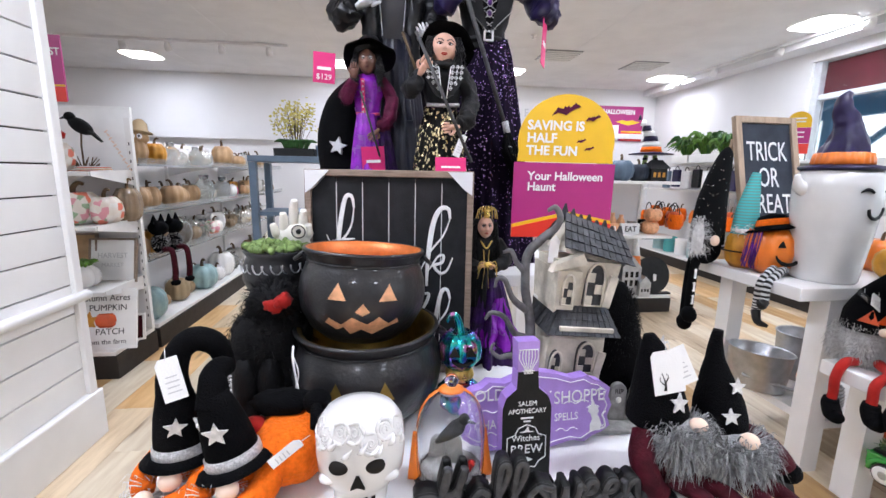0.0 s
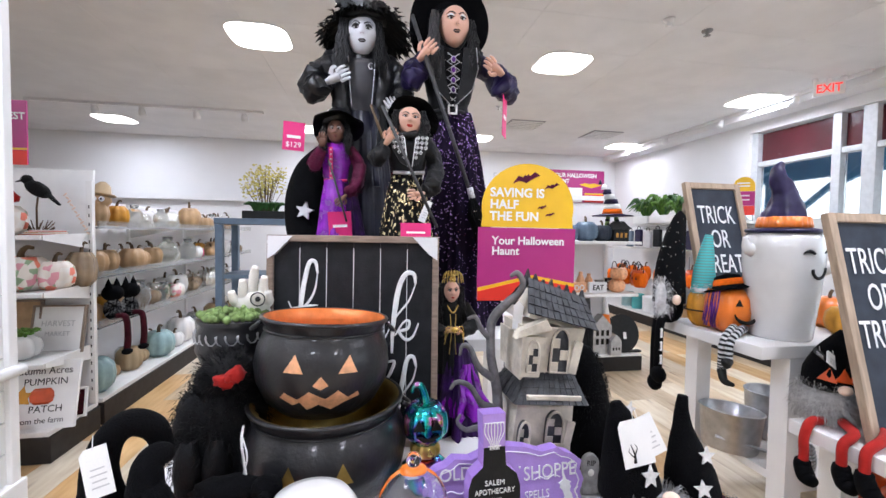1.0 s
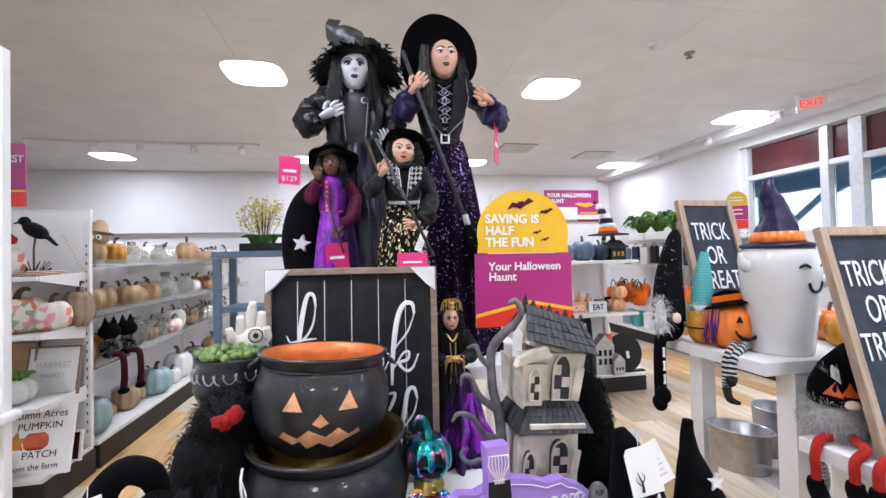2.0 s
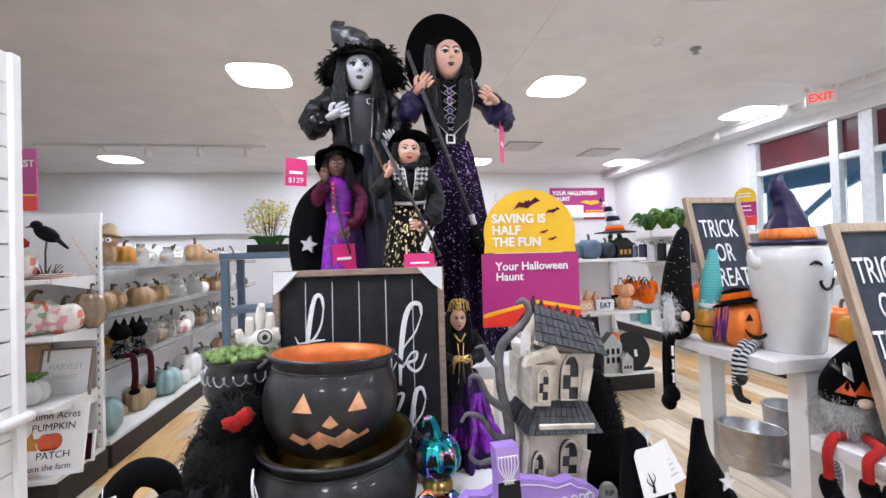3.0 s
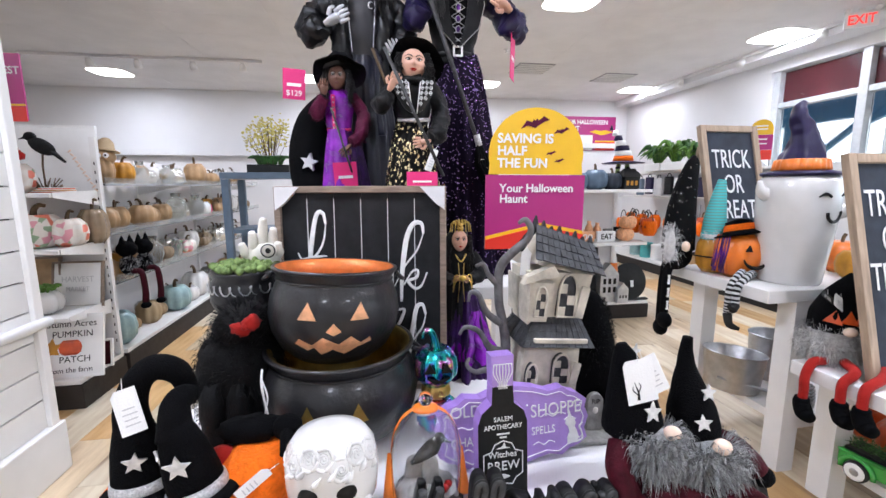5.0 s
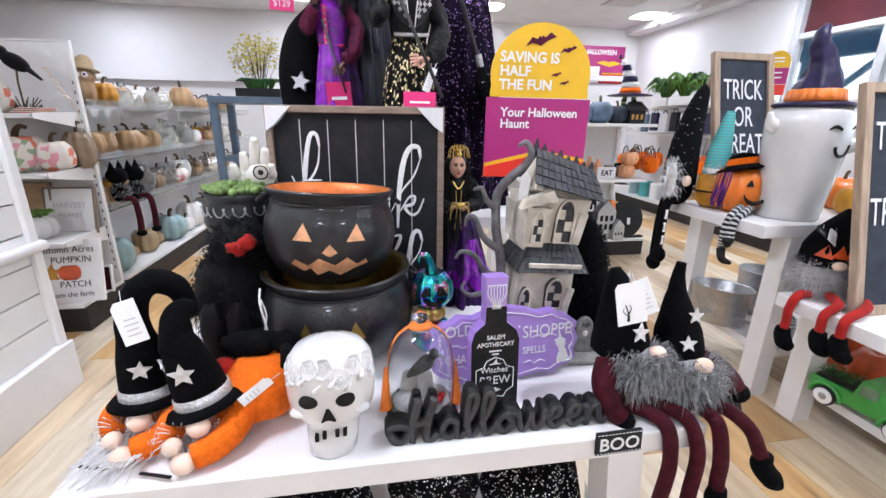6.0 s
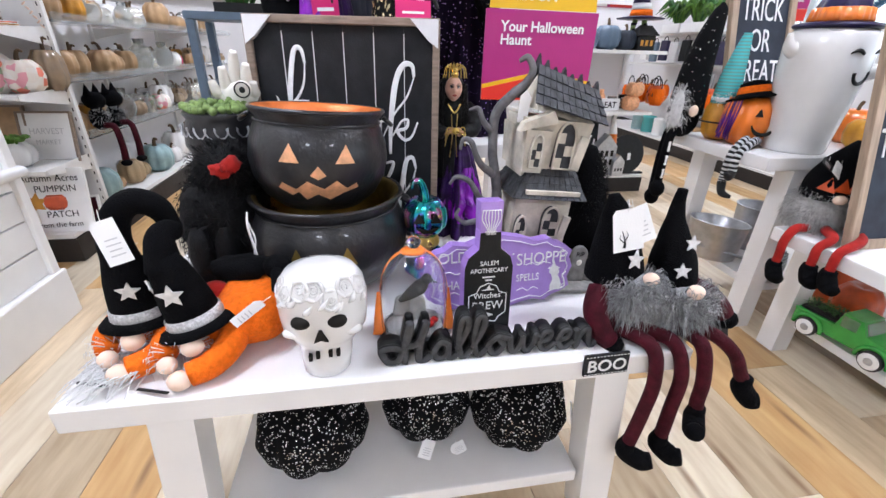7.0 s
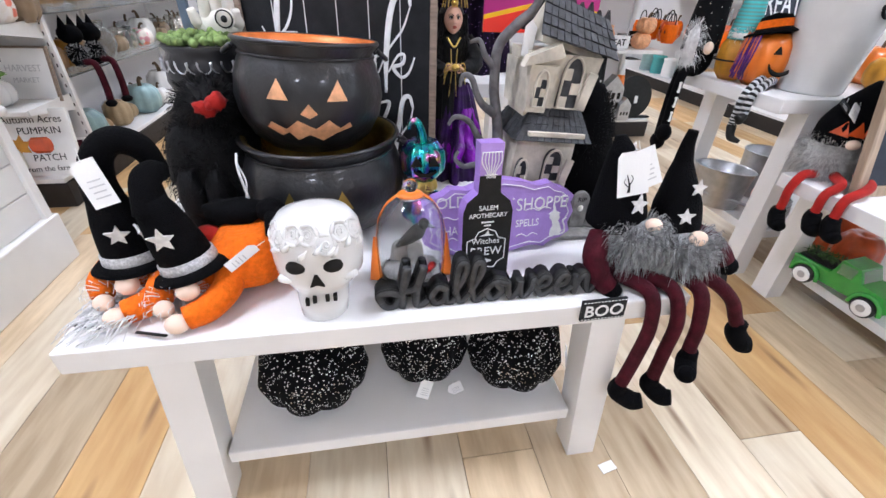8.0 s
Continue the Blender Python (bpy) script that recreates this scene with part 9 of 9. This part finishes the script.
for x in (-0.05, 0.05):
    Kit().tube(spline([(x, 0, 0.0), (x * 1.2, 0, 0.12), (x * 0.9, 0, 0.25)], 5), 0.022, MOSS, seg=10).out("leg", s, label="lime and black striped stocking")
    for i in range(5):
        Kit().lathe([(0.0235, -0.01), (0.0245, 0), (0.0235, 0.01)], BLACKW, at=(x * (1.1 if i < 3 else 1.05), 0, 0.035 + i * 0.045), seg=12).out("stripe", s)
Kit().lathe([(0.20, 0.255), (0.205, 0.262), (0.12, 0.275), (0.10, 0.28)], INDIGO, seg=30).out("brim", s)
for i in range(7):
    z0 = 0.28 + i * 0.05
    Kit().lathe([(0.10 - i * 0.0135, z0), (0.10 - (i + 1) * 0.0135, z0 + 0.05)], (ORANGEK, CARD, INDIGO, CARD, INDIGO, CARD, INDIGO)[i], seg=24, at=(-0.004 * i * i, 0, 0)).out("hat_cone", s)
# middle shelf
for i, (x, t, m) in enumerate(((0.70, "BOO", ORANGE), (0.92, "EAT", BLACKW))):
    b = thing("block_sign", (1.50 + x, 4.00, 0.755), "small block sign with lettering on the shelf", "sign")
    Kit().box((0, 0.02, 0.05), (0.19, 0.035, 0.10), CARD if i else COPPERL, bev=0.003).out("block", b)
    Kit().text(t, 0.075, m if i else CARD, Matrix.Translation((0, 0.0, 0.022)), 0.003, "CENTER", 0.9, 0.001).out("lettering", b)
for x, z in ((1.13, 0.755), (1.15, 0.875), (0.55, 0.755)):
    pumpkin((1.50 + x, 4.02, z), 0.085, 0.125, COPPERL, "copper metallic pumpkin on the shelf", 0, 9)
picture(Matrix.Translation((2.10, 4.10, 0.86)) @ pose(0, 0, 0, -6, 0, 0), 0.22, 0.14, CARD, "white cut-out Halloween word sign", (("hocus", 0.06, 0, 0.075, 0.9), ("pumpkin", 0.05, 0, 0.02, 0.9)), CARD, BLACKW)
rng = random.Random(52)
x = 0.40
while x < 1.22:
    kind = rng.choice((0, 1, 1, 2, 3))
    yy = 4.17 + rng.uniform(-0.02, 0.03)
    if kind == 0:
        pumpkin((1.50 + x, yy, 0.755), 0.05, rng.uniform(0.08, 0.11), rng.choice((COPPERL, ORANGE, BLACKW)), "small metallic pumpkin on the middle shelf", 0, 9)
    elif kind == 1:
        b = thing("block_sign", (1.50 + x, yy, 0.755), "small painted wooden block ornament on the shelf", "ornament")
        hh = rng.uniform(0.09, 0.20)
        Kit().box((0, 0.0, hh / 2), (0.085, 0.03, hh), rng.choice((CARD, COPPERL, ORANGE, BLACKW, STONE)), bev=0.003).out("block", b)
        for q in range(3):
            Kit().box((0, -0.016, hh * (0.25 + 0.25 * q)), (0.055, 0.002, 0.010), rng.choice((BLACKW, ORANGE, CARD))).out("print_bar", b)
    elif kind == 2:
        vase((1.50 + x, yy, 0.755), 0.042, rng.uniform(0.12, 0.20), rng.choice((MERCURY, BLACKW, COPPERL)), "small metallic vase on the middle shelf")
    else:
        b = thing("candle_jar", (1.50 + x, yy, 0.755), "small candle jar with a lid on the shelf", "candle")
        Kit().lathe([(0, 0), (0.038, 0), (0.04, 0.005), (0.04, 0.085), (0.036, 0.09)], rng.choice((ORANGE, CARD, BLACKW)), seg=20).out("jar", b)
        Kit().lathe([(0.041, 0.088), (0.042, 0.105), (0.0, 0.108)], BLACKW, seg=20).out("lid", b)
    x += 0.105
for i in range(7):
    b = thing("treat_bag", (2.86 + 0.03 * (i % 3), 3.98 + 0.075 * i, 0.80 + 0.02 * (i % 2)), "orange felt pumpkin treat bag hanging from a hook", "bag", "hanging treat bags")
    Kit().lathe([(0.0, 0.0), (0.05, 0.004), (0.072, 0.05), (0.074, 0.11), (0.062, 0.15), (0.058, 0.15), (0.0, 0.12)], (ORANGEK, REDPUM, ORANGE)[i % 3], seg=28, lobes=7, amp=0.08).out("bag", b)
    Kit().tube([(0.0, 0.05 * math.cos(a), 0.145 + 0.09 * math.sin(a)) for a in np.linspace(0, math.pi, 12)], 0.005, BLACKW, seg=6).out("handle", b)
    for yy in (-0.025, 0.025):
        Kit().plate([(-0.014, 0.085), (0.014, 0.085), (0, 0.11)], 0.004, BLACKW, Matrix.Translation((-0.068, yy, 0)) @ pose(0, 0, 0, 0, 0, -90)).out("eye", b)
# deck
s = thing("round_board", (2.66, 3.92, 0.163), "round black board leaning with a small white sticker", "board")
Kit().lathe([(0.0, 0.0), (0.185, 0.0), (0.185, 0.018), (0.0, 0.018)], BLACKW, at=(0, 0.05, 0.185), mat=pose(0, 0, 0, 80, 0, 0), seg=48, smooth=False).out("disc", s)
Kit().box((0.02, 0.012, 0.17), (0.032, 0.002, 0.065), CARD, mat=pose(0, 0, 0, -10, 0, 0)).out("sticker", s)
Kit().box((0, 0.03, 0.008), (0.40, 0.05, 0.016), BLACKW).out("foot", s)
deck_sign = picture(Matrix.Translation((2.16, 3.96, 0.165)) @ pose(0, 0, 0, -8, 0, 0), 0.36, 0.52, CHAR, "black slatted sign with white script on the deck", frame_m=BLACKW)
k = Kit()
k.ink([(0.04, 0.26), (0.10, 0.36), (0.13, 0.46), (0.10, 0.47), (0.085, 0.38), (0.08, 0.24)], 0.009, CHALK, -0.002)
k.ink([(0.085, 0.31), (0.13, 0.36), (0.10, 0.30), (0.15, 0.27), (0.165, 0.33)], 0.008, CHALK, -0.002)
k.ink([(-0.06, 0.30), (-0.02, 0.35), (0.0, 0.30), (-0.03, 0.26), (-0.06, 0.30)], 0.008, CHALK, -0.002)
k.out("script", deck_sign)
s = thing("white_house_lantern", (2.42, 3.95, 0.163), "grey and white tin house lantern with cut windows", "lantern")
for x, h, w in ((0, 0.28, 0.19), (0.12, 0.14, 0.11)):
    Kit().plate([(x - w / 2, 0), (x + w / 2, 0), (x + w / 2, h), (x, h + w * 0.55), (x - w / 2, h)], 0.10, STEEL, Matrix.Translation((0, -0.05 - x * 0.4, 0))).out("wall", s)
    for i in range(3):
        for j in range(2 if w > 0.15 else 1):
            Kit().box((x - w * 0.28 + i * w * 0.28, -0.051 - x * 0.4, h * (0.45 + 0.3 * j)), (w * 0.15, 0.004, h * 0.2), GAPM).out("window", s)
s = thing("candy_corn_cone", (2.50, 3.98, 0.163), "white and orange candy corn cone ornament", "ornament")
Kit().lathe([(0.075, 0.0), (0.07, 0.02), (0.05, 0.22)], MUST, seg=24).out("base", s)
Kit().lathe([(0.05, 0.22), (0.032, 0.38)], ORANGE, seg=24).out("middle", s)
Kit().lathe([(0.032, 0.38), (0.01, 0.50), (0, 0.51)], CARD, seg=24).out("tip", s)

# wall unit under the window side
w = thing("wall_shelf", (4.22, 3.0, 0), "long white wall shelf unit with bags and orange goods", "shelving", "shop shelving")
Kit().box((0.55, 2.2, 0.07), (1.10, 4.4, 0.14), SKIRT, bev=0.004).out("plinth", w, label="dark plinth")
Kit().box((0.55, 2.2, 0.152), (1.09, 4.38, 0.022), METAL).out("deck", w)
Kit().box((1.08, 2.2, 0.85), (0.03, 4.4, 1.40), WALLP).out("back_panel", w)
for z in (0.62, 1.10, 1.50):
    Kit().box((0.72, 2.9, z), (0.70, 2.9, 0.03), METAL).out("shelf", w)
rng = random.Random(41)
for i in range(9):
    y = 4.9 + i * 0.22
    b = thing("gift_bag", (4.40, y, 1.13 if i % 2 else 1.15), "folded tote bag hanging from the shelf", "bag", "hanging bags")
    Kit().box((0, 0, 0.14), (0.05, 0.15, 0.26), (CARDG, INDIGO, BLUEP, CARD, VELVET)[i % 5], bev=0.012, mat=pose(0, 0, 0, 0, 0, rng.uniform(-12, 12))).out("bag", b)
    Kit().tube([(0, 0.04 * math.cos(a), 0.27 + 0.05 * math.sin(a)) for a in np.linspace(0, math.pi, 8)], 0.006, BLACKW, seg=6).out("handle", b)
for i in range(14):
    pumpkin((4.36 + 0.12 * (i % 2), 4.7 + i * 0.16, 0.635), 0.085, rng.uniform(0.14, 0.24), rng.choice((ORANGE, ORANGEK, REDPUM, BLACKW, MUST)), "orange and black felt pumpkin bag on the wall shelf", 0, 8)
for i in range(8):
    b = thing("storage_tin", (4.42, 4.6 + i * 0.27, 0.163), "round painted storage tin on the deck", "tin")
    Kit().lathe([(0, 0), (0.09, 0), (0.092, 0.01), (0.092, 0.2), (0.096, 0.205), (0.096, 0.23), (0, 0.235)], rng.choice((TEALP, CARD, TAN, TEALK)), seg=28).out("can", b)
for i in range(10):
    b = thing("utensil", (4.44, 4.55 + 0.09 * i, 0.80), "dark kitchen tool hanging under the shelf", "utensil", "hanging utensils")
    Kit().tube([(0, 0, 0.0), (0, 0, 0.24)], 0.008, VENT, seg=6).ball((0, 0, 0.0), (0.02, 0.025, 0.05), VENT, seg=10).out("tool", b)
for y, sc in ((5.95, 1.1), (6.35, 1.0), (5.6, 0.9)):
    b = thing("potted_plant", (4.62, y, 1.515), "leafy green fern in a white trough", "plant")
    Kit().box((0, 0, 0.06), (0.24, 0.36, 0.12), CARD, bev=0.006).out("trough", b)
    k = Kit()
    for i in range(60):
        a, rr = rng.uniform(0, 6.28), rng.uniform(0.1, 0.32) * sc
        k.tube(spline([(0.04 * math.cos(a), 0.05 * math.sin(a), 0.11), (0.5 * rr * math.cos(a), 0.6 * rr * math.sin(a), 0.11 + 0.30 * sc * rng.uniform(0.5, 1)), (rr * math.cos(a), rr * 1.2 * math.sin(a), 0.10 + 0.22 * sc * rng.uniform(0.3, 1))], 4), [0.006, 0.03, 0.028, 0.004], GREEN if i % 3 else GREEND, seg=6, flat=0.25)
    tagged(k.out("foliage", b), kind="stuff")
b = thing("paper_cups", (4.45, 5.0, 1.515), "stack of teal patterned paper cups", "cups")
for i in range(7):
    Kit().lathe([(0.04, 0.0), (0.055, 0.10), (0.057, 0.10)], TEALP, at=(0, 0, i * 0.035), seg=18).out("cup", b)
# small sale sign on the shelf top near the window
s = thing("sale_sign", Matrix.Translation((4.62, 4.56, 1.515)) @ pose(0, 0, 0, 0, 0, -30), "small yellow and magenta sale sign on the shelf top", "sign")
Kit().box((0, 0, 0.27), (0.22, 0.006, 0.17), MAGS).out("panel", s)
Kit().box((0, -0.0005, 0.127), (0.22, 0.006, 0.11), REDS).out("red_band", s)
Kit().plate([(-0.11, 0.357), (0.11, 0.357)] + arc((0, 0.42), 0.11, 0, 180, 14, 0.11), 0.006, YELS).out("topper", s)
for z in (0.42, 0.455, 0.305, 0.255):
    Kit().box((-0.01, -0.004, z), (0.13, 0.002, 0.014), CARD).out("print_line", s)
Kit().box((0, 0.02, 0.036), (0.20, 0.06, 0.072), ACRYL, bev=0.003).out("foot", s)
for y, r_ in ((4.62, 0.085), (4.84, 0.075)):
    pumpkin((4.50, y, 1.515), r_, r_ * 1.7, MUST, "mustard yellow pumpkin on the shelf top", 0)

# wall graphics at the back
s = thing("wall_banner", (4.76, V1 - 0.012, 2.05), "magenta banner on the wall reading Your Halloween Haunt", "banner")
Kit().box((0, 0, 0.36), (1.32, 0.012, 0.72), MAGS).out("panel", s)
Kit().text("YOUR HALLOWEEN", 0.125, CARD, Matrix.Translation((-0.60, -0.008, 0.56)), 0.002, "LEFT", 0.95, 0.004).out("lettering", s)
Kit().text("HAUNT", 0.125, CARD, Matrix.Translation((-0.60, -0.008, 0.43)), 0.002, "LEFT", 0.95, 0.004).out("lettering", s)
Kit().box((-0.2, -0.007, 0.17), (0.66, 0.004, 0.32), CARD).out("notice", s, label="pale printed notice")
Kit().box((0.42, -0.007, 0.10), (0.46, 0.004, 0.18), REDS).box((0.42, -0.008, 0.20), (0.46, 0.004, 0.03), YELS).out("red_band", s)
Kit().plate([(0.05, 0.40), (0.2, 0.44), (0.3, 0.42), (0.42, 0.44), (0.6, 0.40), (0.48, 0.36), (0.34, 0.33), (0.2, 0.36)], 0.004, YELS, Matrix.Translation((0, -0.010, 0))).out("bat_motif", s)
wl = thing("wall_lettering", (3.05, V1 - 0.002, 2.50), "grey painted letters on the back wall", "lettering")
for i, ch in enumerate(("E", "I", "T")):
    Kit().text(ch, 0.22, CARDG, Matrix.Translation(((-0.2, 0.02, 0.13)[i], 0, 0)), 0.01, "CENTER", 0.9).out("letter", wl)

# ceiling fittings
tr = thing("track_light", (-2.95, 6.9, TOP), "white ceiling track with small spot heads", "track light")
Kit().box((0, 0, -0.02), (3.1, 0.035, 0.035), WHITE).out("rail", tr)
for x in (-0.70, -0.10, 0.62, 1.28):
    h = Kit().lathe([(0.03, 0), (0.045, -0.05), (0.05, -0.11), (0.0, -0.10)], WHITE, at=(x, 0, -0.05), mat=pose(0, 0, 0, 25, 0, 0), seg=20).out("spot_head", tr)
tr2 = thing("track_light", (5.35, 5.9, TOP), "white ceiling track with spot heads by the window", "track light")
Kit().box((0, 0, -0.02), (0.035, 4.2, 0.035), WHITE).out("rail", tr2)
for y in (-1.3, -0.2, 1.0, 1.9):
    Kit().lathe([(0.03, 0), (0.045, -0.05), (0.05, -0.11), (0.0, -0.10)], WHITE, at=(0, y, -0.05), mat=pose(0, 0, 0, 0, 25, 0), seg=20).out("spot_head", tr2)
for u, v in ((2.62, 6.75), (4.2, 7.1), (-4.9, 6.0)):
    g = thing("ceiling_vent", (u, v, TOP), "grey louvred ceiling air vent", "vent", "ceiling vents")
    Kit().box((0, 0, -0.004), (0.56, 0.56, 0.008), VENT).out("backing", g)
    for i in range(6):
        Kit().box((0, -0.23 + i * 0.092, -0.014), (0.52, 0.012, 0.02), WHITE, mat=pose(0, 0, 0, 35, 0, 0)).out("slat", g)
for u, v in ((3.05, 3.45), (2.6, 3.35), (1.95, 5.9)):
    g = thing("sprinkler", (u, v, TOP), "small ceiling sprinkler head", "sprinkler", "ceiling sprinklers")
    Kit().lathe([(0.045, 0), (0.04, -0.012), (0.015, -0.016), (0.012, -0.04), (0.03, -0.045), (0.0, -0.05)], VENT if u == 3.05 else WHITE, seg=20).out("head", g)
x_ = thing("exit_sign", Matrix.Translation((5.16, 4.08, 2.90)) @ pose(0, 0, 0, 0, 0, -38) @ Matrix.Diagonal((0.75, 0.75, 0.75, 1)), "white illuminated exit sign with red letters", "exit sign")
Kit().box((0, 0.02, 0.10), (0.36, 0.04, 0.20), WHITE, bev=0.006).out("case", x_)
Kit().text("EXIT", 0.17, EXITR, Matrix.Translation((0, -0.002, 0.045)), 0.002, "CENTER", 0.85, 0.003).out("lettering", x_)
Kit().box((0, 0.02, 0.22), (0.06, 0.03, 0.05), WHITE).out("mount", x_)
for s_ in (-1, 1):
    Kit().ball((s_ * 0.16, 0.0, 0.225), (0.04, 0.035, 0.035), WHITE, seg=12).out("lamp_head", x_)



# ---- floor planks ----
PW, PLN = 0.225, 1.22
plank_meshes = []
for m in (FLOORW, FLOORO, FLOORP):
    plank_meshes.append(Kit().box((PW / 2, PLN / 2, -0.006), (PW - 0.0015, PLN - 0.0015, 0.012), m, bev=0.001).mesh("plank"))
rest = [Kit(), Kit(), Kit()]
rng = random.Random(81)
mats = (FLOORW, FLOORO, FLOORP)
cols = int((U1 - U0) / PW) + 1
for i in range(cols):
    off = rng.uniform(0, PLN)
    j = 0
    v = V0 - off
    while v < V1:
        u = U0 + i * PW
        pick = rng.choices((0, 1, 2), (0.42, 0.17, 0.41))[0]
        if u + PW <= U1 + 0.12 and v + PLN < V1 + 0.1 and v > V0 - 0.6:
            if -2.5 < u < 4.6 and -0.4 < v < 5.6:
                ob = new("plank", plank_meshes[pick])
                ob.parent = floor_ob
                ob.location = (u, v, 0.0)
            else:
                rest[pick].box((u + PW / 2, v + PLN / 2, -0.006), (PW - 0.003, PLN - 0.003, 0.012), mats[pick])
        v += PLN
for q in rest:
    q.out("far_planks", floor_ob, kind="stuff")
